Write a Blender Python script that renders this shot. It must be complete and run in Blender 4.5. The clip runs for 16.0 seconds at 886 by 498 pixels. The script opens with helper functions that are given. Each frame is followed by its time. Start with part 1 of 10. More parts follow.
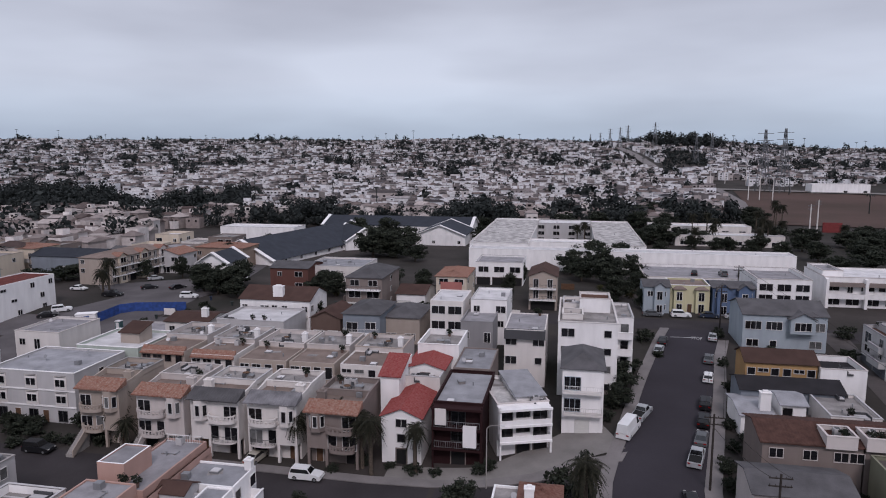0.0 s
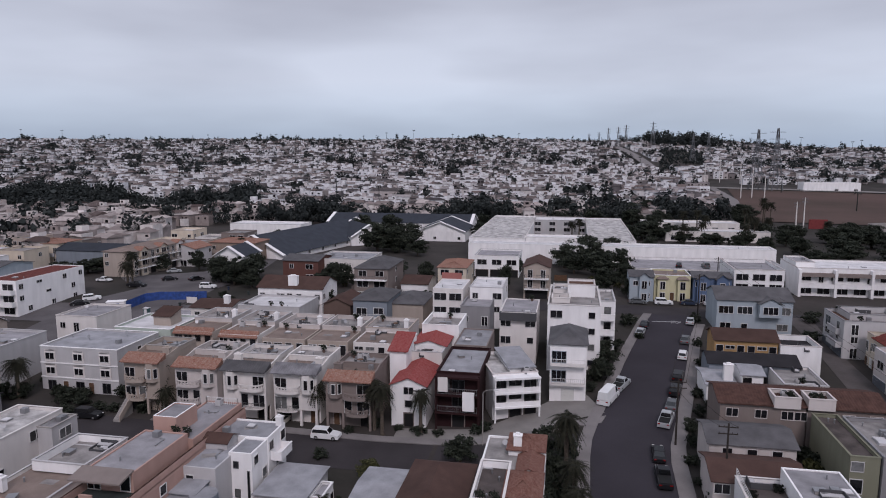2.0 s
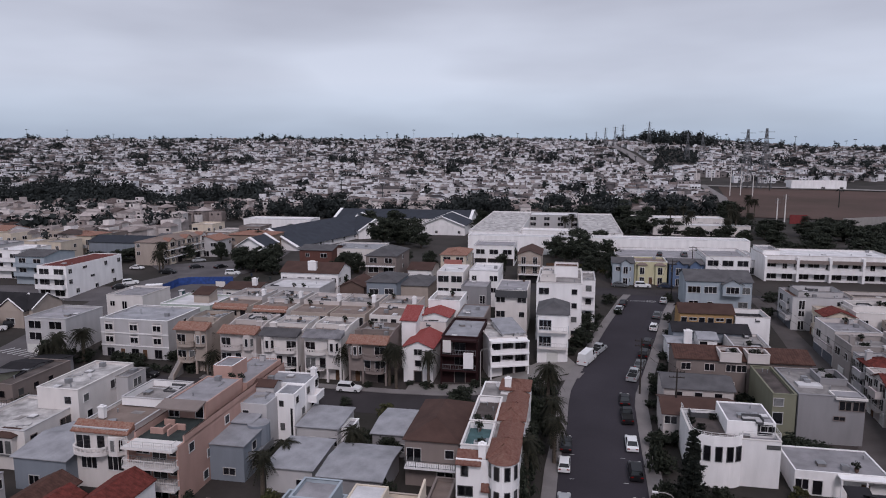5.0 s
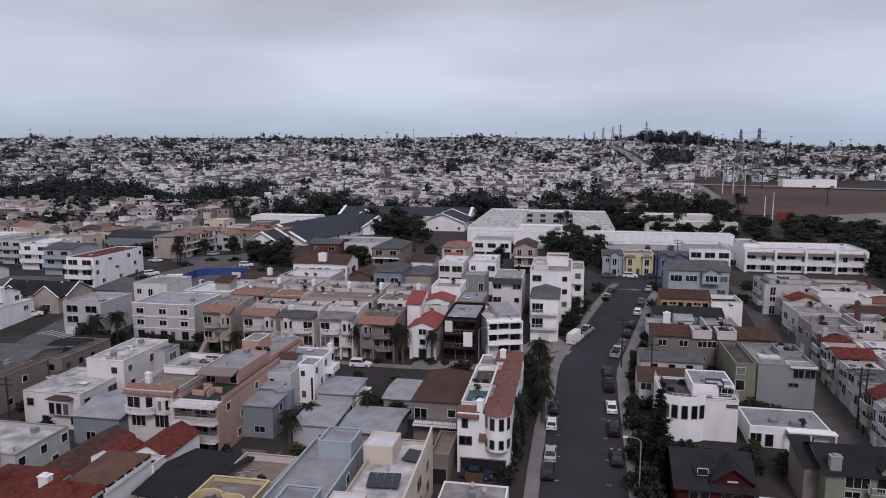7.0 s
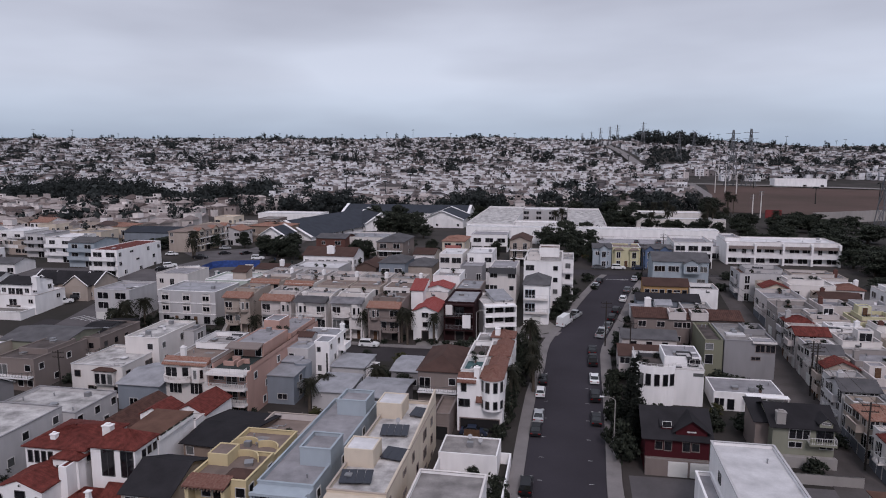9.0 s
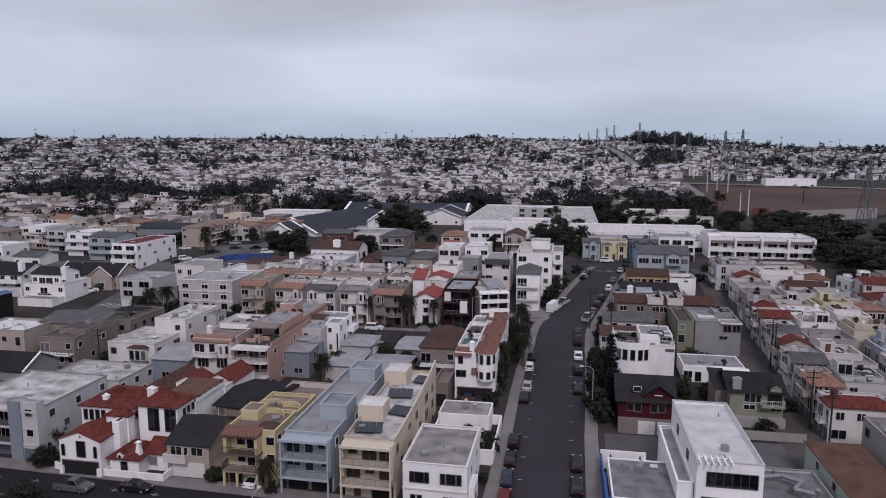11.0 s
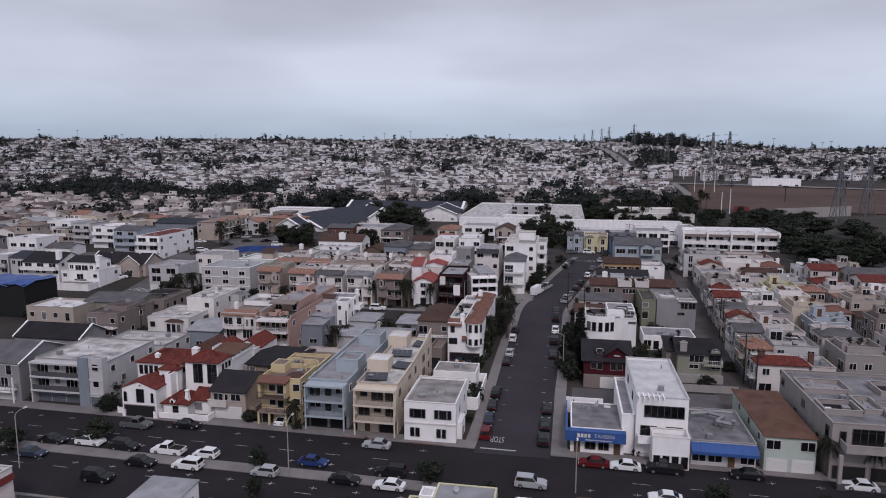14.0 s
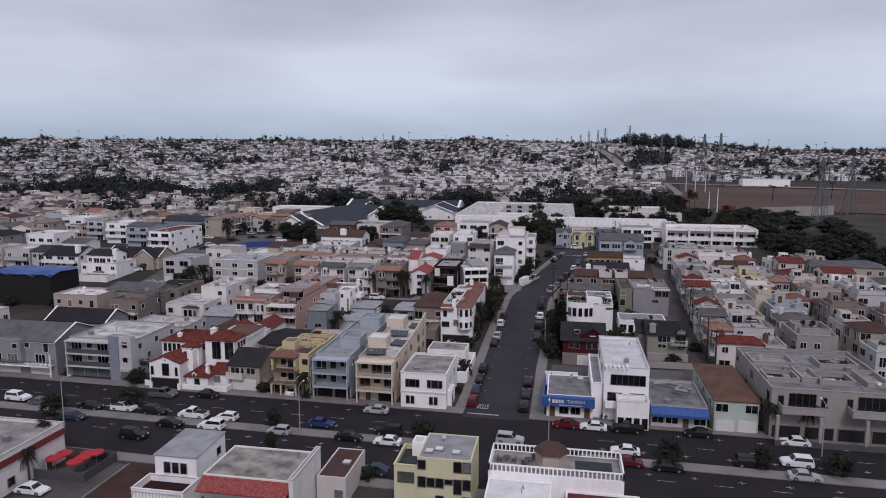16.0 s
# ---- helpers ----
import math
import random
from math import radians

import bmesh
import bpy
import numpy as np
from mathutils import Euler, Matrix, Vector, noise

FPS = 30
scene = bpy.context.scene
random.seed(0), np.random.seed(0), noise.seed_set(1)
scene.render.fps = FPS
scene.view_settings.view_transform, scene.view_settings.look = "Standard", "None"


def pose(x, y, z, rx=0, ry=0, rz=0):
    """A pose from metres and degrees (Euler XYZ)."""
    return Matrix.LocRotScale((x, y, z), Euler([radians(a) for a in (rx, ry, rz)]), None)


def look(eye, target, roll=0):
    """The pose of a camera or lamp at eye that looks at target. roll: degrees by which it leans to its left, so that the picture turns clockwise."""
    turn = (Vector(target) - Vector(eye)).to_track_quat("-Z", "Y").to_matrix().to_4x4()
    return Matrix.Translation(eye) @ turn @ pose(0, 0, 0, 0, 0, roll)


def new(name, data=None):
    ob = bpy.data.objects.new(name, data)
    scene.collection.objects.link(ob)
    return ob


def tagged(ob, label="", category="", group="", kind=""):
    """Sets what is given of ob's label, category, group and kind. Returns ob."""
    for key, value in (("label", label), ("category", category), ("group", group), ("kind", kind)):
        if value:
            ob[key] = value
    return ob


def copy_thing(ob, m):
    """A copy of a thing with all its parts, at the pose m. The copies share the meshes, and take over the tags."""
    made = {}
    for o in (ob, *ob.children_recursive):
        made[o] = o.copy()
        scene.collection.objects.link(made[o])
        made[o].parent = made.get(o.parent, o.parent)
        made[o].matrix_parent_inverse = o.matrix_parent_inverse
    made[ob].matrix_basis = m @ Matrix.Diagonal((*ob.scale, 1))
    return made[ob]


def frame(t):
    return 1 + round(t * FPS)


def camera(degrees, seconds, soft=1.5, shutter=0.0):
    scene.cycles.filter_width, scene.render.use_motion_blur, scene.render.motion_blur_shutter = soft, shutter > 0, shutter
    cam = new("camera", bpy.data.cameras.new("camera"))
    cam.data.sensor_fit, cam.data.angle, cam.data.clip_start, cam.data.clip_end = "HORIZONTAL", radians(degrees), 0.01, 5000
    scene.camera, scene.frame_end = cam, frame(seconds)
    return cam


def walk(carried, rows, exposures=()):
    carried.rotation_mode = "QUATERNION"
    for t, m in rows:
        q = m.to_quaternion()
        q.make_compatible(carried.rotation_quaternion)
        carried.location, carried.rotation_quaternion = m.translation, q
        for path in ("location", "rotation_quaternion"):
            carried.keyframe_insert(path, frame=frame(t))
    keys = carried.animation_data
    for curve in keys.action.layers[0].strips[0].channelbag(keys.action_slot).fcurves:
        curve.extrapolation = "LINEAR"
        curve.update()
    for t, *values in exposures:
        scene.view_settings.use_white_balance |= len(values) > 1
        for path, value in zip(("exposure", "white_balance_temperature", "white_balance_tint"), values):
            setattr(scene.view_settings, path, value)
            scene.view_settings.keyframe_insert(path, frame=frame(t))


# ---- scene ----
cam = camera(66.5, 16.0, soft=1.02)
PATH = [  # seconds, place, yaw, pitch, roll
    (0, 0.00, 0.00, 47.46, 10.80, -8.14, 0.00),
    (1, 1.20, -6.88, 47.67, 10.81, -8.17, 0.03),
    (2, 2.33, -13.81, 47.80, 10.80, -8.21, 0.05),
    (3, 3.39, -20.81, 47.86, 10.79, -8.23, 0.06),
    (4, 4.42, -27.86, 47.87, 10.77, -8.25, 0.07),
    (5, 5.44, -34.97, 47.85, 10.74, -8.27, 0.08),
    (6, 6.46, -42.12, 47.81, 10.71, -8.29, 0.08),
    (7, 7.52, -49.31, 47.77, 10.67, -8.30, 0.08),
    (8, 8.62, -56.55, 47.72, 10.63, -8.30, 0.07),
    (9, 9.79, -63.83, 47.68, 10.58, -8.30, 0.06),
    (10, 11.04, -71.14, 47.66, 10.53, -8.30, 0.04),
    (11, 12.40, -78.49, 47.65, 10.47, -8.29, 0.02),
    (12, 13.87, -85.86, 47.65, 10.42, -8.27, 0.00),
    (13, 15.48, -93.26, 47.66, 10.37, -8.25, -0.03),
    (14, 17.23, -100.69, 47.67, 10.31, -8.23, -0.06),
    (15, 19.14, -108.13, 47.68, 10.26, -8.20, -0.09),
    (16, 21.23, -115.59, 47.68, 10.21, -8.17, -0.13),
]
walk(cam, [(t, pose(x, y, z, 90 + p, r, w)) for t, x, y, z, w, p, r in PATH], ((0, 0.0, 6500, 14), (16, 0.0, 6500, 14)))

# ---- light ----
world = bpy.data.worlds.new("overcast")
scene.world = world
world.use_nodes = True
wn, wl = world.node_tree.nodes, world.node_tree.links
wn.clear()
w_out = wn.new("ShaderNodeOutputWorld")
w_bg = wn.new("ShaderNodeBackground")
w_sky = wn.new("ShaderNodeTexSky")
w_sky.sky_type, w_sky.sun_disc = "NISHITA", False
w_sky.sun_elevation, w_sky.sun_rotation = radians(45), radians(197)
w_co = wn.new("ShaderNodeTexCoord")
w_map = wn.new("ShaderNodeMapping")
w_map.inputs["Scale"].default_value = (1.0, 1.0, 4.5)
w_n1 = wn.new("ShaderNodeTexNoise")
w_n1.inputs["Scale"].default_value, w_n1.inputs["Detail"].default_value, w_n1.inputs["Roughness"].default_value = 1.9, 4.0, 0.45
w_ramp = wn.new("ShaderNodeValToRGB")
w_ramp.color_ramp.elements[0].position, w_ramp.color_ramp.elements[0].color = 0.34, (0.418, 0.446, 0.528, 1)
w_ramp.color_ramp.elements[1].position, w_ramp.color_ramp.elements[1].color = 0.66, (0.584, 0.63, 0.732, 1)
w_sep = wn.new("ShaderNodeSeparateXYZ")
w_band = wn.new("ShaderNodeValToRGB")
for e, (at, c) in zip((w_band.color_ramp.elements[0], w_band.color_ramp.elements[1]), ((0.0, (0.80, 0.93, 1.02)), (0.40, (0.915, 0.905, 0.915)))):
    e.position, e.color = at, (*c, 1)
for at, c in ((0.035, (0.92, 1.02, 1.07)), (0.10, (1.09, 1.115, 1.125)), (0.20, (1.0, 1.0, 1.005)), (0.55, (1.03, 1.03, 1.04)), (1.0, (1.30, 1.32, 1.34))):
    w_band.color_ramp.elements.new(at).color = (*c, 1)
w_mul = wn.new("ShaderNodeMixRGB")
w_mul.blend_type = "MULTIPLY"
w_mul.inputs[0].default_value = 1.0
w_mix = wn.new("ShaderNodeMixRGB")
w_mix.inputs[0].default_value = 0.96
w_bg.inputs["Strength"].default_value = 1.0
w_dim = wn.new("ShaderNodeMixRGB")
w_dim.blend_type, w_dim.inputs[0].default_value, w_dim.inputs[2].default_value = "MULTIPLY", 1.0, (0.1, 0.1, 0.1, 1)
wl.new(w_co.outputs["Generated"], w_map.inputs["Vector"])
wl.new(w_map.outputs["Vector"], w_n1.inputs["Vector"])
wl.new(w_n1.outputs["Fac"], w_ramp.inputs["Fac"])
wl.new(w_co.outputs["Generated"], w_sep.inputs["Vector"])
wl.new(w_sep.outputs["Z"], w_band.inputs["Fac"])
wl.new(w_ramp.outputs["Color"], w_mul.inputs[1])
wl.new(w_band.outputs["Color"], w_mul.inputs[2])
wl.new(w_sky.outputs["Color"], w_dim.inputs[1])
wl.new(w_dim.outputs["Color"], w_mix.inputs[1])
wl.new(w_mul.outputs["Color"], w_mix.inputs[2])
wl.new(w_mix.outputs["Color"], w_bg.inputs["Color"])
wl.new(w_bg.outputs["Background"], w_out.inputs["Surface"])
sun = new("sun", bpy.data.lights.new("sun", "SUN"))
sun.data.energy, sun.data.angle, sun.data.color = 1.45, radians(16), (1.0, 0.93, 0.975)
sun.matrix_world = look((0, 0, 100), (-30, 95, 0))

# ---- materials ----
MATS = {}


def shaded(name, rgb, rough=0.85, metal=0.0, vary=0.12, scale=0.6, fine=14.0, bump=0.15, stain=None, per_object=0.0, streak=False):
    """A procedural surface: base colour with stains at two scales, grain and fine relief."""
    m = bpy.data.materials.new(name)
    m.use_nodes = True
    n, l = m.node_tree.nodes, m.node_tree.links
    b = n["Principled BSDF"]
    b.inputs["Roughness"].default_value, b.inputs["Metallic"].default_value = rough, metal
    b.inputs["Specular IOR Level"].default_value = 0.12 if rough > 0.75 else 0.5
    co = n.new("ShaderNodeTexCoord")
    mp = n.new("ShaderNodeMapping")
    mp.inputs["Scale"].default_value = (1, 1, 0.25 if streak else 1)
    big, small = n.new("ShaderNodeTexNoise"), n.new("ShaderNodeTexNoise")
    big.inputs["Scale"].default_value, big.inputs["Detail"].default_value = scale, 6.0
    small.inputs["Scale"].default_value, small.inputs["Detail"].default_value = fine, 3.0
    r1, r2 = n.new("ShaderNodeMapRange"), n.new("ShaderNodeMapRange")
    r1.inputs["From Min"].default_value, r1.inputs["From Max"].default_value = 0.3, 0.72
    mix, mul = n.new("ShaderNodeMixRGB"), n.new("ShaderNodeMixRGB")
    mul.blend_type = "MULTIPLY"
    mix.inputs[1].default_value = (*rgb, 1)
    dark = stain or tuple(c * (1 - 2.2 * vary) for c in rgb)
    mix.inputs[2].default_value = (*dark, 1)
    r2.inputs["To Min"].default_value, r2.inputs["To Max"].default_value = 1 - vary, 1 + vary * 0.6
    mul.inputs[0].default_value = 1.0
    bp = n.new("ShaderNodeBump")
    bp.inputs["Strength"].default_value, bp.inputs["Distance"].default_value = bump, 0.05
    l.new(co.outputs["Object"], mp.inputs["Vector"])
    l.new(mp.outputs["Vector"], big.inputs["Vector"])
    l.new(co.outputs["Object"], small.inputs["Vector"])
    l.new(big.outputs["Fac"], r1.inputs["Value"])
    l.new(small.outputs["Fac"], r2.inputs["Value"])
    l.new(r1.outputs["Result"], mix.inputs[0])
    l.new(mix.outputs["Color"], mul.inputs[1])
    l.new(r2.outputs["Result"], mul.inputs[2])
    last = mul.outputs["Color"]
    if per_object:
        info, r3, m3 = n.new("ShaderNodeObjectInfo"), n.new("ShaderNodeMapRange"), n.new("ShaderNodeMixRGB")
        r3.inputs["To Min"].default_value, r3.inputs["To Max"].default_value = 1 - per_object, 1 + per_object * 0.5
        m3.blend_type, m3.inputs[0].default_value = "MULTIPLY", 1.0
        l.new(info.outputs["Random"], r3.inputs["Value"])
        l.new(last, m3.inputs[1])
        l.new(r3.outputs["Result"], m3.inputs[2])
        last = m3.outputs["Color"]
    l.new(last, b.inputs["Base Color"])
    l.new(small.outputs["Fac"], bp.inputs["Height"])
    l.new(bp.outputs["Normal"], b.inputs["Normal"])
    MATS[name] = m
    return m


def island(name, low, high, rough=0.85, scale=0.5):
    """A surface whose shade changes from piece to piece of one joined mesh."""
    m = shaded(name, low, rough, vary=0.10, scale=scale, fine=6.0)
    n, l = m.node_tree.nodes, m.node_tree.links
    g, r = n.new("ShaderNodeNewGeometry"), n.new("ShaderNodeValToRGB")
    r.color_ramp.elements[0].color, r.color_ramp.elements[1].color = (*low, 1), (*high, 1)
    l.new(g.outputs["Random Per Island"], r.inputs["Fac"])
    mix = [x for x in n if x.bl_idname == "ShaderNodeMixRGB" and x.blend_type == "MIX"][0]
    half = n.new("ShaderNodeMixRGB")
    half.blend_type, half.inputs[0].default_value, half.inputs[2].default_value = "MULTIPLY", 1.0, (0.72, 0.72, 0.72, 1)
    l.new(r.outputs["Color"], mix.inputs[1])
    l.new(r.outputs["Color"], half.inputs[1])
    l.new(half.outputs["Color"], mix.inputs[2])
    return m


for nm, rgb in dict(
    white=(0.86, 0.835, 0.83), offwhite=(0.71, 0.665, 0.64), cream=(0.60, 0.515, 0.42), beige=(0.41, 0.345, 0.30), tan=(0.28, 0.215, 0.175),
    peach=(0.46, 0.295, 0.25), yellow=(0.57, 0.465, 0.28), paleyellow=(0.6, 0.56, 0.37), lightblue=(0.36, 0.405, 0.445), blue=(0.075, 0.115, 0.2),
    victorianblue=(0.11, 0.155, 0.25), bluegrey=(0.225, 0.25, 0.285), grey=(0.265, 0.255, 0.262), lightgrey=(0.49, 0.472, 0.475), darkgrey=(0.08, 0.08, 0.085), green=(0.215, 0.212, 0.155),
    greygreen=(0.26, 0.26, 0.205), red=(0.062, 0.012, 0.016), brown=(0.14, 0.095, 0.08), darkbrown=(0.03, 0.013, 0.014), orange=(0.40, 0.25, 0.12),
    pink=(0.42, 0.17, 0.15), mint=(0.44, 0.49, 0.44), taupe=(0.225, 0.185, 0.17), brick=(0.13, 0.062, 0.052), stone=(0.32, 0.288, 0.275), greige=(0.57, 0.515, 0.495), concrete=(0.33, 0.308, 0.295),
).items():
    shaded(nm, rgb, 0.88, vary=0.075, scale=0.6, fine=9.0, streak=True, per_object=0.06)
for nm, rgb, v in (
    ("membrane", (0.33, 0.316, 0.33), 0.20), ("whiteroof", (0.68, 0.66, 0.665), 0.16), ("tanroof", (0.23, 0.178, 0.155), 0.18), ("darkshingle", (0.030, 0.028, 0.031), 0.18),
    ("greyshingle", (0.118, 0.113, 0.118), 0.2), ("brownshingle", (0.085, 0.05, 0.042), 0.16), ("slateroof", (0.045, 0.050, 0.062), 0.12),
    ("palegreyroof", (0.335, 0.333, 0.352), 0.2), ("umberroof", (0.125, 0.104, 0.098), 0.3), ("worngrey", (0.24, 0.231, 0.243), 0.3), ("rustroof", (0.135, 0.074, 0.055), 0.22), ("dirtyroof", (0.34, 0.315, 0.305), 0.3), ("smudgedroof", (0.60, 0.57, 0.555), 0.42),
):
    shaded(nm, rgb, 0.9, vary=min(0.32, v * 0.85), scale=0.42, fine=5.0, bump=0.3, per_object=0.14)
shaded("redtile", (0.165, 0.042, 0.034), 0.8, vary=0.26, scale=1.6, fine=5.0, bump=0.2)
shaded("brighttile", (0.21, 0.028, 0.027), 0.8, vary=0.25, scale=3.4, fine=5.0, bump=0.2, stain=(0.29, 0.105, 0.095))
shaded("clay", (0.21, 0.082, 0.056), 0.85, vary=0.35, scale=3.2, fine=5.0, bump=0.2, stain=(0.30, 0.20, 0.16))
shaded("mottled", (0.34, 0.315, 0.285), 0.9, vary=0.2, scale=0.55, fine=7.0, bump=0.3, stain=(0.10, 0.09, 0.078))
shaded("villaclay", (0.138, 0.057, 0.045), 0.85, vary=0.3, scale=3.0, fine=5.0, bump=0.2, stain=(0.20, 0.115, 0.09))
shaded("browntile", (0.10, 0.052, 0.042), 0.85, vary=0.22, scale=1.4, fine=5.0, bump=0.2)
shaded("asphalt", (0.0250, 0.0218, 0.0248), 0.93, vary=0.14, scale=0.12, fine=3.0, bump=0.1)
shaded("darkasphalt", (0.0440, 0.0392, 0.0462), 0.93, vary=0.12, scale=0.10, fine=3.0, bump=0.1)
shaded("sidewalk", (0.215, 0.196, 0.192), 0.92, vary=0.13, scale=0.3, fine=4.0, bump=0.1)
shaded("driveway", (0.235, 0.218, 0.206), 0.92, vary=0.13, scale=0.3, fine=4.0, bump=0.1)
shaded("alleyconcrete", (0.098, 0.086, 0.083), 0.92, vary=0.16, scale=0.25, fine=3.0, bump=0.1)
shaded("soil", (0.060, 0.051, 0.048), 0.95, vary=0.2, scale=0.05, fine=1.0, bump=0.2, stain=(0.026, 0.025, 0.021))
shaded("fieldsoil", (0.100, 0.064, 0.055), 0.95, vary=0.18, scale=0.02, fine=0.4, bump=0.2, stain=(0.06, 0.042, 0.034))
shaded("midasphalt", (0.050, 0.0440, 0.0465), 0.93, vary=0.15, scale=0.15, fine=3.0, bump=0.1)
# paler than asphalt: the sheen of a grazing view is put into the colour
shaded("sheenasphalt", (0.125, 0.114, 0.117), 0.93, vary=0.16, scale=0.15, fine=3.0, bump=0.1)
shaded("umbrellared", (0.36, 0.014, 0.02), 0.7, vary=0.06)
shaded("paint", (0.42, 0.41, 0.41), 0.8, vary=0.15, scale=1.0, fine=6.0)
shaded("redpaint", (0.22, 0.05, 0.05), 0.8, vary=0.15, scale=1.0, fine=6.0)
shaded("frame", (0.62, 0.60, 0.59), 0.6, vary=0.05, per_object=0.25)
shaded("darkframe", (0.06, 0.06, 0.06), 0.6, vary=0.03)
shaded("garage", (0.62, 0.61, 0.58), 0.7, vary=0.05)
shaded("garagegrey", (0.10, 0.11, 0.13), 0.7, vary=0.05)
# near-black colour that paints the shade inside open garage bays
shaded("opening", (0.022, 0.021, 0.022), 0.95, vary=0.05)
shaded("wood", (0.14, 0.08, 0.05), 0.8, vary=0.2, scale=2.0)
shaded("polewood", (0.05, 0.042, 0.038), 0.9, vary=0.2, scale=2.0)
shaded("metal", (0.30, 0.30, 0.31), 0.5, 0.6, vary=0.06)
shaded("steel", (0.15, 0.155, 0.165), 0.6, 0.4, vary=0.06)
shaded("awningblue", (0.025, 0.08, 0.26), 0.7, vary=0.1, scale=1.0)
shaded("tarp", (0.03, 0.08, 0.30), 0.5, vary=0.25, scale=1.2, bump=0.5)
shaded("deckgreen", (0.05, 0.06, 0.058), 0.85, vary=0.2, scale=0.9)
shaded("teal", (0.085, 0.15, 0.155), 0.8, vary=0.2, scale=0.9)
shaded("solar", (0.018, 0.02, 0.03), 0.25, vary=0.05)
shaded("tyre", (0.02, 0.02, 0.02), 0.8, vary=0.05)
shaded("bark", (0.10, 0.08, 0.065), 0.95, vary=0.25, scale=3.0, bump=0.5)
shaded("palmbark", (0.13, 0.105, 0.085), 0.95, vary=0.25, scale=3.0, bump=0.5)
island("valleywall", (0.27, 0.22, 0.205), (0.86, 0.80, 0.78), 0.9)
island("valleyroof", (0.075, 0.052, 0.048), (0.46, 0.40, 0.38), 0.9)
shaded("lotsoil", (0.075, 0.040, 0.035), 0.95, vary=0.2, scale=0.3, fine=3.0)
island("leaf", (0.014, 0.018, 0.014), (0.052, 0.059, 0.042), 0.8)
island("darkleaf", (0.008, 0.010, 0.009), (0.024, 0.027, 0.021), 0.85)
island("leafwarm", (0.03, 0.035, 0.014), (0.11, 0.105, 0.05), 0.8)
island("frond", (0.011, 0.012, 0.009), (0.040, 0.038, 0.025), 0.85)
fw = island("farwall", (0.15, 0.135, 0.14), (0.84, 0.83, 0.86), 0.9)
fr = [x for x in fw.node_tree.nodes if x.bl_idname == "ShaderNodeValToRGB"][0].color_ramp
for at, c in ((0.18, (0.24, 0.215, 0.21)), (0.30, (0.52, 0.46, 0.445)), (0.42, (0.74, 0.725, 0.735))):
    fr.elements.new(at).color = (*c, 1)
ff = island("farroof", (0.045, 0.042, 0.047), (0.46, 0.42, 0.41), 0.9)
fr = [x for x in ff.node_tree.nodes if x.bl_idname == "ShaderNodeValToRGB"][0].color_ramp
for at, c in ((0.3, (0.10, 0.086, 0.083)), (0.6, (0.17, 0.13, 0.12)), (0.8, (0.26, 0.235, 0.235))):
    fr.elements.new(at).color = (*c, 1)
island("farleaf", (0.016, 0.020, 0.020), (0.050, 0.056, 0.054), 0.9)
for nm, rgb in dict(
    carwhite=(0.70, 0.70, 0.70), carsilver=(0.36, 0.37, 0.38), cargrey=(0.10, 0.105, 0.11), carblack=(0.012, 0.012, 0.014), carblue=(0.02, 0.04, 0.14),
    carred=(0.11, 0.010, 0.014), cardarkblue=(0.025, 0.035, 0.06), carbeige=(0.38, 0.35, 0.30),
).items():
    m = shaded(nm, rgb, 0.38, 0.0, vary=0.04)
    m.node_tree.nodes["Principled BSDF"].inputs["Specular IOR Level"].default_value = 0.25


def glassy(name, rgb, rough):
    m = shaded(name, rgb, rough, vary=0.3, scale=0.8, fine=2.0, bump=0.0, per_object=0.5)
    m.node_tree.nodes["Principled BSDF"].inputs["Specular IOR Level"].default_value = 0.6


glassy("glass", (0.018, 0.018, 0.022), 0.08)
glassy("curtain", (0.22, 0.22, 0.22), 0.25)
glassy("carglass", (0.015, 0.016, 0.018), 0.06)
shaded("lamp_glass", (0.6, 0.6, 0.58), 0.2, vary=0.03)
shaded("tail_glass", (0.25, 0.01, 0.01), 0.2, vary=0.03)

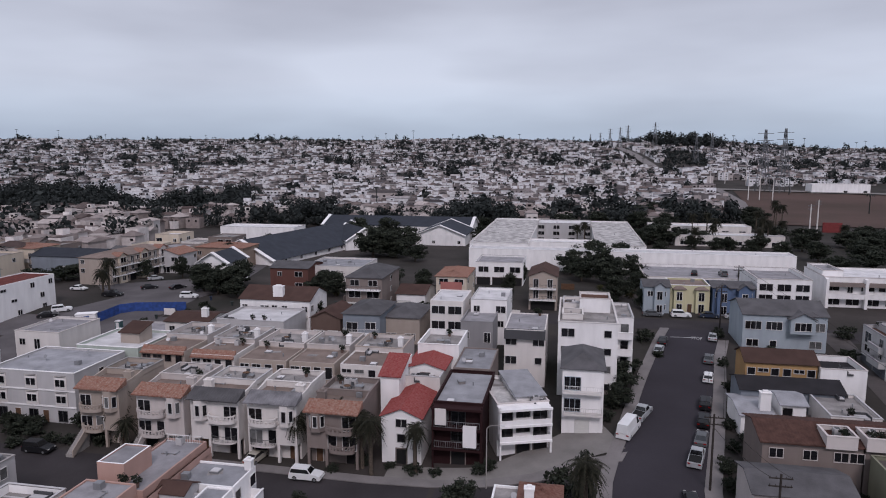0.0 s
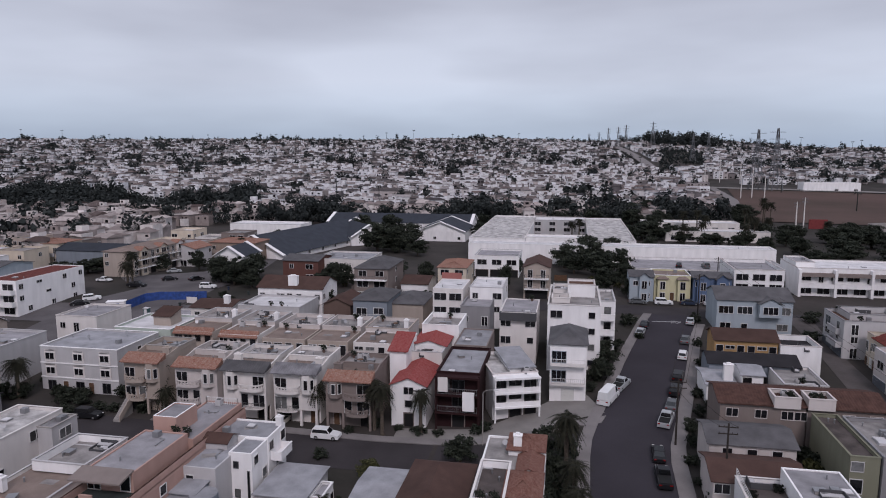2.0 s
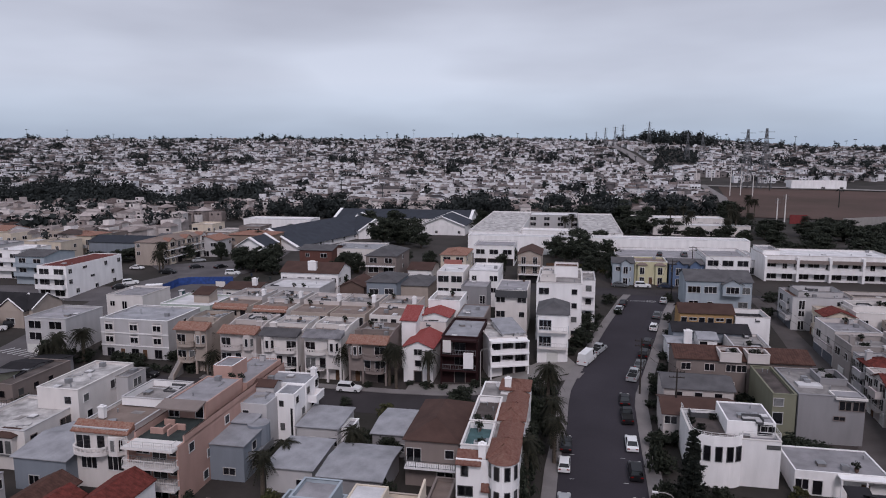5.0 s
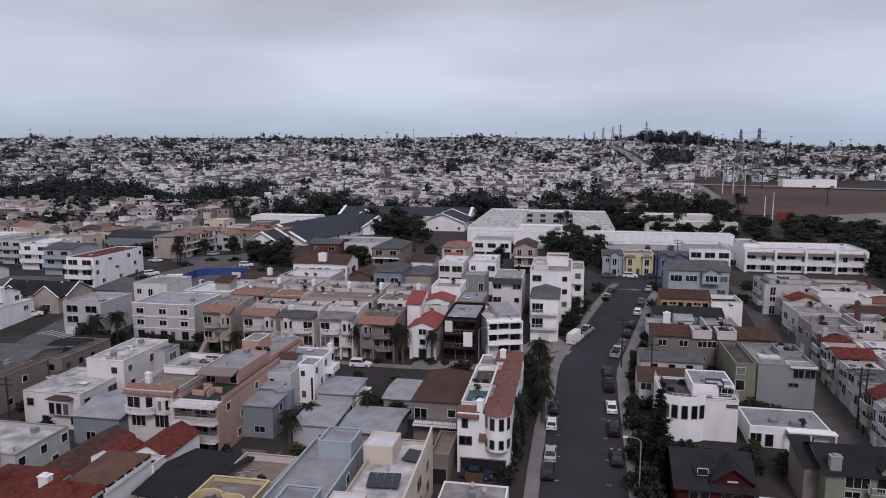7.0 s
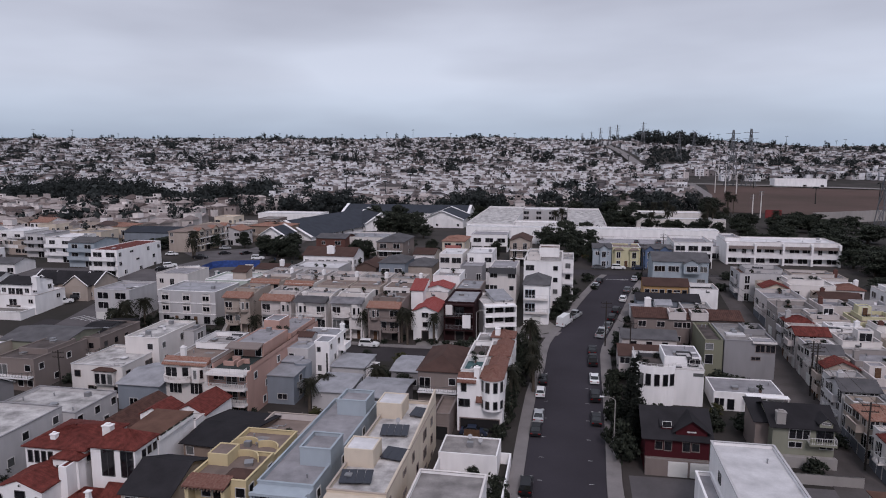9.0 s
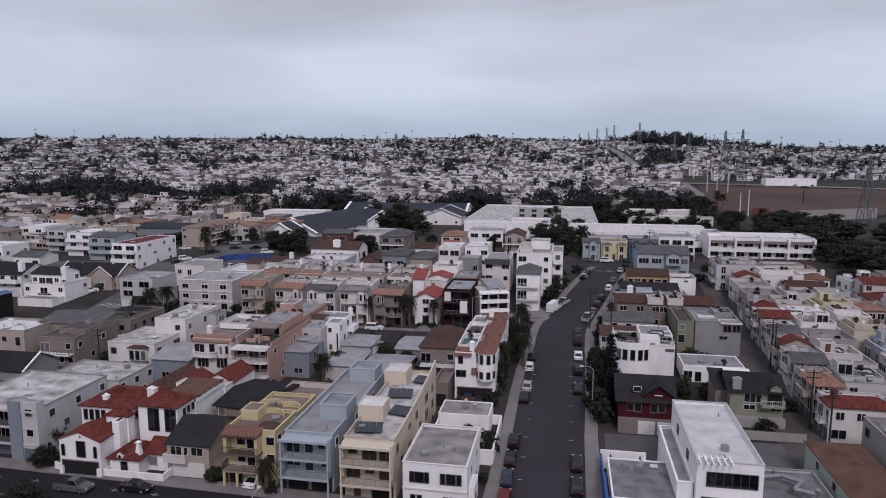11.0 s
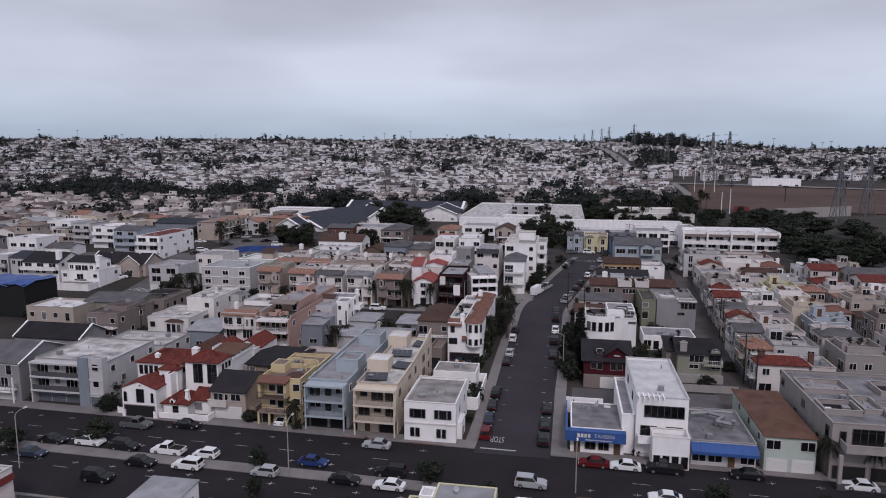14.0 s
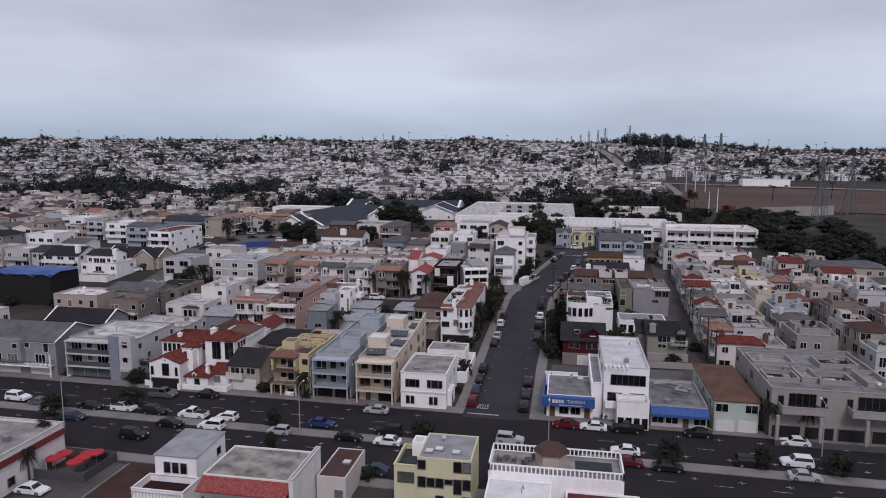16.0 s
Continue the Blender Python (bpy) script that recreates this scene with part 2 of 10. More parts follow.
# ---- mesh helpers ----
class Build:
    """Collects vertices and faces, with a material slot for each face."""

    def __init__(self):
        self.v, self.f, self.m = [], [], []

    def face(self, pts, m=0):
        k = len(self.v)
        self.v.extend(tuple(p) for p in pts)
        self.f.append(tuple(range(k, k + len(pts))))
        self.m.append(m)

    def box(self, x0, x1, y0, y1, z0, z1, m=0, taper=0.0):
        k, t = len(self.v), taper
        self.v += [(x0, y0, z0), (x1, y0, z0), (x1, y1, z0), (x0, y1, z0), (x0 + t, y0 + t, z1), (x1 - t, y0 + t, z1), (x1 - t, y1 - t, z1), (x0 + t, y1 - t, z1)]
        for q in ((3, 2, 1, 0), (4, 5, 6, 7), (0, 1, 5, 4), (1, 2, 6, 5), (2, 3, 7, 6), (3, 0, 4, 7)):
            self.f.append(tuple(k + i for i in q))
            self.m.append(m)

    def tube(self, a, b, r0, r1, n=6, m=0):
        a, b = Vector(a), Vector(b)
        z = (b - a).normalized()
        x = z.orthogonal().normalized()
        y = z.cross(x)
        k = len(self.v)
        for c, r in ((a, r0), (b, r1)):
            for i in range(n):
                w = 2 * math.pi * i / n
                self.v.append(tuple(c + r * (math.cos(w) * x + math.sin(w) * y)))
        for i in range(n):
            j = (i + 1) % n
            self.f.append((k + i, k + j, k + n + j, k + n + i))
            self.m.append(m)
        self.f.append(tuple(k + n + i for i in range(n)))
        self.m.append(m)
        self.f.append(tuple(k + n - 1 - i for i in range(n)))
        self.m.append(m)

    def slope(self, a, b, c, d, step=0.0, amp=0.05, thick=0.12, m=0):
        """A roof plane from the eave a-b up to the ridge d-c; with step, rows of rounded tiles run up it."""
        a, b, c, d = (Vector(p) for p in (a, b, c, d))
        up = Vector((0, 0, 1))
        n = 2 * max(1, int((b - a).length / step)) if step else 1
        rows = 1
        k = len(self.v)
        for j in range(rows + 1):
            for i in range(n + 1):
                s, t = i / n, j / rows
                p = (a.lerp(b, s)).lerp(d.lerp(c, s), t)
                self.v.append(tuple(p + up * (thick + (amp if step and i % 2 else 0))))
        for i in range(n):
            self.f.append((k + i, k + i + 1, k + n + 2 + i, k + n + 1 + i))
            self.m.append(m)
        k2 = len(self.v)
        self.v += [tuple(p) for p in (a, b, a + up * thick, b + up * thick, c, d, c + up * thick, d + up * thick)]
        for q in ((0, 1, 3, 2), (1, 4, 6, 3), (5, 0, 2, 7), (1, 0, 5, 4)):
            self.f.append(tuple(k2 + i for i in q))
            self.m.append(m)

    def weld(self):
        """Joins vertices that lie at one place."""
        seen, to, keep = {}, [], []
        for p in self.v:
            k = (round(p[0], 3), round(p[1], 3), round(p[2], 3))
            if k not in seen:
                seen[k] = len(keep)
                keep.append(p)
            to.append(seen[k])
        faces, mats = [], []
        for f, m in zip(self.f, self.m):
            g = []
            for i in f:
                if to[i] not in g:
                    g.append(to[i])
            if len(g) > 2:
                faces.append(tuple(g))
                mats.append(m)
        self.v, self.f, self.m = keep, faces, mats

    def mesh(self, name, mats, smooth=False, weld=True):
        if weld:
            self.weld()
        me = bpy.data.meshes.new(name)
        me.from_pydata(self.v, [], self.f)
        for x in mats:
            me.materials.append(MATS[x])
        me.polygons.foreach_set("material_index", self.m)
        if smooth:
            me.polygons.foreach_set("use_smooth", [True] * len(self.f))
        me.update()
        return me


def part(name, mesh, parent, label="", at=(0, 0, 0), turn=0.0):
    """One mesh object under a thing or under one of its parts."""
    ob = new(name, mesh)
    ob.parent = parent
    ob.location = at
    ob.rotation_euler = (0, 0, turn)
    if label:
        tagged(ob, label)
    return ob


def thing(name, label, category, m, group="", kind=""):
    ob = new(name)
    ob.matrix_world = m
    ob.empty_display_size = 0.1
    return tagged(ob, label, category, group, kind)


SHARED = {}


def shared(key, make):
    if key not in SHARED:
        SHARED[key] = make()
    return SHARED[key]


# ---- the lie of the land ----
LAND_Y = (-1017, 9, 42.9, 73.4, 101.7, 146.9, 186.4, 248.6, 339, 452)
LAND_Z = (-0.8, -0.8, 1, 3.2, 5, 7.9, 7.9, 6.8, 5.6, 6.8)
HILL_D = (372.9, 474.6, 632.8, 813.6, 1017, 1220.4, 1423.8, 1582, 1921, 3955)
HILL_Z = (6.2, 7.9, 14.7, 23.7, 37.3, 53.1, 65.5, 67.8, 45.2, 11.3)
CS, SN = math.cos(radians(10.8)), math.sin(radians(10.8))


def land(x, y):
    d = -SN * x + CS * y
    near = np.interp(y, LAND_Y, LAND_Z)
    far = np.interp(d, HILL_D, HILL_Z)
    far = far - 18.0 * np.clip((x * CS + y * SN) / np.maximum(d + 68.0, 1.0) - 0.28, 0, 0.25) / 0.25 * np.clip((d - 678) / 565, 0, 1) + (d > 565) * 3.4 * np.sin(x * 0.011 + 1.0) * np.sin(y * 0.007) * np.clip((d - 565) / 339, 0, 1)
    k = np.clip((d - 339) / 136, 0, 1)
    dip = np.interp(x, (-124, -90, -17, 7), (0, 1, 1, 0)) * np.interp(y, (43, 70, 122, 158), (0, 1, 1, 0))
    near = near - 1.8 * dip
    return float(near * (1 - k) + far * k)


# ---- kinds of things ----
def window_mesh(w, h, style):
    """A frame with mullions, all of one piece."""
    f, d = 0.075, 0.10
    n = max(0, round(w / 0.95) - 1)
    xs = [-w / 2 - f, -w / 2]
    for i in range(n):
        x = -w / 2 + w * (i + 1) / (n + 1)
        xs += [x - 0.035, x + 0.035]
    xs += [w / 2, w / 2 + f]
    zs = [-f - 0.02, 0, h, h + f]
    b = Build()
    for j in range(3):
        for i in range(len(xs) - 1):
            if j != 1 or i % 2 == 0:
                b.face([(xs[i], -d, zs[j]), (xs[i + 1], -d, zs[j]), (xs[i + 1], -d, zs[j + 1]), (xs[i], -d, zs[j + 1])])
            else:
                x0, x1, z0, z1 = xs[i], xs[i + 1], zs[j], zs[j + 1]
                for p, q in (((x0, z0), (x1, z0)), ((x1, z0), (x1, z1)), ((x1, z1), (x0, z1)), ((x0, z1), (x0, z0))):
                    b.face([(p[0], -d, p[1]), (p[0], 0, p[1]), (q[0], 0, q[1]), (q[0], -d, q[1])])
    x0, x1, z0, z1 = xs[0], xs[-1], zs[0], zs[-1]
    for p, q in (((x0, z0), (x1, z0)), ((x1, z0), (x1, z1)), ((x1, z1), (x0, z1)), ((x0, z1), (x0, z0))):
        b.face([(q[0], -d, q[1]), (q[0], 0, q[1]), (p[0], 0, p[1]), (p[0], -d, p[1])])
    return b.mesh("window", [style])


def pane_mesh(w, h, glass):
    b = Build()
    b.box(-w / 2 + 0.02, w / 2 - 0.02, -0.045, 0.0, 0.02, h - 0.02, 0)
    return b.mesh("pane", [glass])


SIMPLE = [False]


def plain_window(w, h):
    b = Build()
    f = 0.1
    b.box(-w / 2 - f, w / 2 + f, -0.08, 0.0, -f, h + f, 0)
    b.box(-w / 2, w / 2, -0.10, -0.08, 0, h, 1)
    b.box(-0.04, 0.04, -0.13, -0.10, 0, h, 0)
    return b.mesh("window", ["frame", "glass"])


def window(parent, x, y, z, w, h, turn=0.0, style="frame", rng=random):
    w, h = round(w * 5) / 5, round(h * 5) / 5
    if SIMPLE[0]:
        return part("window", shared(("plain", w, h), lambda: plain_window(w, h)), parent, at=(x, y, z), turn=turn)
    ob = part("window", shared(("win", w, h, style), lambda: window_mesh(w, h, style)), parent, at=(x, y, z), turn=turn)
    glass = "curtain" if rng.random() < 0.14 else "glass"
    part("pane", shared(("pane", w, h, glass), lambda: pane_mesh(w, h, glass)), ob)
    return ob


def garage_mesh(w, h, mat):
    b = Build()
    b.box(-w / 2 - 0.12, w / 2 + 0.12, -0.06, 0, 0, h + 0.12, 1)
    for i in range(4):
        b.box(-w / 2, w / 2, -0.11, -0.06, h * i / 4 + 0.02, h * (i + 1) / 4 - 0.02, 0)
    return b.mesh("garage_door", [mat, "frame"])


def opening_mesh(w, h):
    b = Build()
    # Flat sheet on the wall; its dark colour replaces the shaded interior.
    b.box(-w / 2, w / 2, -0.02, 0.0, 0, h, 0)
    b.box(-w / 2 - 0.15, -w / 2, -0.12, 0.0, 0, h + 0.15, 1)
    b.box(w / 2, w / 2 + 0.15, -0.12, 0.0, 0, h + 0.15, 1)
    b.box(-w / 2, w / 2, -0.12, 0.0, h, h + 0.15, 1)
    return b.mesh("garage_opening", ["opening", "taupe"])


def arch_mesh(w, h):
    """A round-headed window: dark glass in a white surround."""
    b = Build()
    def outline(r, top):
        return [(-r, 0.0)] + [(-r * math.cos(a), top - r + r * math.sin(a)) for a in [math.pi * i / 8 for i in range(9)]] + [(r, 0.0)]
    o, i_ = outline(w / 2 + 0.1, h + 0.1), outline(w / 2, h)
    b.face([(u, -0.05, v) for u, v in i_], 0)
    for k in range(len(o) - 1):
        b.face([(o[k][0], -0.1, o[k][1]), (i_[k][0], -0.1, i_[k][1]), (i_[k + 1][0], -0.1, i_[k + 1][1]), (o[k + 1][0], -0.1, o[k + 1][1])], 1)
        b.face([(o[k + 1][0], -0.1, o[k + 1][1]), (o[k + 1][0], 0.0, o[k + 1][1]), (o[k][0], 0.0, o[k][1]), (o[k][0], -0.1, o[k][1])], 1)
    return b.mesh("arched_window", ["glass", "frame"])


def arch(parent, x, y, z, w, h, turn=0.0):
    part("arched_window", shared(("arch", w, h), lambda: arch_mesh(w, h)), parent, "dark round-headed window", at=(x, y, z), turn=turn)


def arc_wall(parent, x, y, z, r, a0, a1, h, mat):
    """A low curved roof wall, 0.2 thick."""
    b, n = Build(), 10
    pts = [(math.cos(radians(a0 + (a1 - a0) * i / n)), math.sin(radians(a0 + (a1 - a0) * i / n))) for i in range(n + 1)]
    for (c0, s0), (c1, s1) in zip(pts, pts[1:]):
        for q, flip in ((r, False), (r - 0.2, True)):
            f = [(q * c0, q * s0, 0), (q * c1, q * s1, 0), (q * c1, q * s1, h), (q * c0, q * s0, h)]
            b.face(f[::-1] if flip else f)
        b.face([(r * c0, r * s0, h), (r * c1, r * s1, h), ((r - 0.2) * c1, (r - 0.2) * s1, h), ((r - 0.2) * c0, (r - 0.2) * s0, h)])
    for c, s_ in (pts[0], pts[-1]):
        b.face([(r * c, r * s_, 0), (r * c, r * s_, h), ((r - 0.2) * c, (r - 0.2) * s_, h), ((r - 0.2) * c, (r - 0.2) * s_, 0)])
    part("curved_parapet", b.mesh("curved_parapet", [mat]), parent, "curved roof wall", at=(x, y, z))


def door_mesh(w, h):
    b = Build()
    b.box(-w / 2 - 0.08, w / 2 + 0.08, -0.07, 0, 0, h + 0.08, 1)
    b.box(-w / 2, w / 2, -0.10, -0.07, 0.02, h, 0)
    return b.mesh("door", ["wood", "frame"])


def railing_mesh(w, d, h, mat):
    """A rail with posts and bars round three sides of a balcony w wide and d deep."""
    b = Build()
    for x0, y0, x1, y1 in ((-w / 2, -d, w / 2, -d), (-w / 2, -d, -w / 2, 0), (w / 2, -d, w / 2, 0)):
        b.box(min(x0, x1) - 0.03, max(x0, x1) + 0.03, min(y0, y1) - 0.03, max(y0, y1) + 0.03, h - 0.07, h)
        b.box(min(x0, x1) - 0.02, max(x0, x1) + 0.02, min(y0, y1) - 0.02, max(y0, y1) + 0.02, 0.08, 0.12)
        n = int(max(abs(x1 - x0), abs(y1 - y0)) / 0.32)
        for i in range(n + 1):
            s = i / max(1, n)
            x, y, r = x0 + (x1 - x0) * s, y0 + (y1 - y0) * s, 0.035 if i % 5 == 0 else 0.016
            b.box(x - r, x + r, y - r, y + r, 0, h - 0.07)
    return b.mesh("railing", [mat])


def balcony(parent, x, y, z, w, d, solid, wall, turn=0.0):
    b = Build()
    b.box(-w / 2, w / 2, -d, 0, -0.28, 0, 0)
    if solid:
        b.box(-w / 2, w / 2, -d, -d + 0.16, 0, 0.95, 0)
        b.box(-w / 2, -w / 2 + 0.16, -d + 0.16, 0, 0, 0.95, 0)
        b.box(w / 2 - 0.16, w / 2, -d + 0.16, 0, 0, 0.95, 0)
        b.box(-w / 2 - 0.06, w / 2 + 0.06, -d - 0.06, -d + 0.2, 0.95, 1.05, 0)
    ob = part("balcony", b.mesh("balcony", [wall]), parent, at=(x, y, z), turn=turn)
    if not solid:
        w2, d2 = round(w * 4) / 4 - 0.1, d - 0.08
        part("railing", shared(("rail", w2, d2, solid), lambda: railing_mesh(w2, d2, 1.0, "darkframe" if wall in ("white", "cream", "tan", "yellow") else "frame")), ob)


def tiles(mat):
    return 0.42 if mat in ("redtile", "brighttile", "clay", "villaclay", "browntile") else 0.0


def roof_mesh(kind, w, d, rise, over, mat, wall):
    """A pitched roof over the walls, whose front edge lies along y = 0; eaves at z = 0."""
    b, st = Build(), tiles(mat)
    x0, x1, y0, y1 = -w / 2 - over, w / 2 + over, -over, d + over
    ym, drop = d / 2, -over * rise / (min(w, d) / 2) * 0.5
    if kind == "gx":
        b.slope((x0, y0, drop), (x1, y0, drop), (x1, ym, rise), (x0, ym, rise), st)
        b.slope((x1, y1, drop), (x0, y1, drop), (x0, ym, rise), (x1, ym, rise), st)
    elif kind == "gy":
        b.slope((x0, y1, drop), (x0, y0, drop), (0, y0, rise), (0, y1, rise), st)
        b.slope((x1, y0, drop), (x1, y1, drop), (0, y1, rise), (0, y0, rise), st)
    elif kind == "shed":
        b.slope((x0, y0, 0), (x1, y0, 0), (x1, y1, rise), (x0, y1, rise), st)
    else:
        q = min(w, d) / 2
        if w >= d:
            r0, r1 = (x0 + q + over, ym, rise), (x1 - q - over, ym, rise)
            b.slope((x0, y0, drop), (x1, y0, drop), r1, r0, st)
            b.slope((x1, y1, drop), (x0, y1, drop), r0, r1, st)
            b.slope((x0, y1, drop), (x0, y0, drop), r0, r0, st)
            b.slope((x1, y0, drop), (x1, y1, drop), r1, r1, st)
        else:
            r0, r1 = (0, y0 + q + over, rise), (0, y1 - q - over, rise)
            b.slope((x0, y1, drop), (x0, y0, drop), r0, r1, st)
            b.slope((x1, y0, drop), (x1, y1, drop), r1, r0, st)
            b.slope((x0, y0, drop), (x1, y0, drop), r0, r0, st)
            b.slope((x1, y1, drop), (x0, y1, drop), r1, r1, st)
    return b.mesh("roof", [mat])


def gables(kind, w, d, rise):
    """The upper walls under a pitched roof, each with its own thickness."""
    t = 0.2
    if kind == "gx":
        return [[(s * w / 2, 0, 0), (s * w / 2, d, 0), (s * w / 2, d / 2, rise)] for s in (-1, 1)], (t, 0)
    if kind == "gy":
        return [[(-w / 2, s * d, 0), (w / 2, s * d, 0), (0, s * d, rise)] for s in (0, 1)], (0, t)
    if kind == "shed":
        return [[(s * w / 2, 0, 0), (s * w / 2, d, 0), (s * w / 2, d, rise)] for s in (-1, 1)], (t, 0)
    return [], (0, 0)


FLOOR = {"w": (1.2, 1.2, 0.95), "W": (2.2, 1.4, 0.85), "T": (1.2, 2.0, 0.2), "D": (2.4, 2.1, 0.1), "B": (3.0, 1.6, 0.7), "S": (5.0, 2.1, 0.3), "s": (1.6, 0.6, 1.5), "V": (1.8, 3.8, 1.7)}


def facade(parent, text, x0, w, y, z0, fh, wall, turn, rng, style, along):
    """Bays of one storey: windows, doors and garages laid out by the letters of the text."""
    bays = [c for c in text if c not in "~=-#"]
    if "-" in text:
        b = Build()
        b.box(-w / 2 - 0.05, w / 2 + 0.05, -0.12, 0.0, -0.12, 0.12)
        px, py = along(x0 + w / 2)
        part("ledge", b.mesh("ledge", ["white" if wall not in ("white",) else "offwhite"]), parent, at=(px, py, z0), turn=turn)
    for i, c in enumerate(bays):
        px, py = along(x0 + w * (i + 0.5) / len(bays))
        bw = w / len(bays)
        if c in FLOOR:
            ww, wh, sill = FLOOR[c]
            ww, wh = min(ww, bw * 0.8), min(wh, fh - sill - 0.25) if c != "V" else wh
            window(parent, px, py, z0 + sill, ww, wh, turn, style, rng)
        elif c in "gk":
            gw, mat = min(round(bw * 0.88 * 2) / 2, 5.0), "garage" if c == "g" else "garagegrey"
            part("garage_door", shared(("gar", gw, mat), lambda: garage_mesh(gw, 2.2, mat)), parent, at=(px, py, z0), turn=turn)
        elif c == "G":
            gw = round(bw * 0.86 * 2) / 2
            part("garage_opening", shared(("open", gw), lambda: opening_mesh(gw, 2.3)), parent, "open garage bay, its inner shade a dark sheet", at=(px, py, z0), turn=turn)
        elif c == "d":
            part("door", shared(("door",), lambda: door_mesh(1.0, 2.1)), parent, at=(px, py, z0), turn=turn)


CAPS = {"white": ("white", "offwhite", "lightgrey", "greige"), "offwhite": ("offwhite", "lightgrey", "greige"), "greige": ("greige", "lightgrey", "beige"), "cream": ("cream", "beige"),
        "lightgrey": ("lightgrey", "grey", "concrete"), "beige": ("beige", "concrete"), "peach": ("peach", "beige"), "stone": ("stone", "concrete"), "lightblue": ("lightblue", "lightgrey")}


def volume(parent, x, y, w, d, z, h, wall="white", roof="flat", mat="membrane", front="", floors=0, side="", left="", back="", rise=1.6, over=0.35,
           parapet=0.45, deep=1.3, style="frame", seed=0, foot=1.6, vents=2, trim="", loggia=0.0, rake=0.0):
    """One block of a house: walls, roof, and the bays of its faces from the ground floor up, storeys parted by /."""
    rng = random.Random(seed * 7 + int(w * 100))
    if style == "frame" and seed % 5 == 3:
        style = "taupe"
    levels = front.split("/") if front else []
    n = floors or max(1, len(levels), len(side.split("/")), len(left.split("/")))
    fh = h / n
    top = h + (parapet if roof == "flat" else 0)
    b, t = Build(), 0.22
    if loggia:
        loggias(parent, x, y, w, loggia, z, h, n, levels, wall, foot, trim or wall)
        y, d = y + loggia, d - loggia
    for p, q in (((-w / 2, 0), (w / 2, 0)), ((w / 2, 0), (w / 2, d)), ((w / 2, d), (-w / 2, d)), ((-w / 2, d), (-w / 2, 0))):
        b.face([(*p, -foot), (*q, -foot), (*q, top), (*p, top)])
    if roof == "flat":
        o = [(-w / 2, 0), (w / 2, 0), (w / 2, d), (-w / 2, d)]
        i_ = [(-w / 2 + t, t), (w / 2 - t, t), (w / 2 - t, d - t), (-w / 2 + t, d - t)]
        for k in range(4):
            j = (k + 1) % 4
            b.face([(*o[k], top), (*o[j], top), (*i_[j], top), (*i_[k], top)], 1 if trim else 0)
            b.face([(*i_[k], top), (*i_[j], top), (*i_[j], h - 0.1), (*i_[k], h - 0.1)])
        if parapet > 0.25 and d > 2:
            e = 0.07
            b.box(-w / 2 - e, w / 2 + e, -e, t, top - 0.06, top + 0.07, 1)
            b.box(-w / 2 - e, w / 2 + e, d - t, d + e, top - 0.06, top + 0.07, 1)
            b.box(-w / 2 - e, -w / 2 + t, t, d - t, top - 0.06, top + 0.07, 1)
            b.box(w / 2 - t, w / 2 + e, t, d - t, top - 0.06, top + 0.07, 1)
    cap = trim or rng.choice(CAPS.get(wall, (wall,)))
    part("wall", b.mesh("wall", [wall, cap]), parent, at=(x, y, z))
    if roof == "flat":
        b = Build()
        b.box(-w / 2 + t, w / 2 - t, t, d - t, h - 0.15, h)
        part("roof", b.mesh("roof", [mat]), parent, at=(x, y, z))
        for _ in range(vents if parent.matrix_world.translation.y < 200 else vents // 2):
            vx, vy, s = rng.uniform(-w / 2 + 1, w / 2 - 1), rng.uniform(1, d - 1), rng.choice((0, 0, 1, 2))
            part("vent", shared(("vent", s), lambda: vent_mesh(s)), parent, at=(x + vx, y + vy, z + h))
        if vents and min(w, d) > 4.5 and parent.matrix_world.translation.y < 126:
            for _ in range(rng.choice((1, 1, 2))):
                k, vx, vy = rng.choice((0, 1, 2, 3)), rng.uniform(-w / 2 + 1.4, w / 2 - 1.4), rng.uniform(1.4, d - 1.4)
                part(("pipe_run", "seam", "dish", "hatch")[k], shared(("roofbit", k), lambda: roof_bit(k)), parent, at=(x + vx, y + vy, z + h), turn=rng.choice((0.0, math.pi / 2, 0.4)))
    else:
        part("roof", roof_mesh(roof, w, d, rise, over, mat, wall), parent, at=(x, y, z + h))
        if rake and roof in ("gx", "gy"):
            for s in (-1, 1):
                for e in (-1, 1):
                    b = Build()
                    if roof == "gx":
                        u, v = s * (w / 2 + over * 0.5), (0 - over if e < 0 else d + over)
                        b.slope((u - rake / 2, v, -0.15), (u + rake / 2, v, -0.15), (u + rake / 2, d / 2, rise + 0.12), (u - rake / 2, d / 2, rise + 0.12), thick=0.25)
                    else:
                        u, v = e * (w / 2 + over), (0 if s < 0 else d) + s * over * 0.5
                        b.slope((u, v - rake / 2, -0.15), (u, v + rake / 2, -0.15), (0, v + rake / 2, rise + 0.12), (0, v - rake / 2, rise + 0.12), thick=0.25)
                    part("bargeboard", b.mesh("bargeboard", ["white"]), parent, "white bargeboard", at=(x, y, z + h))
        tri, (tx, ty) = gables(roof, w, d, rise)
        for k, p in enumerate(tri):
            g, s = Build(), (1 if k == 0 else -1)
            q = [(a + tx * s, c + ty * s, e) for a, c, e in p]
            g.face(p)
            g.face(q[::-1])
            for i in range(3):
                j = (i + 1) % 3
                g.face([p[i], q[i], q[j], p[j]])
            part("gable", g.mesh("gable", [wall]), parent, at=(x, y, z + h))
    for k, text in enumerate(levels):
        facade(parent, text, x - w / 2, w, y, z + k * fh, fh, wall, 0, rng, style, lambda u: (u, y))
        if k and not loggia and ("~" in text or "=" in text):
            balcony(parent, x, y, z + k * fh, w * 0.94, deep, "~" in text, wall if "~" in text else ("white" if wall != "white" else "offwhite"))
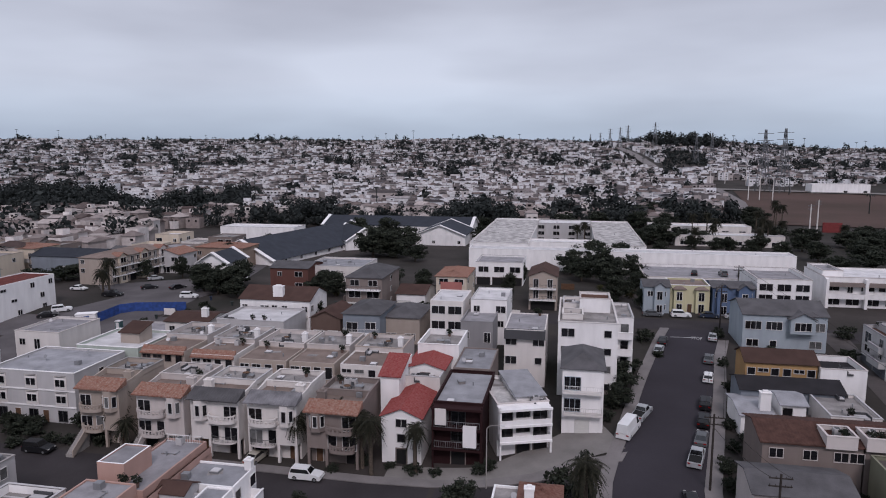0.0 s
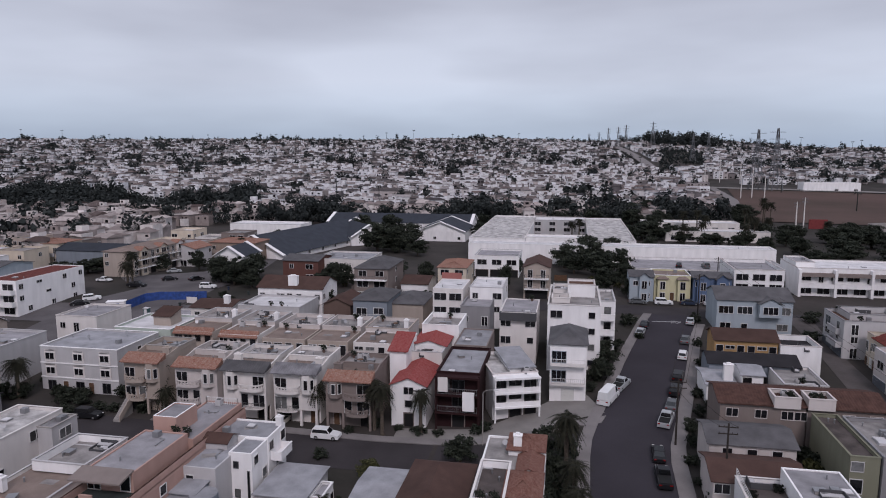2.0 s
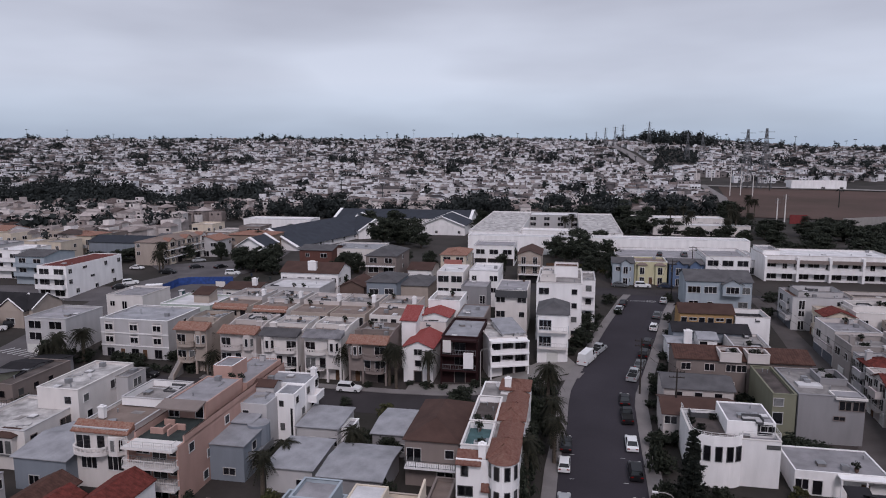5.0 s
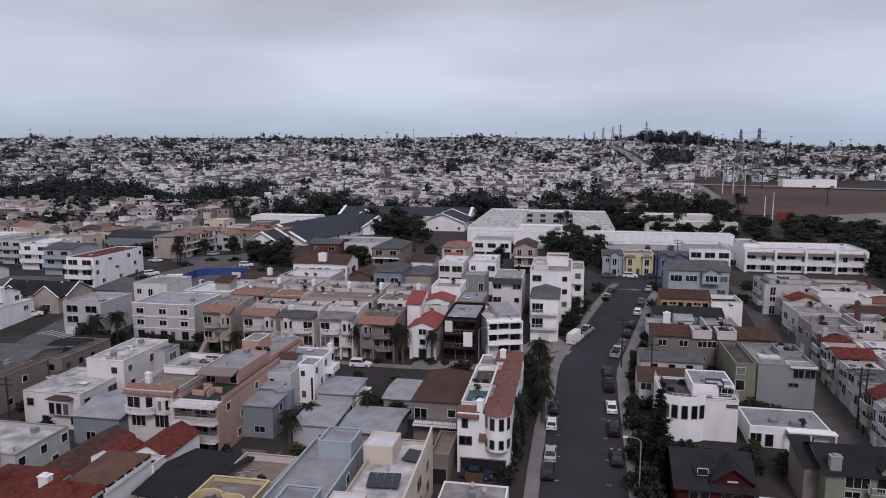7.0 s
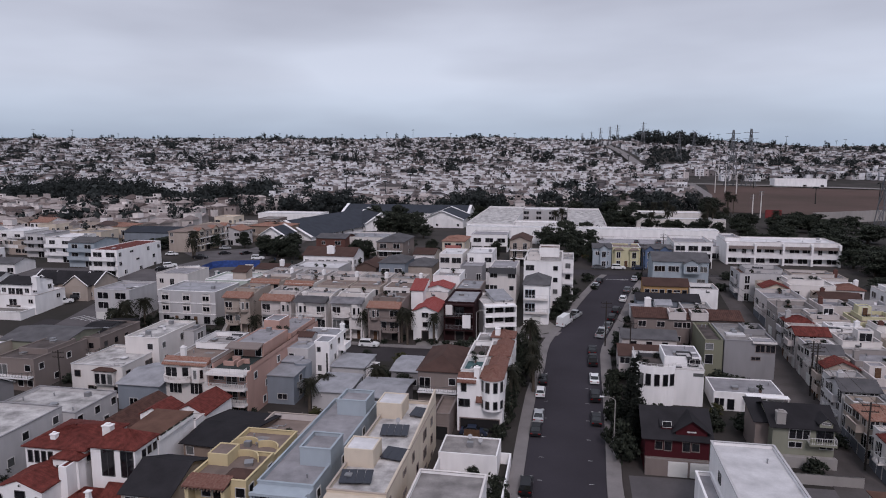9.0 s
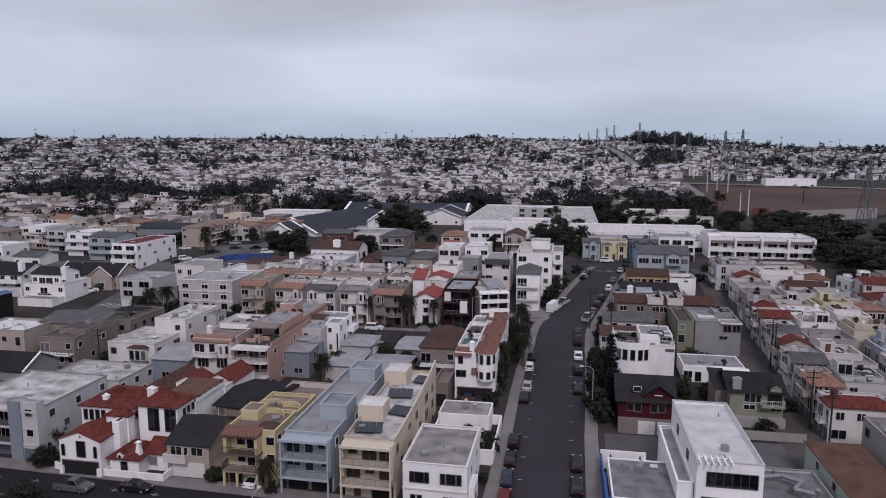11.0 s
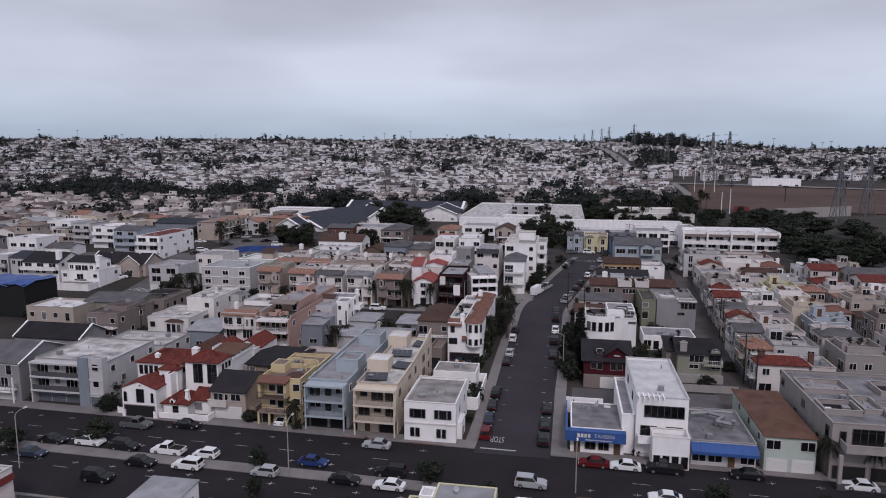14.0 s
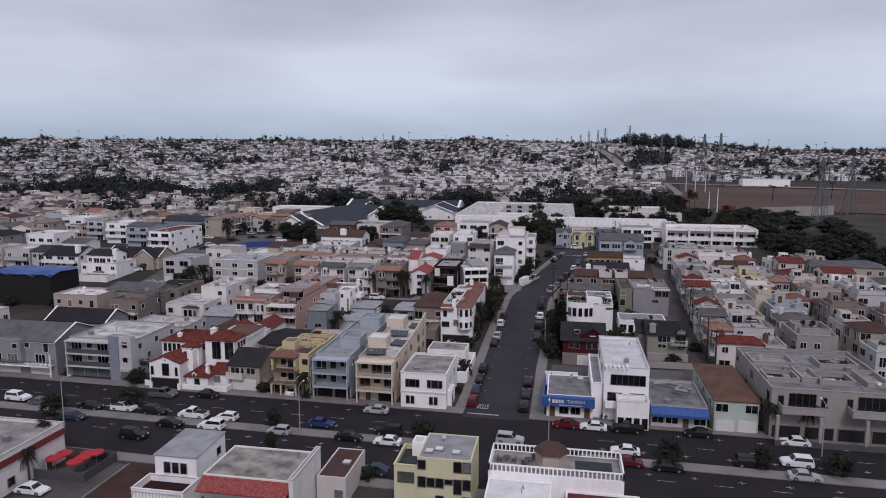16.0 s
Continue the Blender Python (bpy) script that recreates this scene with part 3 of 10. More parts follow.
    for k, text in enumerate(side.split("/") if side else []):
        facade(parent, text, 0, d, y, z + k * fh, fh, wall, math.pi / 2, rng, style, lambda u: (x + w / 2, y + u))
    for k, text in enumerate(left.split("/") if left else []):
        facade(parent, text, 0, d, y, z + k * fh, fh, wall, -math.pi / 2, rng, style, lambda u: (x - w / 2, y + u))


def loggias(parent, x, y, w, deep, z, h, n, levels, wall, foot, edge):
    """Open balconies between side walls, one above the other, with a slab and a parapet or rail to each."""
    fh = h / n
    for s in (-1, 1):
        b = Build()
        if levels and "G" in levels[0]:
            b.box(-0.13, 0.13, 0.9, deep, h / n, h + 0.1)
            b.box(-0.13, 0.13, 0.0, 0.9, h / n, h / n + 1.05)
            b.box(-0.13, 0.13, 0.05, 0.3, -foot, h + 0.1)
        else:
            b.box(-0.13, 0.13, 0, deep, -foot, h + 0.1)
        part("side_wall", b.mesh("side_wall", [wall]), parent, at=(x + s * (w / 2 - 0.13), y, z))
    for k in range(1, n + 1):
        b = Build()
        b.box(-w / 2 - 0.02, w / 2 + 0.02, -0.16, -0.005, -0.2, 0.14)
        b.box(-w / 2 + 0.27, w / 2 - 0.27, 0.0, deep, -0.2, 0.12)
        part("floor_slab", b.mesh("floor_slab", [edge]), parent, at=(x, y, z + k * fh))
        if k < n:
            text = levels[k] if k < len(levels) else ""
            w2 = round((w - 0.6) * 4) / 4
            if "~" in text or "#" in text:
                b = Build()
                b.box(-w2 / 2, w2 / 2, 0.02, 0.16, 0.12, 0.85 if fh < 2.6 else 1.05)
                part("parapet", b.mesh("parapet", ["darkgrey" if "#" in text else wall]), parent, at=(x, y, z + k * fh))
            elif "=" in text:
                part("railing", shared(("rail", w2, 0.3, "l"), lambda: railing_mesh(w2, 0.3, 1.0, "metal")), parent, at=(x, y + 0.4, z + k * fh + 0.12))


def roof_bit(k):
    """Small things on a flat roof: a run of pipe on blocks, a patch of new felt, a dish, a raised hatch."""
    b = Build()
    if k == 0:
        b.tube((-1.1, 0, 0.14), (0.9, 0, 0.14), 0.06, 0.06, 6)
        b.tube((0.9, 0, 0.14), (0.9, 0.8, 0.14), 0.06, 0.06, 6)
        for u in (-0.9, -0.1, 0.7):
            b.box(u - 0.1, u + 0.1, -0.12, 0.12, 0, 0.09, 1)
    elif k == 1:
        b.box(-0.9, 0.9, -0.55, 0.55, 0.0, 0.012, 2)
        b.box(-0.9, 0.9, -0.59, -0.55, 0.0, 0.03, 1)
    elif k == 2:
        b.tube((0, 0, 0), (0, 0, 0.8), 0.03, 0.03, 6)
        b.tube((0, -0.05, 0.8), (0, -0.16, 0.86), 0.05, 0.36, 10)
    else:
        b.box(-0.5, 0.5, -0.6, 0.6, 0, 0.4, 2)
        b.box(-0.56, 0.56, -0.66, 0.66, 0.4, 0.47, 0)
    return b.mesh("roof_bit", ["metal", "concrete", "dirtyroof"])


def vent_mesh(s):
    b = Build()
    if s == 0:
        b.tube((0, 0, 0), (0, 0, 0.5), 0.09, 0.09, 6)
        b.tube((0, 0, 0.5), (0, 0, 0.6), 0.16, 0.12, 6)
    elif s == 1:
        b.box(-0.45, 0.45, -0.4, 0.4, 0, 0.75)
        b.tube((0, 0, 0.75), (0, 0, 0.8), 0.32, 0.3, 8)
    else:
        b.box(-0.6, 0.6, -0.6, 0.6, 0, 0.2)
        b.box(-0.5, 0.5, -0.5, 0.5, 0.2, 0.28, 1)
    return b.mesh("vent", ["metal", "whiteroof"])


WORDS = {"flat": "flat roof", "gx": "gabled roof", "gy": "gabled roof", "hip": "hipped roof", "shed": "sloping roof"}
ROOFW = {"redtile": "red tile", "brighttile": "weathered red tile", "clay": "clay tile", "villaclay": "red-brown clay tile", "browntile": "brown tile", "darkshingle": "dark shingle", "greyshingle": "grey shingle",
         "brownshingle": "brown shingle", "slateroof": "slate-grey", "palegreyroof": "pale grey", "rustroof": "rust-brown", "membrane": "grey", "whiteroof": "white",
         "tanroof": "tan", "umberroof": "umber", "worngrey": "worn grey", "dirtyroof": "stained grey"}
WALLW = {"offwhite": "off-white", "paleyellow": "pale yellow", "lightblue": "light blue", "bluegrey": "blue-grey", "victorianblue": "blue", "lightgrey": "light grey", "darkgrey": "dark grey",
         "greygreen": "grey-green", "greige": "pale greige", "brick": "brick-red", "stone": "stone-grey", "darkbrown": "dark brown"}
COUNT = ["", "single-storey", "two-storey", "three-storey", "four-storey", "five-storey"]
houses = 0


def house(x, y, w, d, h, wall="white", roof="flat", mat="membrane", front="", rot=0.0, label="", base=None, name="house", category="house", group="", **more):
    """A house whose front stands at (x, y), w wide and d deep, with walls h high."""
    global houses
    houses += 1
    z = land(x, y) if base is None else base
    n = more.get("floors", 0) or max(1, len(front.split("/")))
    text = label or f"{COUNT[min(5, n)]} {WALLW.get(wall, wall)} stucco house with {ROOFW.get(mat, 'plain')} {WORDS[roof]}"
    ob = thing(name, text, category, pose(x, y, z, 0, 0, rot), group)
    volume(ob, 0, 0, w, d, 0, h, wall, roof, mat, front, seed=houses, **more)
    return ob


def chimney(parent, x, y, z, w=0.9, d=0.7, h=1.6, mat="white"):
    b = Build()
    b.box(-w / 2, w / 2, -d / 2, d / 2, 0, h)
    b.box(-w / 2 - 0.08, w / 2 + 0.08, -d / 2 - 0.08, d / 2 + 0.08, h, h + 0.14)
    b.box(-w / 4, w / 4, -d / 4, d / 4, h + 0.14, h + 0.4)
    part("chimney", b.mesh("chimney", [mat]), parent, at=(x, y, z))


def eyebrow(parent, x, y, z, w, d=1.3, mat="clay"):
    """A sloping strip of tiles over a front."""
    b = Build()
    b.slope((-w / 2, -0.5, -0.35), (w / 2, -0.5, -0.35), (w / 2, d, 0.75), (-w / 2, d, 0.75), 0.42, 0.06)
    b.face([(w / 2, -0.5, -0.35), (w / 2, d, -0.1), (w / 2, d, 0.75)])
    b.face([(-w / 2, d, -0.1), (-w / 2, -0.5, -0.35), (-w / 2, d, 0.75)])
    part("tile_eave", b.mesh("tile_eave", [mat]), parent, "sloping strip of clay tiles", at=(x, y, z))


def panel(parent, x, y, z, w, d, turn=0.0):
    b = Build()
    n = max(1, round(w / 1.05))
    for i in range(n):
        u = -w / 2 + w * i / n
        b.slope((u + 0.02, 0, 0.25), (u + w / n - 0.02, 0, 0.25), (u + w / n - 0.02, d, 0.7), (u + 0.02, d, 0.7), 0.0, thick=0.06)
    for u in (-w / 2 + 0.2, w / 2 - 0.2):
        b.box(u - 0.04, u + 0.04, d - 0.2, d - 0.12, 0, 0.62)
        b.box(u - 0.04, u + 0.04, 0.1, 0.18, 0, 0.2)
    part("solar_panel", b.mesh("solar_panel", ["solar"]), parent, "tilted dark solar panels", at=(x, y, z), turn=radians(turn))


def pergola(parent, x, y, z, w):
    for i in range(6):
        b = Build()
        b.box(-0.09, 0.09, -1.2, 1.4, 0.3, 0.55)
        part("beam", shared(("beam",), lambda: b.mesh("beam", ["white"])), parent, "white projecting pergola beam", at=(x - w / 2 + w * i / 5, y, z))
    b = Build()
    b.box(-w / 2 - 0.2, w / 2 + 0.2, 1.2, 1.38, 0.0, 0.3)
    part("beam_rest", b.mesh("beam_rest", ["white"]), parent, at=(x, y, z))


def curvedeck(parent, x, y, r, z):
    """A rounded wall with a deck behind it, at the corner of a house."""
    b = Build()
    pts = [(-r * math.cos(a), -r * 0.55 * math.sin(a)) for a in [math.pi * i / 14 for i in range(15)]]
    for (ax, ay), (cx, cy) in zip(pts, pts[1:]):
        b.face([(ax, ay, -z), (cx, cy, -z), (cx, cy, 0.9), (ax, ay, 0.9)])
        b.face([(ax * 0.95, ay * 0.93, 0.9), (ax, ay, 0.9), (cx, cy, 0.9), (cx * 0.95, cy * 0.93, 0.9)])
        b.face([(cx * 0.95, cy * 0.93, 0.0), (ax * 0.95, ay * 0.93, 0.0), (ax * 0.95, ay * 0.93, 0.9), (cx * 0.95, cy * 0.93, 0.9)])
    b.face([(*p, 0.02) for p in pts], 1)
    ob = part("curved_deck", b.mesh("curved_deck", ["white", "umberroof"]), parent, "rounded white wall with roof deck", at=(x, y, z))
    for i in (3, 5, 7, 9, 11):
        a = math.pi * i / 14
        window(ob, -r * math.cos(a), -r * 0.55 * math.sin(a), -2.6, 0.8, 2.0, math.atan2(math.cos(a) * 0.55, math.sin(a)) * -1, "darkframe")


def turret(parent, x, y, z, r, h, mat, top):
    """A half-round bay with tall narrow windows on two levels and a half cone of tiles."""
    n = 8
    b = Build()
    pts = [(-r * math.cos(math.pi * i / n), -r * math.sin(math.pi * i / n)) for i in range(n + 1)]
    for p, q in zip(pts, pts[1:]):
        b.face([(*p, 0), (*q, 0), (*q, h), (*p, h)])
    b.face([(*p, 0) for p in pts][::-1])
    ob = part("turret", b.mesh("turret", [mat]), parent, "half-round white bay", at=(x, y, z))
    c = Build()
    k = 1.16
    for p, q in zip(pts, pts[1:]):
        c.face([(p[0] * k, p[1] * k, h - 0.1), (q[0] * k, q[1] * k, h - 0.1), (0, 0, h + 0.9)])
        c.face([(q[0], q[1], h - 0.12), (q[0] * k, q[1] * k, h - 0.1), (p[0] * k, p[1] * k, h - 0.1), (p[0], p[1], h - 0.12)])
    part("turret_roof", c.mesh("turret_roof", [top]), ob, "half cone of clay tiles")
    for i in range(1, n, 2):
        a = math.pi * i / n
        u, v, turn = -r * math.cos(a) * 0.985, -r * math.sin(a) * 0.985, math.atan2(-math.cos(a), math.sin(a))
        for e, t in ((0.5, 1.2), (h - 2.1, 1.6)):
            window(ob, u, v, e, 0.6, t, turn, "darkframe")


def round_balcony(parent, x, y, z, w, d, mat, rail):
    """A bowed balcony: slab, and a parapet of small openings or a dark rail."""
    n = 10
    pts = [(-w / 2 * math.cos(math.pi * i / n), -d * math.sin(math.pi * i / n) ** 0.7) for i in range(n + 1)]
    b = Build()
    for z0, z1, k in ((-0.25, 0.0, 1.0),) + (((0.0, 0.28, 1.0), (0.78, 0.95, 1.02)) if not rail else ()):
        for (ax, ay), (bx, by) in zip(pts, pts[1:]):
            b.face([(ax * k, ay * k, z0), (bx * k, by * k, z0), (bx * k, by * k, z1), (ax * k, ay * k, z1)])
            b.face([(ax * k, ay * k, z1), (bx * k, by * k, z1), (bx * 0.9, by * 0.88, z1), (ax * 0.9, ay * 0.88, z1)])
            b.face([(bx * 0.9, by * 0.88, z0), (ax * 0.9, ay * 0.88, z0), (ax * 0.9, ay * 0.88, z1), (bx * 0.9, by * 0.88, z1)])
    b.face([(*p, -0.25) for p in pts][::-1])
    b.face([(p[0] * 0.9, p[1] * 0.88, 0.0) for p in pts])
    if not rail:
        for ax, ay in pts:
            b.box(ax * 0.96 - 0.13, ax * 0.96 + 0.13, ay * 0.95 - 0.06, ay * 0.95 + 0.06, 0.28, 0.78)
    ob = part("balcony", b.mesh("balcony", [mat]), parent, at=(x, y, z))
    if rail:
        r = Build()
        for (ax, ay), (bx, by) in zip(pts, pts[1:]):
            r.tube((ax, ay, 0.95), (bx, by, 0.95), 0.04, 0.04, 5)
            for k in range(3):
                u, v = ax + (bx - ax) * k / 3, ay + (by - ay) * k / 3
                r.box(u - 0.015, u + 0.015, v - 0.015, v + 0.015, 0, 0.95)
        part("railing", r.mesh("railing", ["darkframe"]), ob, "dark metal railing")


def bay(parent, x, y, z, w, d, h, mat):
    """A three-sided bay with a narrow window to each side."""
    o = [(-w / 2, 0), (-w / 4, -d), (w / 4, -d), (w / 2, 0)]
    b = Build()
    for p, q in zip(o, o[1:]):
        b.face([(*p, 0), (*q, 0), (*q, h), (*p, h)])
    b.face([(*p, 0) for p in o][::-1])
    b.face([(*p, h) for p in o])
    ob = part("bay", b.mesh("bay", [mat]), parent, at=(x, y, z))
    for p, q in zip(o, o[1:]):
        window(ob, (p[0] + q[0]) / 2, (p[1] + q[1]) / 2, 0.75, 0.6, 1.6, math.atan2(q[1] - p[1], q[0] - p[0]), "frame")


def row_house(x, y, w, h, wall, eave, mirror, stairs, rail, label, deck="dirtyroof"):
    """A three-storey row house over an open garage, with bowed balconies, a bay, a tiled eave and a roof deck."""
    s = -1 if mirror else 1
    lo = 2.7
    f = (h - lo) / 2
    ob = house(x, y + 1.6, w, 10.4, h, wall, "flat", "tanroof", "G.d" if not mirror else "d.G", parapet=0.1, vents=1, label=label, group="row of balconied houses")
    fronts = ("DT.", "D.w") if not mirror else (".TD", "w.D")
    volume(ob, 0, -1.6, w, 1.58, lo, h - lo, wall, "flat", "tanroof", "/".join(fronts), foot=0.0, parapet=0.1, vents=0)
    for u in (-w / 2 + 0.2, w * 0.12 * s, w / 2 - 0.2):
        b = Build()
        b.box(-0.2, 0.2, -0.2, 0.2, -0.5, lo)
        part("pillar", shared(("pillar", wall, lo), lambda: b.mesh("pillar", [wall])), ob, at=(u, -1.38, 0))
    bay(ob, w * 0.29 * s, -1.6, lo + f - 0.15, 2.4, 0.85, f + 0.1, wall)
    round_balcony(ob, -w * 0.19 * s, -1.6, lo, w * 0.5, 1.0, wall, rail)
    round_balcony(ob, -w * 0.17 * s, -1.6, lo + f, w * 0.58, 1.35, wall, False)
    eyebrow(ob, 0, -2.0, h + 0.15, w + 0.5, 2.2, eave)
    volume(ob, 0, 4.6, w, 5.7, h, 0.2, wall, "flat", deck, foot=0.0, parapet=0.75, vents=3)
    for u in (-1, 1):
        b = Build()
        for a in (-0.11, 0.11):
            q = [(a, 0.4, -0.1), (a, 4.6, -0.1), (a, 4.6, 0.95), (a, 2.6, 0.6), (a, 0.4, 0.4)]
            b.face(q if a > 0 else q[::-1])
        for (y0, z0), (y1, z1) in zip(((0.4, -0.1), (0.4, 0.4), (2.6, 0.6)), ((0.4, 0.4), (2.6, 0.6), (4.6, 0.95))):
            b.face([(-0.11, y0, z0), (0.11, y0, z0), (0.11, y1, z1), (-0.11, y1, z1)])
        part("parapet", b.mesh("parapet", [wall]), ob, at=(u * (w / 2 - 0.12), 0, h))
    chimney(ob, (w / 2 - 0.9) * s, 2.4, h, 1.3, 0.9, 1.3, wall)
    if stairs:
        b = Build()
        n = 14
        for i in range(n):
            b.box(-0.55, 0.55, i * 0.27, (i + 1) * 0.27, -0.4, lo * (i + 1) / n)
        part("stair", b.mesh("stair", ["concrete"]), ob, "outside stair of pale concrete", at=((-w / 2 + 0.65) * s, -5.4, 0))
        b = Build()
        for a in (-0.08, 0.08):
            q = [(a, 0, -0.3), (a, n * 0.27, lo - 0.6), (a, n * 0.27, lo + 0.8), (a, 0, 0.8)]
            b.face(q if a > 0 else q[::-1])
        b.face([(-0.08, 0, 0.8), (0.08, 0, 0.8), (0.08, n * 0.27, lo + 0.8), (-0.08, n * 0.27, lo + 0.8)])
        b.face([(-0.08, 0, -0.3), (0.08, 0, -0.3), (0.08, 0, 0.8), (-0.08, 0, 0.8)])
        part("stair_wall", b.mesh("stair_wall", [wall]), ob, at=((-w / 2 + 1.3) * s, -5.4, 0))
    return ob


def alley_side(ob, w, d, h, n, wall, rng):
    """Garage and balconies of a house on the face towards the alley."""
    for k in range(1, n):
        if rng.random() < 0.75:
            balcony(ob, -w / 2, d * rng.uniform(0.4, 0.6), h / n * k, d * rng.uniform(0.45, 0.8), rng.uniform(0.8, 1.3), rng.random() < 0.5, wall, -math.pi / 2)


def deck(ob, x, y, w, d, z, wall, rng, hut=True):
    """A roof terrace: parapet, stair hut and chimney."""
    volume(ob, x, y, w, d, z, 0.2, wall, "flat", rng.choice(("dirtyroof", "worngrey", "smudgedroof", "tanroof", "umberroof")), foot=0.0, parapet=rng.choice((0.7, 1.0, 1.1)), vents=rng.choice((2, 3, 4)))
    if hut:
        volume(ob, x + w * rng.choice((-0.25, 0.25)), y + d * 0.5, w * 0.4, d * 0.42, z + 0.2, 2.2, wall, "flat", "membrane", rng.choice(("d", "w", "D")), foot=0.0, parapet=0.2, vents=0)


def alley_houses():
    """Stepped town houses with roof decks and tiled roofs beyond the alley: first the ones along it, then those behind."""
    rng = random.Random(21)
    rows = (  # x, y, width, depth, height, storeys, wall, roof, cover
        (59.6, 35.4, 9.4, 6.2, 6.2, 2, "offwhite", "hip", "redtile"),
        (66.6, 34.6, 4.2, 7.4, 6.0, 2, "greige", "flat", "worngrey"),
        (56.9, 42.0, 4.8, 9.4, 7.0, 3, "beige", "hip", "clay"),
        (64.2, 43.4, 8.6, 8.4, 6.8, 3, "lightgrey", "flat", "dirtyroof"),
        (57.4, 52.4, 5.6, 9.4, 7.0, 3, "lightgrey", "gx", "greyshingle"),
        (65.2, 54.2, 8.4, 9.6, 6.4, 2, "greige", "flat", "worngrey"),
        (58.0, 62.4, 5.2, 5.8, 7.0, 3, "beige", "gy", "redtile"),
        (65.4, 64.6, 9.0, 8.0, 6.8, 3, "stone", "flat", "membrane"),
        (58.2, 68.6, 4.8, 10.4, 7.0, 3, "greige", "gx", "greyshingle"),
        (65.8, 73.4, 8.8, 9.6, 6.4, 2, "offwhite", "flat", "smudgedroof"),
        (58.8, 79.8, 6.2, 8.2, 7.0, 3, "greige", "gx", "redtile"),
        (66.2, 84.0, 8.0, 5.2, 6.6, 2, "white", "flat", "worngrey"),
        (59.2, 88.6, 5.0, 7.6, 6.8, 3, "lightgrey", "hip", "redtile"),
        (65.6, 89.8, 7.4, 7.4, 6.8, 2, "greige", "flat", "tanroof"),
        (61.0, 97.2, 8.4, 8.2, 6.6, 2, "stone", "flat", "dirtyroof"),
        (71.4, 103.6, 6.8, 8.0, 6.0, 2, "greige", "flat", "worngrey"),
        (61.4, 106.4, 8.6, 11.2, 6.4, 2, "greige", "flat", "membrane"),
        (62.6, 119.2, 6.0, 8.4, 6.4, 2, "cream", "gy", "redtile"),
        (71.6, 120.4, 11.0, 8.6, 6.8, 2, "offwhite", "flat", "smudgedroof"),
        (81.0, 121.4, 6.4, 8.4, 6.0, 2, "white", "hip", "villaclay"),
        (62.0, 129.2, 12.0, 11.0, 7.2, 3, "lightgrey", "flat", "rustroof"),
        (77.4, 132.0, 13.6, 10.0, 6.0, 2, "greige", "flat", "worngrey"),
        (76.6, 40.4, 8.4, 11.2, 6.6, 2, "stone", "flat", "dirtyroof"),
        (76.4, 53.4, 7.6, 8.0, 6.6, 2, "greige", "hip", "greyshingle"),
        (77.6, 62.6, 8.0, 8.4, 6.4, 2, "lightblue", "flat", "palegreyroof"),
        (75.2, 72.0, 6.6, 9.2, 6.8, 2, "cream", "flat", "rustroof"),
        (82.6, 73.2, 6.2, 8.4, 6.0, 2, "greige", "hip", "villaclay"),
        (75.8, 82.4, 7.0, 7.4, 7.0, 2, "offwhite", "flat", "smudgedroof"),
        (75.6, 90.6, 8.2, 9.4, 6.6, 2, "paleyellow", "flat", "tanroof"),
        (83.6, 92.6, 5.6, 8.0, 6.0, 2, "beige", "hip", "clay"),
        (80.6, 102.4, 8.4, 9.0, 5.6, 2, "lightgrey", "flat", "darkshingle"),
        (75.4, 112.4, 9.0, 7.4, 6.0, 2, "beige", "gx", "brownshingle"),
    )
    for x, y, w, d, h, n, wall, roof, cover in rows:
        front = "/".join(rng.choice(("w.w", "W.w", ".wW", "ww.", "T.w", "wWw")) for _ in range(n))
        left = "/".join([rng.choice((".g.", "g.d", "kk"))] + [rng.choice(("wW", "TD", "Dw", "D.T")) for _ in range(n - 1)])
        if roof == "flat":
            ob = house(x, y, w, d, h, wall, "flat", cover, front, left=left, parapet=rng.choice((0.35, 0.6, 0.9)), vents=rng.choice((2, 3, 4)), group="houses along the alley")
            if rng.random() < 0.7:
                deck(ob, w * rng.choice((-0.08, 0.08)), d * 0.3, w * 0.8, d * 0.66, h, wall, rng, rng.random() < 0.6)
        else:
            ob = house(x, y, w, d * 0.62, h, wall, roof, cover, front, left=left, rise=1.2, over=0.4, group="houses along the alley")
            volume(ob, 0, d * 0.62 + 0.02, w, d * 0.36, 0, h - 0.4, wall, "flat", "dirtyroof", "", left=left, floors=n, parapet=0.9, vents=2)
        if x < 63:
            alley_side(ob, w, d * 0.6, h, n, wall, rng)
        if rng.random() < 0.6:
            chimney(ob, rng.choice((-1, 1)) * w * 0.36, d * 0.4, h, 0.9, 0.8, 1.9, wall if rng.random() < 0.6 else "brick")
    walls = ("lightgrey", "greige", "beige", "taupe", "offwhite", "greige", "stone", "white")
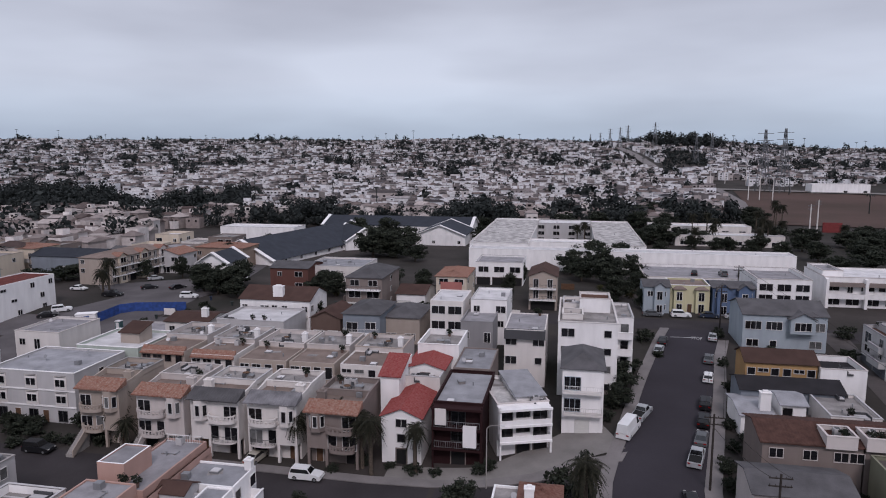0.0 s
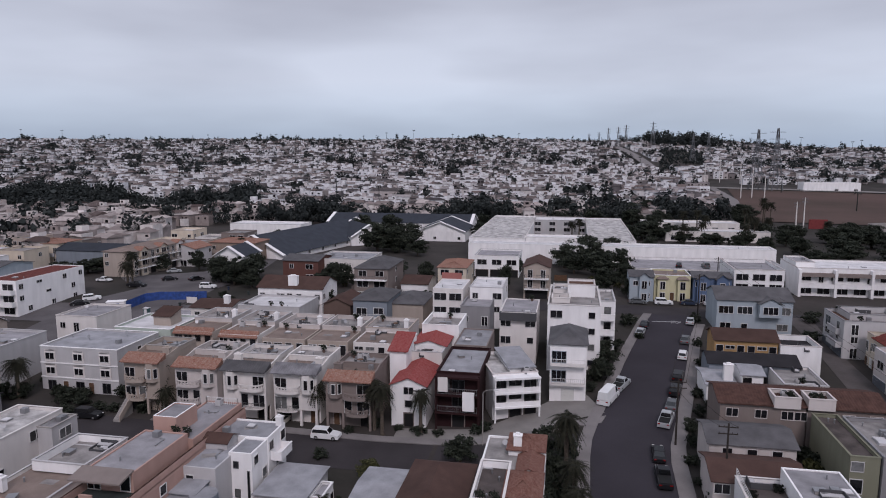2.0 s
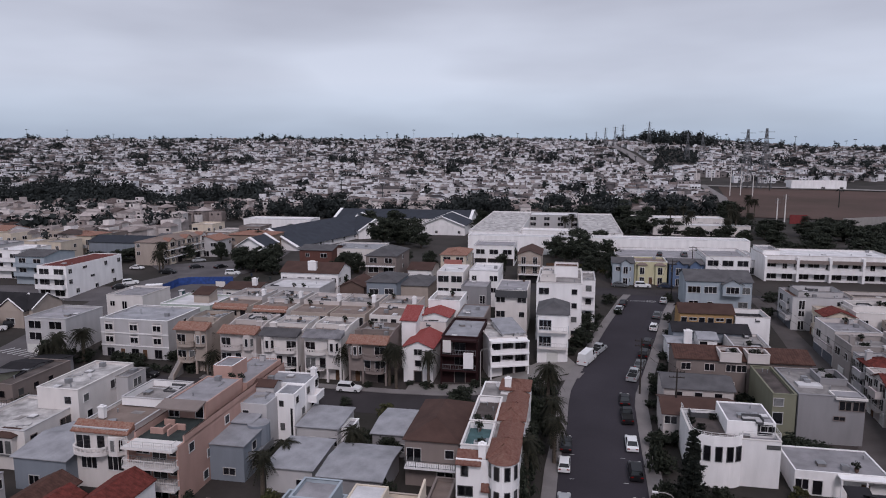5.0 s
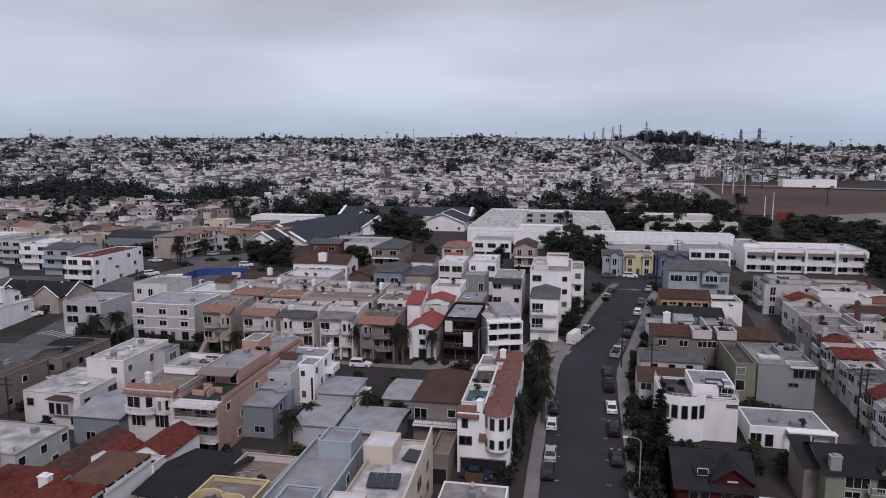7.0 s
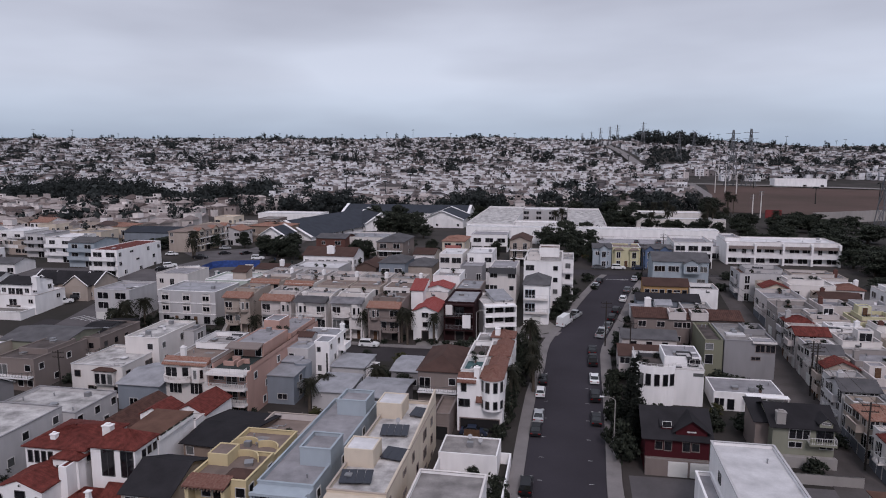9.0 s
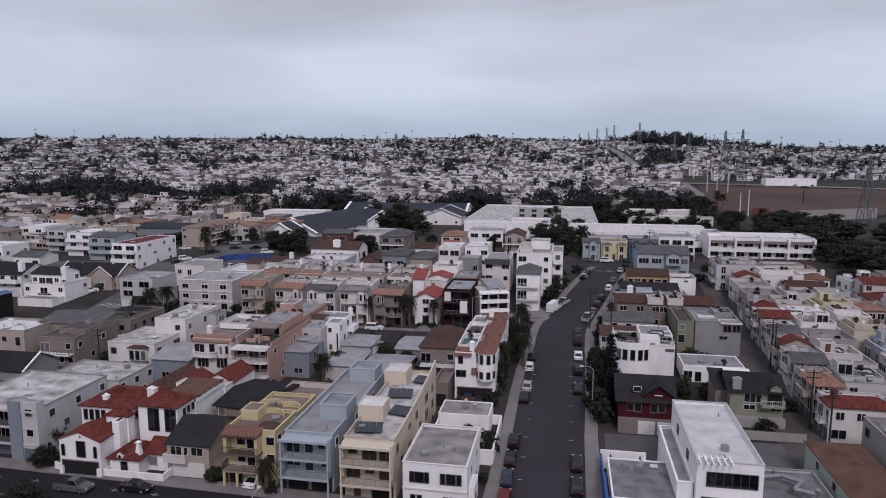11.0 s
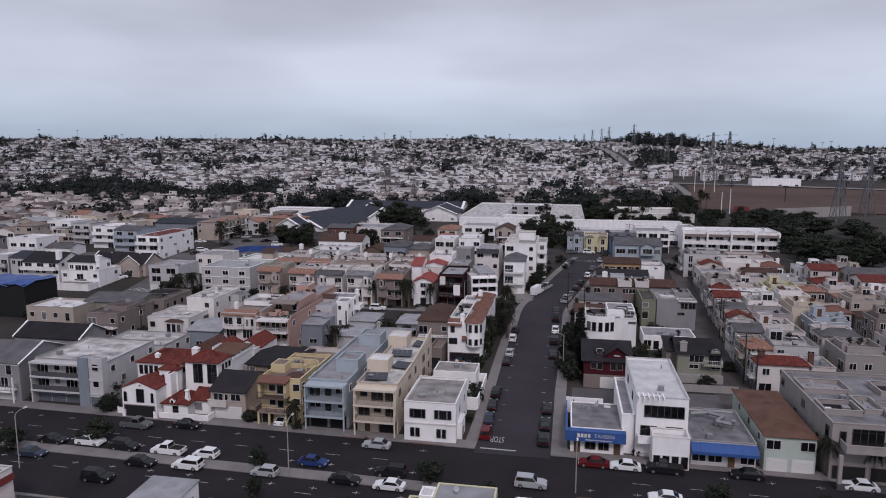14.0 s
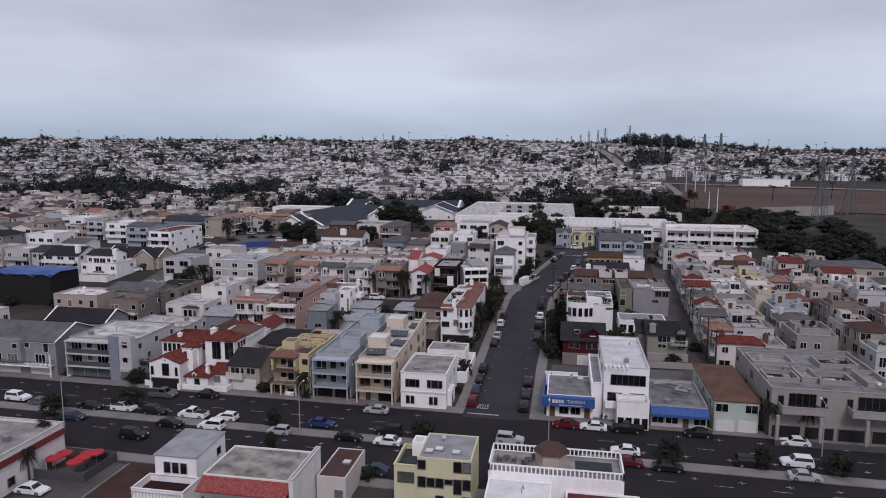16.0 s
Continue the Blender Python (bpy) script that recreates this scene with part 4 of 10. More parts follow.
    for col, (x0, wd) in enumerate(((89.5, 8.6), (99.5, 9.4))):
        y = 34.0 + col * 2.3
        while y < 128:
            d, wall, n = rng.choice((7.6, 8.4, 9.4)), rng.choice(walls), rng.choice((2, 2, 3))
            h, x, w = {2: 5.8, 3: 7.8}[n], x0 + (y - 34) * 0.035 + rng.uniform(-0.5, 0.5), wd * rng.uniform(0.86, 1.0)
            front = "/".join(rng.choice(("w.w", "W.w", ".wW", "ww.", "T.w")) for _ in range(n))
            left = "/".join([".g."] + [rng.choice(("wW", "TD", "Dw", "D.T")) for _ in range(n - 1)])
            if rng.random() < 0.45:
                house(x, y, w, d, h, wall, rng.choice(("gx", "hip")), rng.choice(("clay", "redtile", "greyshingle", "brownshingle")), front, left=left, rise=1.3, group="houses along the alley")
            else:
                ob = house(x, y, w, d, h, wall, "flat", rng.choice(("membrane", "dirtyroof", "tanroof")), front, left=left, parapet=0.5, vents=3, group="houses along the alley")
                deck(ob, 0, d * 0.3, w * 0.7, d * 0.6, h, wall, rng)
            y += d + 0.35


# ---- ground, roads and pavements ----
def ribbon(name, pts, mat, lift, label, category, m=5, thick=0.0, step=3.0):
    """A strip that lies on the land; pts are (x, y, half width) or edges (xl, yl, xr, yr)."""
    rows = []
    for p, q in zip(pts, pts[1:]):
        n = max(1, int(math.hypot(q[0] - p[0], q[1] - p[1]) / step))
        rows += [tuple(a + (c - a) * i / n for a, c in zip(p, q)) for i in range(n)]
    rows.append(pts[-1])
    v, f = [], []
    for xl, yl, xr, yr in rows:
        for i in range(m):
            x, y = xl + (xr - xl) * i / (m - 1), yl + (yr - yl) * i / (m - 1)
            v.append((x, y, land(x, y) + lift))
    for j in range(len(rows) - 1):
        for i in range(m - 1):
            k = j * m + i
            f.append((k, k + 1, k + m + 1, k + m))
    if thick:
        n = len(v)
        v += [(x, y, z - thick) for x, y, z in v]
        for j in range(len(rows) - 1):
            for k, s in ((j * m, 1), (j * m + m - 1, -1)):
                f.append((k + m, k, k + n, k + m + n)[::s])
        for i in range(m - 1):
            f.append((i + 1 + n, i + 1, i, i + n)[::-1])
            k = (len(rows) - 1) * m + i
            f.append((k + n, k, k + 1, k + 1 + n)[::-1])
    me = bpy.data.meshes.new(name)
    me.from_pydata(v, [], f)
    bm = bmesh.new()
    bm.from_mesh(me)
    bmesh.ops.recalc_face_normals(bm, faces=bm.faces)
    if sum(x.normal.z for x in bm.faces) < 0:
        bmesh.ops.reverse_faces(bm, faces=bm.faces)
    bm.to_mesh(me)
    bm.free()
    me.materials.append(MATS[mat])
    return tagged(new(name, me), label, category, kind="structure")


def ground_sheet():
    xs = np.unique(np.concatenate([np.arange(-230, 231, 5.0), np.arange(-800, 801, 40.0), np.linspace(-4000, 4000, 41)]))
    ys = np.unique(np.concatenate([np.arange(-115, 340, 5.0), np.array(LAND_Y, float), np.arange(345, 2000, 30.0), np.linspace(-900, 4000, 30)]))
    v = [(x, y, land(x, y)) for y in ys for x in xs]
    n = len(xs)
    f = [(j * n + i, j * n + i + 1, (j + 1) * n + i + 1, (j + 1) * n + i) for j in range(len(ys) - 1) for i in range(n - 1)]
    me = bpy.data.meshes.new("ground")
    me.from_pydata(v, [], f)
    me.materials.append(MATS["soil"])
    tagged(new("ground", me), "dark bare ground between the houses of a town", "ground", kind="structure")


def cy(x):
    return 3.84 - 0.026 * x


ground_sheet()
ribbon("road_main", [(3.6, 2.3, 15.9, 2.3), (4.2, 30.0, 16.1, 30.0), (4.3, 45.2, 16.6, 45.2), (4.6, 59.0, 16.8, 59.0), (5.7, 72.7, 17.0, 72.7), (5.9, 81.4, 17.2, 81.4), (6.3, 86.8, 17.8, 86.8), (7.6, 93.5, 19.3, 93.5), (8.7, 98.0, 20.3, 98.0), (13.2, 119.0, 24.9, 119.0), (15.2, 127.5, 26.6, 127.5), (17.6, 137.0, 28.4, 137.0), (20.2, 147.5, 31.2, 147.5), (22.4, 155.9, 33.6, 155.9)], "darkasphalt", 0.10, "dark asphalt street curving uphill between parked cars", "road")
ribbon("road_cross", [(-293.8, cy(-293.8) - 27.7, -293.8, cy(-293.8)), (3.4, cy(3.4) - 27.7, 3.4, cy(3.4)), (293.8, cy(293.8) - 27.7, 293.8, cy(293.8))],
       "asphalt", 0.06, "wide dark asphalt avenue with parked cars", "road")
ribbon("road_middle", [(9.5, 79.1, 9.5, 90.4), (2.3, 75.7, 0.0, 88.1), (-11.3, 75.5, -11.3, 85.0), (-27.1, 75.5, -27.1, 84.3), (-67.8, 75.5, -67.8, 85.4), (-124.3, 76.8, -124.3, 87.0)], "midasphalt", 0.06, "narrow asphalt street in front of a row of houses", "road")
ribbon("road_upper", [(-33.9, 155.9, -33.9, 166.1), (22.6, 154.8, 22.6, 165.0), (67.8, 149.2, 67.8, 160.5)], "midasphalt", 0.06, "asphalt street with parked cars along house fronts", "road")
ribbon("road_west", [(-113.0, 3.4, -104.0, 3.4), (-117.5, 74.6, -107.3, 74.6), (-123.2, 113.0, -108.5, 113.0), (-126.6, 141.2, -104.0, 141.2), (-118.6, 180.8, -97.2, 180.8), (-117.5, 226.0, -107.3, 226.0)],
       "sheenasphalt", 0.08, "asphalt side street climbing past houses", "road")
ribbon("road_west_cross", [(-226.0, 122.0, -226.0, 133.3), (-124.3, 126.6, -124.3, 142.4), (-90.4, 133.3, -90.4, 146.9)], "sheenasphalt", 0.10, "asphalt side street at a junction", "road")
ribbon("alley", [(46.6, 2.8, 54.6, 2.8), (47.4, 33.9, 55.0, 33.9), (48.4, 63.3, 55.6, 63.3), (50.0, 83.6, 56.2, 83.6), (51.2, 107.3, 57.0, 107.3), (52.6, 135.6, 56.6, 135.6), (53.6, 158.2, 59.4, 158.2)], "alleyconcrete", 0.07, "narrow worn concrete alley between house fronts", "alley")
ribbon("parking_yard", [(19.4, 23.2, 19.4, 32.8), (50.6, 24.0, 50.6, 33.6)], "sheenasphalt", 0.05, "worn asphalt yard behind the shops", "yard")
ribbon("pavement_left", [(1.6, cy(3.4) + 0.3, 3.6, cy(3.4) + 0.3), (2.2, 30.0, 4.2, 30.0), (2.3, 45.2, 4.3, 45.2), (2.6, 59.0, 4.6, 59.0), (3.7, 72.7, 5.7, 72.7), (3.9, 81.4, 5.9, 81.4), (4.3, 86.8, 6.3, 86.8), (5.6, 93.5, 7.6, 93.5), (6.7, 98.0, 8.7, 98.0), (11.2, 119.0, 13.2, 119.0), (13.2, 127.5, 15.2, 127.5), (15.6, 137.0, 17.6, 137.0), (18.2, 147.5, 20.2, 147.5), (20.4, 155.9, 22.4, 155.9)], "sidewalk", 0.22, "worn concrete pavement beside a street", "pavement", thick=0.3)
ribbon("pavement_right", [(15.9, cy(16.9) + 0.3, 18.6, cy(16.9) + 0.3), (16.1, 30.0, 18.3, 30.0), (16.6, 45.2, 18.8, 45.2), (16.8, 59.0, 19.0, 59.0), (17.0, 72.7, 19.2, 72.7), (17.2, 81.4, 19.4, 81.4), (17.8, 86.8, 20.0, 86.8), (19.3, 93.5, 21.5, 93.5), (20.3, 98.0, 22.5, 98.0), (24.9, 119.0, 27.1, 119.0), (26.6, 127.5, 28.8, 127.5), (28.4, 137.0, 30.6, 137.0), (31.2, 147.5, 33.4, 147.5)], "sidewalk", 0.22, "worn concrete pavement beside a street", "pavement", thick=0.3)
ribbon("pavement_north", [(-293.8, cy(-293.8), -293.8, cy(-293.8) + 2.7), (1.6, cy(1.6), 1.6, cy(1.6) + 2.9), (3.5, cy(3.5), 3.5, cy(3.5) + 0.28)], "sidewalk", 0.20, "pale concrete pavement along the avenue", "pavement", thick=0.3)
ribbon("pavement_north_east", [(16.0, cy(16.0), 16.0, cy(16.0) + 0.28), (18.6, cy(18.6), 18.6, cy(18.6) + 2.7), (293.8, cy(293.8), 293.8, cy(293.8) + 2.7)], "sidewalk", 0.20, "pale concrete pavement along the avenue", "pavement", thick=0.3)
ribbon("median", [(-293.8, cy(-293.8) - 15.4, -293.8, cy(-293.8) - 12.7), (0.0, cy(0.0) - 15.4, 0.0, cy(0.0) - 12.7)], "sidewalk", 0.20, "concrete median strip with small trees", "median", thick=0.3)
ribbon("median_east", [(24.9, cy(24.9) - 15.4, 24.9, cy(24.9) - 12.7), (293.8, cy(293.8) - 15.4, 293.8, cy(293.8) - 12.7)], "sidewalk", 0.20, "concrete median strip with small trees", "median", thick=0.3)
ribbon("pavement_middle", [(7.9, 92.7, 8.8, 95.5), (2.8, 91.0, 1.7, 92.7), (-3.4, 86.8, -4.5, 88.8), (-11.3, 85.0, -11.3, 86.8), (-27.1, 84.3, -27.1, 86.1), (-67.8, 85.4, -67.8, 87.2)], "sidewalk", 0.20, "concrete pavement with house driveways", "pavement", thick=0.3)
ribbon("driveway", [(-24.9, 86.1, -24.9, 89.3), (-11.3, 86.8, -11.3, 90.4), (-3.8, 88.8, -5.1, 96.0), (1.7, 92.7, 0.0, 101.7), (8.6, 96.6, 5.6, 104.0)], "driveway", 0.14, "pale concrete driveways before garages", "driveway")
ribbon("field", [(110, 412, 420, 355), (118, 489, 470, 430), (128, 545, 520, 480), (141, 640, 560, 560)], "fieldsoil", 0.5, "bare brown field of dry soil", "field", m=50, step=8)
ribbon("road_field", [(104, 431, 111, 431), (113, 489, 120, 489), (122, 545, 129, 545), (126, 662, 133, 662)], "sidewalk", 0.8, "pale road along a bare field", "road", step=10)
ribbon("road_field_top", [(130, 645, 130, 658), (260, 622, 260, 634), (540, 560, 540, 576)], "driveway", 0.9, "pale dirt road above a bare field", "road", step=10)
ribbon("road_valley", [(91, 429, 99, 429), (95, 498, 103, 498), (103, 589, 111, 589), (108, 720, 120, 720)], "alleyconcrete", 1.2, "pale road crossing the valley floor", "road", step=20)
ribbon("road_hill", [(112, 749, 126, 749), (94, 873, 108, 873), (91, 941, 105, 941), (84, 1072, 98, 1072), (71, 1230, 85, 1230)], "sidewalk", 2.5, "pale road climbing the far hill", "road", step=20)
ribbon("pavement_south", [(-293.8, cy(-293.8) - 30.2, -293.8, cy(-293.8) - 27.7), (293.8, cy(293.8) - 30.2, 293.8, cy(293.8) - 27.7)], "sidewalk", 0.18, "worn concrete pavement along the avenue", "pavement", thick=0.3)
ribbon("parking_lot", [(-44.5, -26.2, -38.5, -26.2), (-44.2, -36.0, -36.0, -36.0), (-44.0, -60.0, -36.0, -60.0)], "lotsoil", 0.12, "red-brown parking lot behind a pale kerb", "parking lot")
ribbon("lot_kerb", [(-44.8, -26.0, -44.5, -26.0), (-44.3, -60.0, -44.0, -60.0)], "sidewalk", 0.22, "pale concrete kerb round a parking lot", "kerb", thick=0.2)
ribbon("side_drive", [(-55.0, -26.2, -44.8, -26.2), (-54.0, -60.0, -44.3, -60.0)], "alleyconcrete", 0.10, "grey concrete drive beside a shop", "driveway")
ribbon("road_junction", [(-131.0, 168.0, -139.0, 176.0), (-118.0, 158.0, -119.0, 190.0), (-104.0, 138.0, -104.0, 196.0), (-98.0, 132.0, -98.0, 150.0)], "sheenasphalt", 0.16, "worn grey asphalt with painted sheen at a wide junction", "road", m=12)

# ---- houses ----

# houses along the cross street
h = house(-98.2, 9.2, 23.4, 13, 7.5, "grey", "gx", "greyshingle", "ggg/=DWD/TwTwT", rise=2.6, deep=1.8, rake=0.3, label='grey shingled three-bay house with white balcony and garage doors')
volume(h, 0, -1.2, 8.0, 1.18, 2.9, 4.4, "grey", "flat", "greyshingle", "DD/w.w", foot=0.0, vents=0, parapet=0.6)
volume(h, -11.71 + 0.12, -1.85, 0.22, 0.22, 0, 5.6, "white", "flat", "whiteroof", vents=0, parapet=0.0)
volume(h, 11.71 - 0.12, -1.85, 0.22, 0.22, 0, 5.6, "white", "flat", "whiteroof", vents=0, parapet=0.0)
volume(h, 0, -0.1, 23.41, 0.09, 7.1, 0.35, "white", "flat", "whiteroof", foot=0.0, vents=0, parapet=0.0)
h = house(-75.8, 8.6, 15.7, 16.5, 8.2, "lightgrey", "flat", "smudgedroof", "kkkk./#DwDw./#DwDw.", loggia=1.6, side='.w.w./.w.w./w.w.w', label='three-storey grey apartment block with long flat stained roof', name='apartment_building', category='apartment building')
volume(h, 2.6, 16.55, 15.0, 10.0, 0, 7.2, "lightgrey", "flat", "smudgedroof", "", floors=3, side=".w.w./.w.w./w.w.w", parapet=0.5, vents=4)
volume(h, 7.87 - 3.9, -0.25, 2.2, 1.9, 0, 9.7, "bluegrey", "flat", "membrane", vents=0, parapet=0.1)
volume(h, 7.87 - 1.40, -0.05, 2.9, 1.6, 0, 9.7, "lightgrey", "flat", "membrane", "k/w/w", vents=0, parapet=0.1)
h = house(-58.6, 5.9, 6.9, 6.0, 5.5, "white", "gy", "redtile", "G/.", floors=2, rise=1.3, over=0.15, label='white Spanish house with red tile gable and arched windows')
arch(h, -2.75, 0, 2.95, 0.6, 1.9)
arch(h, 2.65, 0, 2.95, 0.6, 1.9)
window(h, 0.25, 0, 3.0, 1.4, 2.3, 0.0, "darkframe")
arch(h, 0.25, 0, 6.0, 0.2, 0.3)
volume(h, 3.9, 3.2, 1.2, 2.6, 0, 7.4, "white", "flat", "redtile", "", vents=0, parapet=0.1, side="..T", floors=1)
volume(h, -4.4, 0.9, 1.8, 0.25, 0, 1.3, "white", "flat", "whiteroof", "", vents=0, parapet=0.05)
volume(h, 3.2, -0.35, 0.7, 0.3, 0, 1.4, "white", "flat", "whiteroof", "", vents=0, parapet=0.05)
volume(h, -3.1, -0.35, 0.6, 0.3, 0, 1.4, "white", "flat", "whiteroof", "", vents=0, parapet=0.05)
h = house(-58.4, 12.2, 9.2, 9, 8.2, "white", "hip", "redtile", "", floors=3, rise=1.4, side='.w.w./.w.w./w.w.w', label='white Spanish rear wing with red tile hip roof')
for u in (-3.8, -2.75, -1.7, -0.65):
    window(h, u, 0, 6.0, 0.6, 1.5, 0.0, "darkframe")
volume(h, 2.7, -1.3, 3.8, 2.6, 0, 7.5, "white", "hip", "redtile", "", floors=3, rise=0.8, over=0.3)
window(h, 1.6, -1.3, 5.4, 0.4, 1.0, 0.0, "darkframe")
window(h, 2.8, -1.3, 5.2, 0.6, 1.2, 0.0, "darkframe")
window(h, 3.0, -1.3, 2.2, 1.8, 1.8, 0.0, "darkframe")
chimney(h, -1.2, 1.6, 8.3, 0.8, 0.7, 1.1)
h = house(-52.1, 7.0, 4.8, 5.4, 2.8, "white", "hip", "redtile", ".B.", rise=1.6, over=0.45, label='low white Spanish cottage with red tile roof and round dormer')
volume(h, -0.5, -0.2, 1.0, 1.6, 2.4, 1.0, "white", "gy", "redtile", "", foot=0.0, rise=0.4, over=0.05, floors=1)
arch(h, -0.5, -0.2, 2.55, 0.5, 0.85)
b = Build()
b.tube((0, 0, 0), (0, 0, 1.5), 0.62, 0.4, 4)
b.tube((0, 0, 1.5), (0, 0, 2.1), 0.4, 0.34, 4)
b.box(-0.4, 0.4, -0.4, 0.4, 2.1, 2.22)
part("chimney", b.mesh("chimney", ["white"]), h, "tapered white chimney", at=(1.9, 1.0, 2.9))
volume(h, 4.9, 2.4, 5.2, 5.0, 0, 2.8, "white", "gx", "redtile", "W.w", rise=1.5, over=0.4)
for x0, x1, y0, y1 in ((-2.9, 6.7, -0.95, -0.7), (6.7, 6.95, -0.95, 2.2), (-2.9, -2.65, -0.7, 0.6)):
    b = Build()
    b.box(x0, x1, y0, y1, -0.6, 1.25)
    part("garden_wall", b.mesh("garden_wall", ["white"]), h, "low white garden wall")
h = house(-49.9, 12.7, 6.7, 5.0, 8.7, "white", "hip", "redtile", "", floors=3, rise=1.6, over=0.35, side='/./.www', label='tall white Spanish house with two tall dark windows')
for u in (-0.75, 2.15):
    window(h, u, 0, 4.7, 1.8, 3.6, 0.0, "darkframe")
chimney(h, -3.0, 3.4, 7.9, 1.3, 0.9, 2.3)
volume(h, 0.4, 5.05, 6.2, 9.1, 0, 7.9, "white", "shed", "rustroof", "", floors=3, side="../.w/...", rise=0.5, over=0.1)
for k in range(5):
    volume(h, 3.62, 5.1 + k * 1.8, 0.22, 1.78, 7.7, 0.75 - 0.02 * k, "white", "flat", "whiteroof", "", foot=0.0, vents=0, parapet=0.0)
volume(h, 1.3, 14.2, 5.0, 2.6, 0, 6.4, "white", "flat", "darkshingle", "", floors=3, parapet=0.7, vents=0)
volume(h, 1.1, 16.9, 5.6, 8.4, 0, 6.8, "white", "gy", "redtile", "", floors=3, side=".../w.w", rise=1.5, over=0.2)
volume(h, -4.1, 15.1, 4.4, 5.0, 0, 7.0, "white", "gy", "redtile", "", floors=3, rise=1.2, over=0.2)
house(-60.2, 23.0, 5.4, 15.5, 4.6, "offwhite", "gy", "browntile", ".w./.w.", side="w.w.w/..w..", rise=1.4, label="long off-white house with brown tile roof")
h = house(-42.4, 8.4, 6.8, 11.0, 5.1, "beige", "gx", "darkshingle", "g/.", floors=2, rise=2.2, over=0.35, side='.../.w.', label='beige house with dark shingle roof above a cream garage door')
window(h, 1.5, 0, 3.5, 1.8, 1.2)
window(h, -1.9, 0, 2.9, 1.8, 1.8)
window(h, -0.3, 0, 3.4, 0.6, 1.2)
balcony(h, -1.7, 0, 2.75, 3.6, 1.0, True, "greige")
volume(h, 4.1, 1.2, 1.2, 5.0, 0, 2.0, "tan", "flat", "tanroof", "", vents=0, parapet=0.1)
house(-40.8, 21.6, 8.8, 12.6, 5.3, "tan", "gx", "darkshingle", "d.w/w.W.", rot=-4, rise=0.9, over=0.5, side=".w./.w.", label="tan house under a broad dark shingle roof")
h = house(-32.1, 8.2, 7.6, 8, 7.9, "yellow", "flat", "tanroof", "G../.BT.w/.BT.w", side='w../w.w/w.w', trim='yellow', parapet=0.5, vents=1, label='yellow three-storey house with balconies, pergola eave and rooftop deck')
for z, mat in ((2.6, "tan"), (5.2, "brown")):
    balcony(h, -1.0, 0, z, 5.6, 1.7, False, mat)
for u in (-3.6, -1.6, 1.6):
    b = Build()
    b.box(-0.16, 0.16, -1.65, -1.3, -0.6, 2.4)
    part("post", shared(("yellow_post",), lambda: b.mesh("post", ["yellow"])), h, at=(u, 0, 0))
volume(h, -3.3, -1.55, 0.5, 1.5, 5.2, 2.6, "yellow", "flat", "tanroof", "", foot=0.0, vents=0, parapet=0.05)
volume(h, 1.5, -1.55, 0.5, 1.5, 5.2, 2.6, "yellow", "flat", "tanroof", "", foot=0.0, vents=0, parapet=0.05)
for k in range(12):
    b = Build()
    b.box(-0.07, 0.07, -2.1, 0.0, 7.75, 7.95)
    part("rafter", shared(("yellow_rafter",), lambda: b.mesh("rafter", ["brown"])), h, "brown projecting rafter", at=(-3.6 + k * 0.48, 0, 0))
b = Build()
b.slope((-3.8, -1.9, 7.96), (1.9, -1.9, 7.96), (1.9, 0.6, 8.5), (-3.8, 0.6, 8.5), 0.42, 0.06)
part("tile_eave", b.mesh("tile_eave", ["villaclay"]), h, "sloping strip of clay tiles")
volume(h, 0, 8.05, 7.6, 8, 0, 7.4, "yellow", "flat", "tanroof", "", floors=3, side="w.w/.w./w.w", parapet=0.6, trim="yellow", vents=2)
volume(h, -2.2, 4.2, 2.8, 3.4, 7.9, 1.5, "yellow", "flat", "tanroof", "", foot=0.0, vents=0, parapet=0.1, trim="yellow")
for u, v, r, a0, a1 in ((0.4, 5.2, 2.4, 20, 150), (1.4, 9.6, 2.2, 10, 130), (-1.7, 10.6, 1.9, 40, 190)):
    arc_wall(h, u, v, 7.4 if v > 8 else 7.85, r, a0, a1, 0.95, "yellow")
volume(h, 2.1, 0.8, 3.0, 2.2, 7.9, 0.35, "brown", "hip", "brownshingle", "", foot=0.0, rise=0.7, over=0.2)
h = house(-32.6, 26.4, 7.6, 7.6, 4.6, "greige", "flat", "tanroof", ".w/w.W", parapet=1.0, vents=2, label="pale terrace house with roof wall and pergola")
volume(h, 1.4, -3.3, 4.6, 3.2, 0, 3.6, "beige", "hip", "brownshingle", "w", rise=1.1)
for k in range(7):
    b = Build()
    b.box(-0.07, 0.07, -1.3, 1.3, 0, 0.16)
    part("beam", shared(("terrace_beam",), lambda: b.mesh("beam", ["wood"])), h, "brown pergola beam", at=(-3.4 + k * 0.45, -0.4, 4.9))
h = house(-23.1, 5.9, 7.2, 30, 8.2, "lightblue", "flat", "membrane", "GG/=WTw/=DTW", loggia=2.2, trim="lightblue", side='..w..w..w/..w..w..w./w..w..w..', label='light blue three-storey house with long flat roof and balconies', parapet=0.5)
volume(h, 1.6, 8, 4.2, 5, 8.2, 2.0, "lightblue", "flat", "membrane", foot=0.0, vents=0)
volume(h, 0.9, 25, 4.6, 4.6, 8.2, 2.0, "lightblue", "flat", "membrane", foot=0.0, vents=0)
h = house(-13.9, 5.1, 7.3, 32, 8.4, "cream", "flat", "smudgedroof", "dG/=DwD/=wDD", loggia=2.2, parapet=0.5, side='..s..w..W.w./.w.s..w.W.w./w..s.w..W.w.', label='cream three-storey house with solar panels and stair penthouses')
volume(h, -1.9, 9.2, 3.9, 4.0, 8.4, 2.3, "cream", "flat", "whiteroof", foot=0.0, vents=0, parapet=0.12)
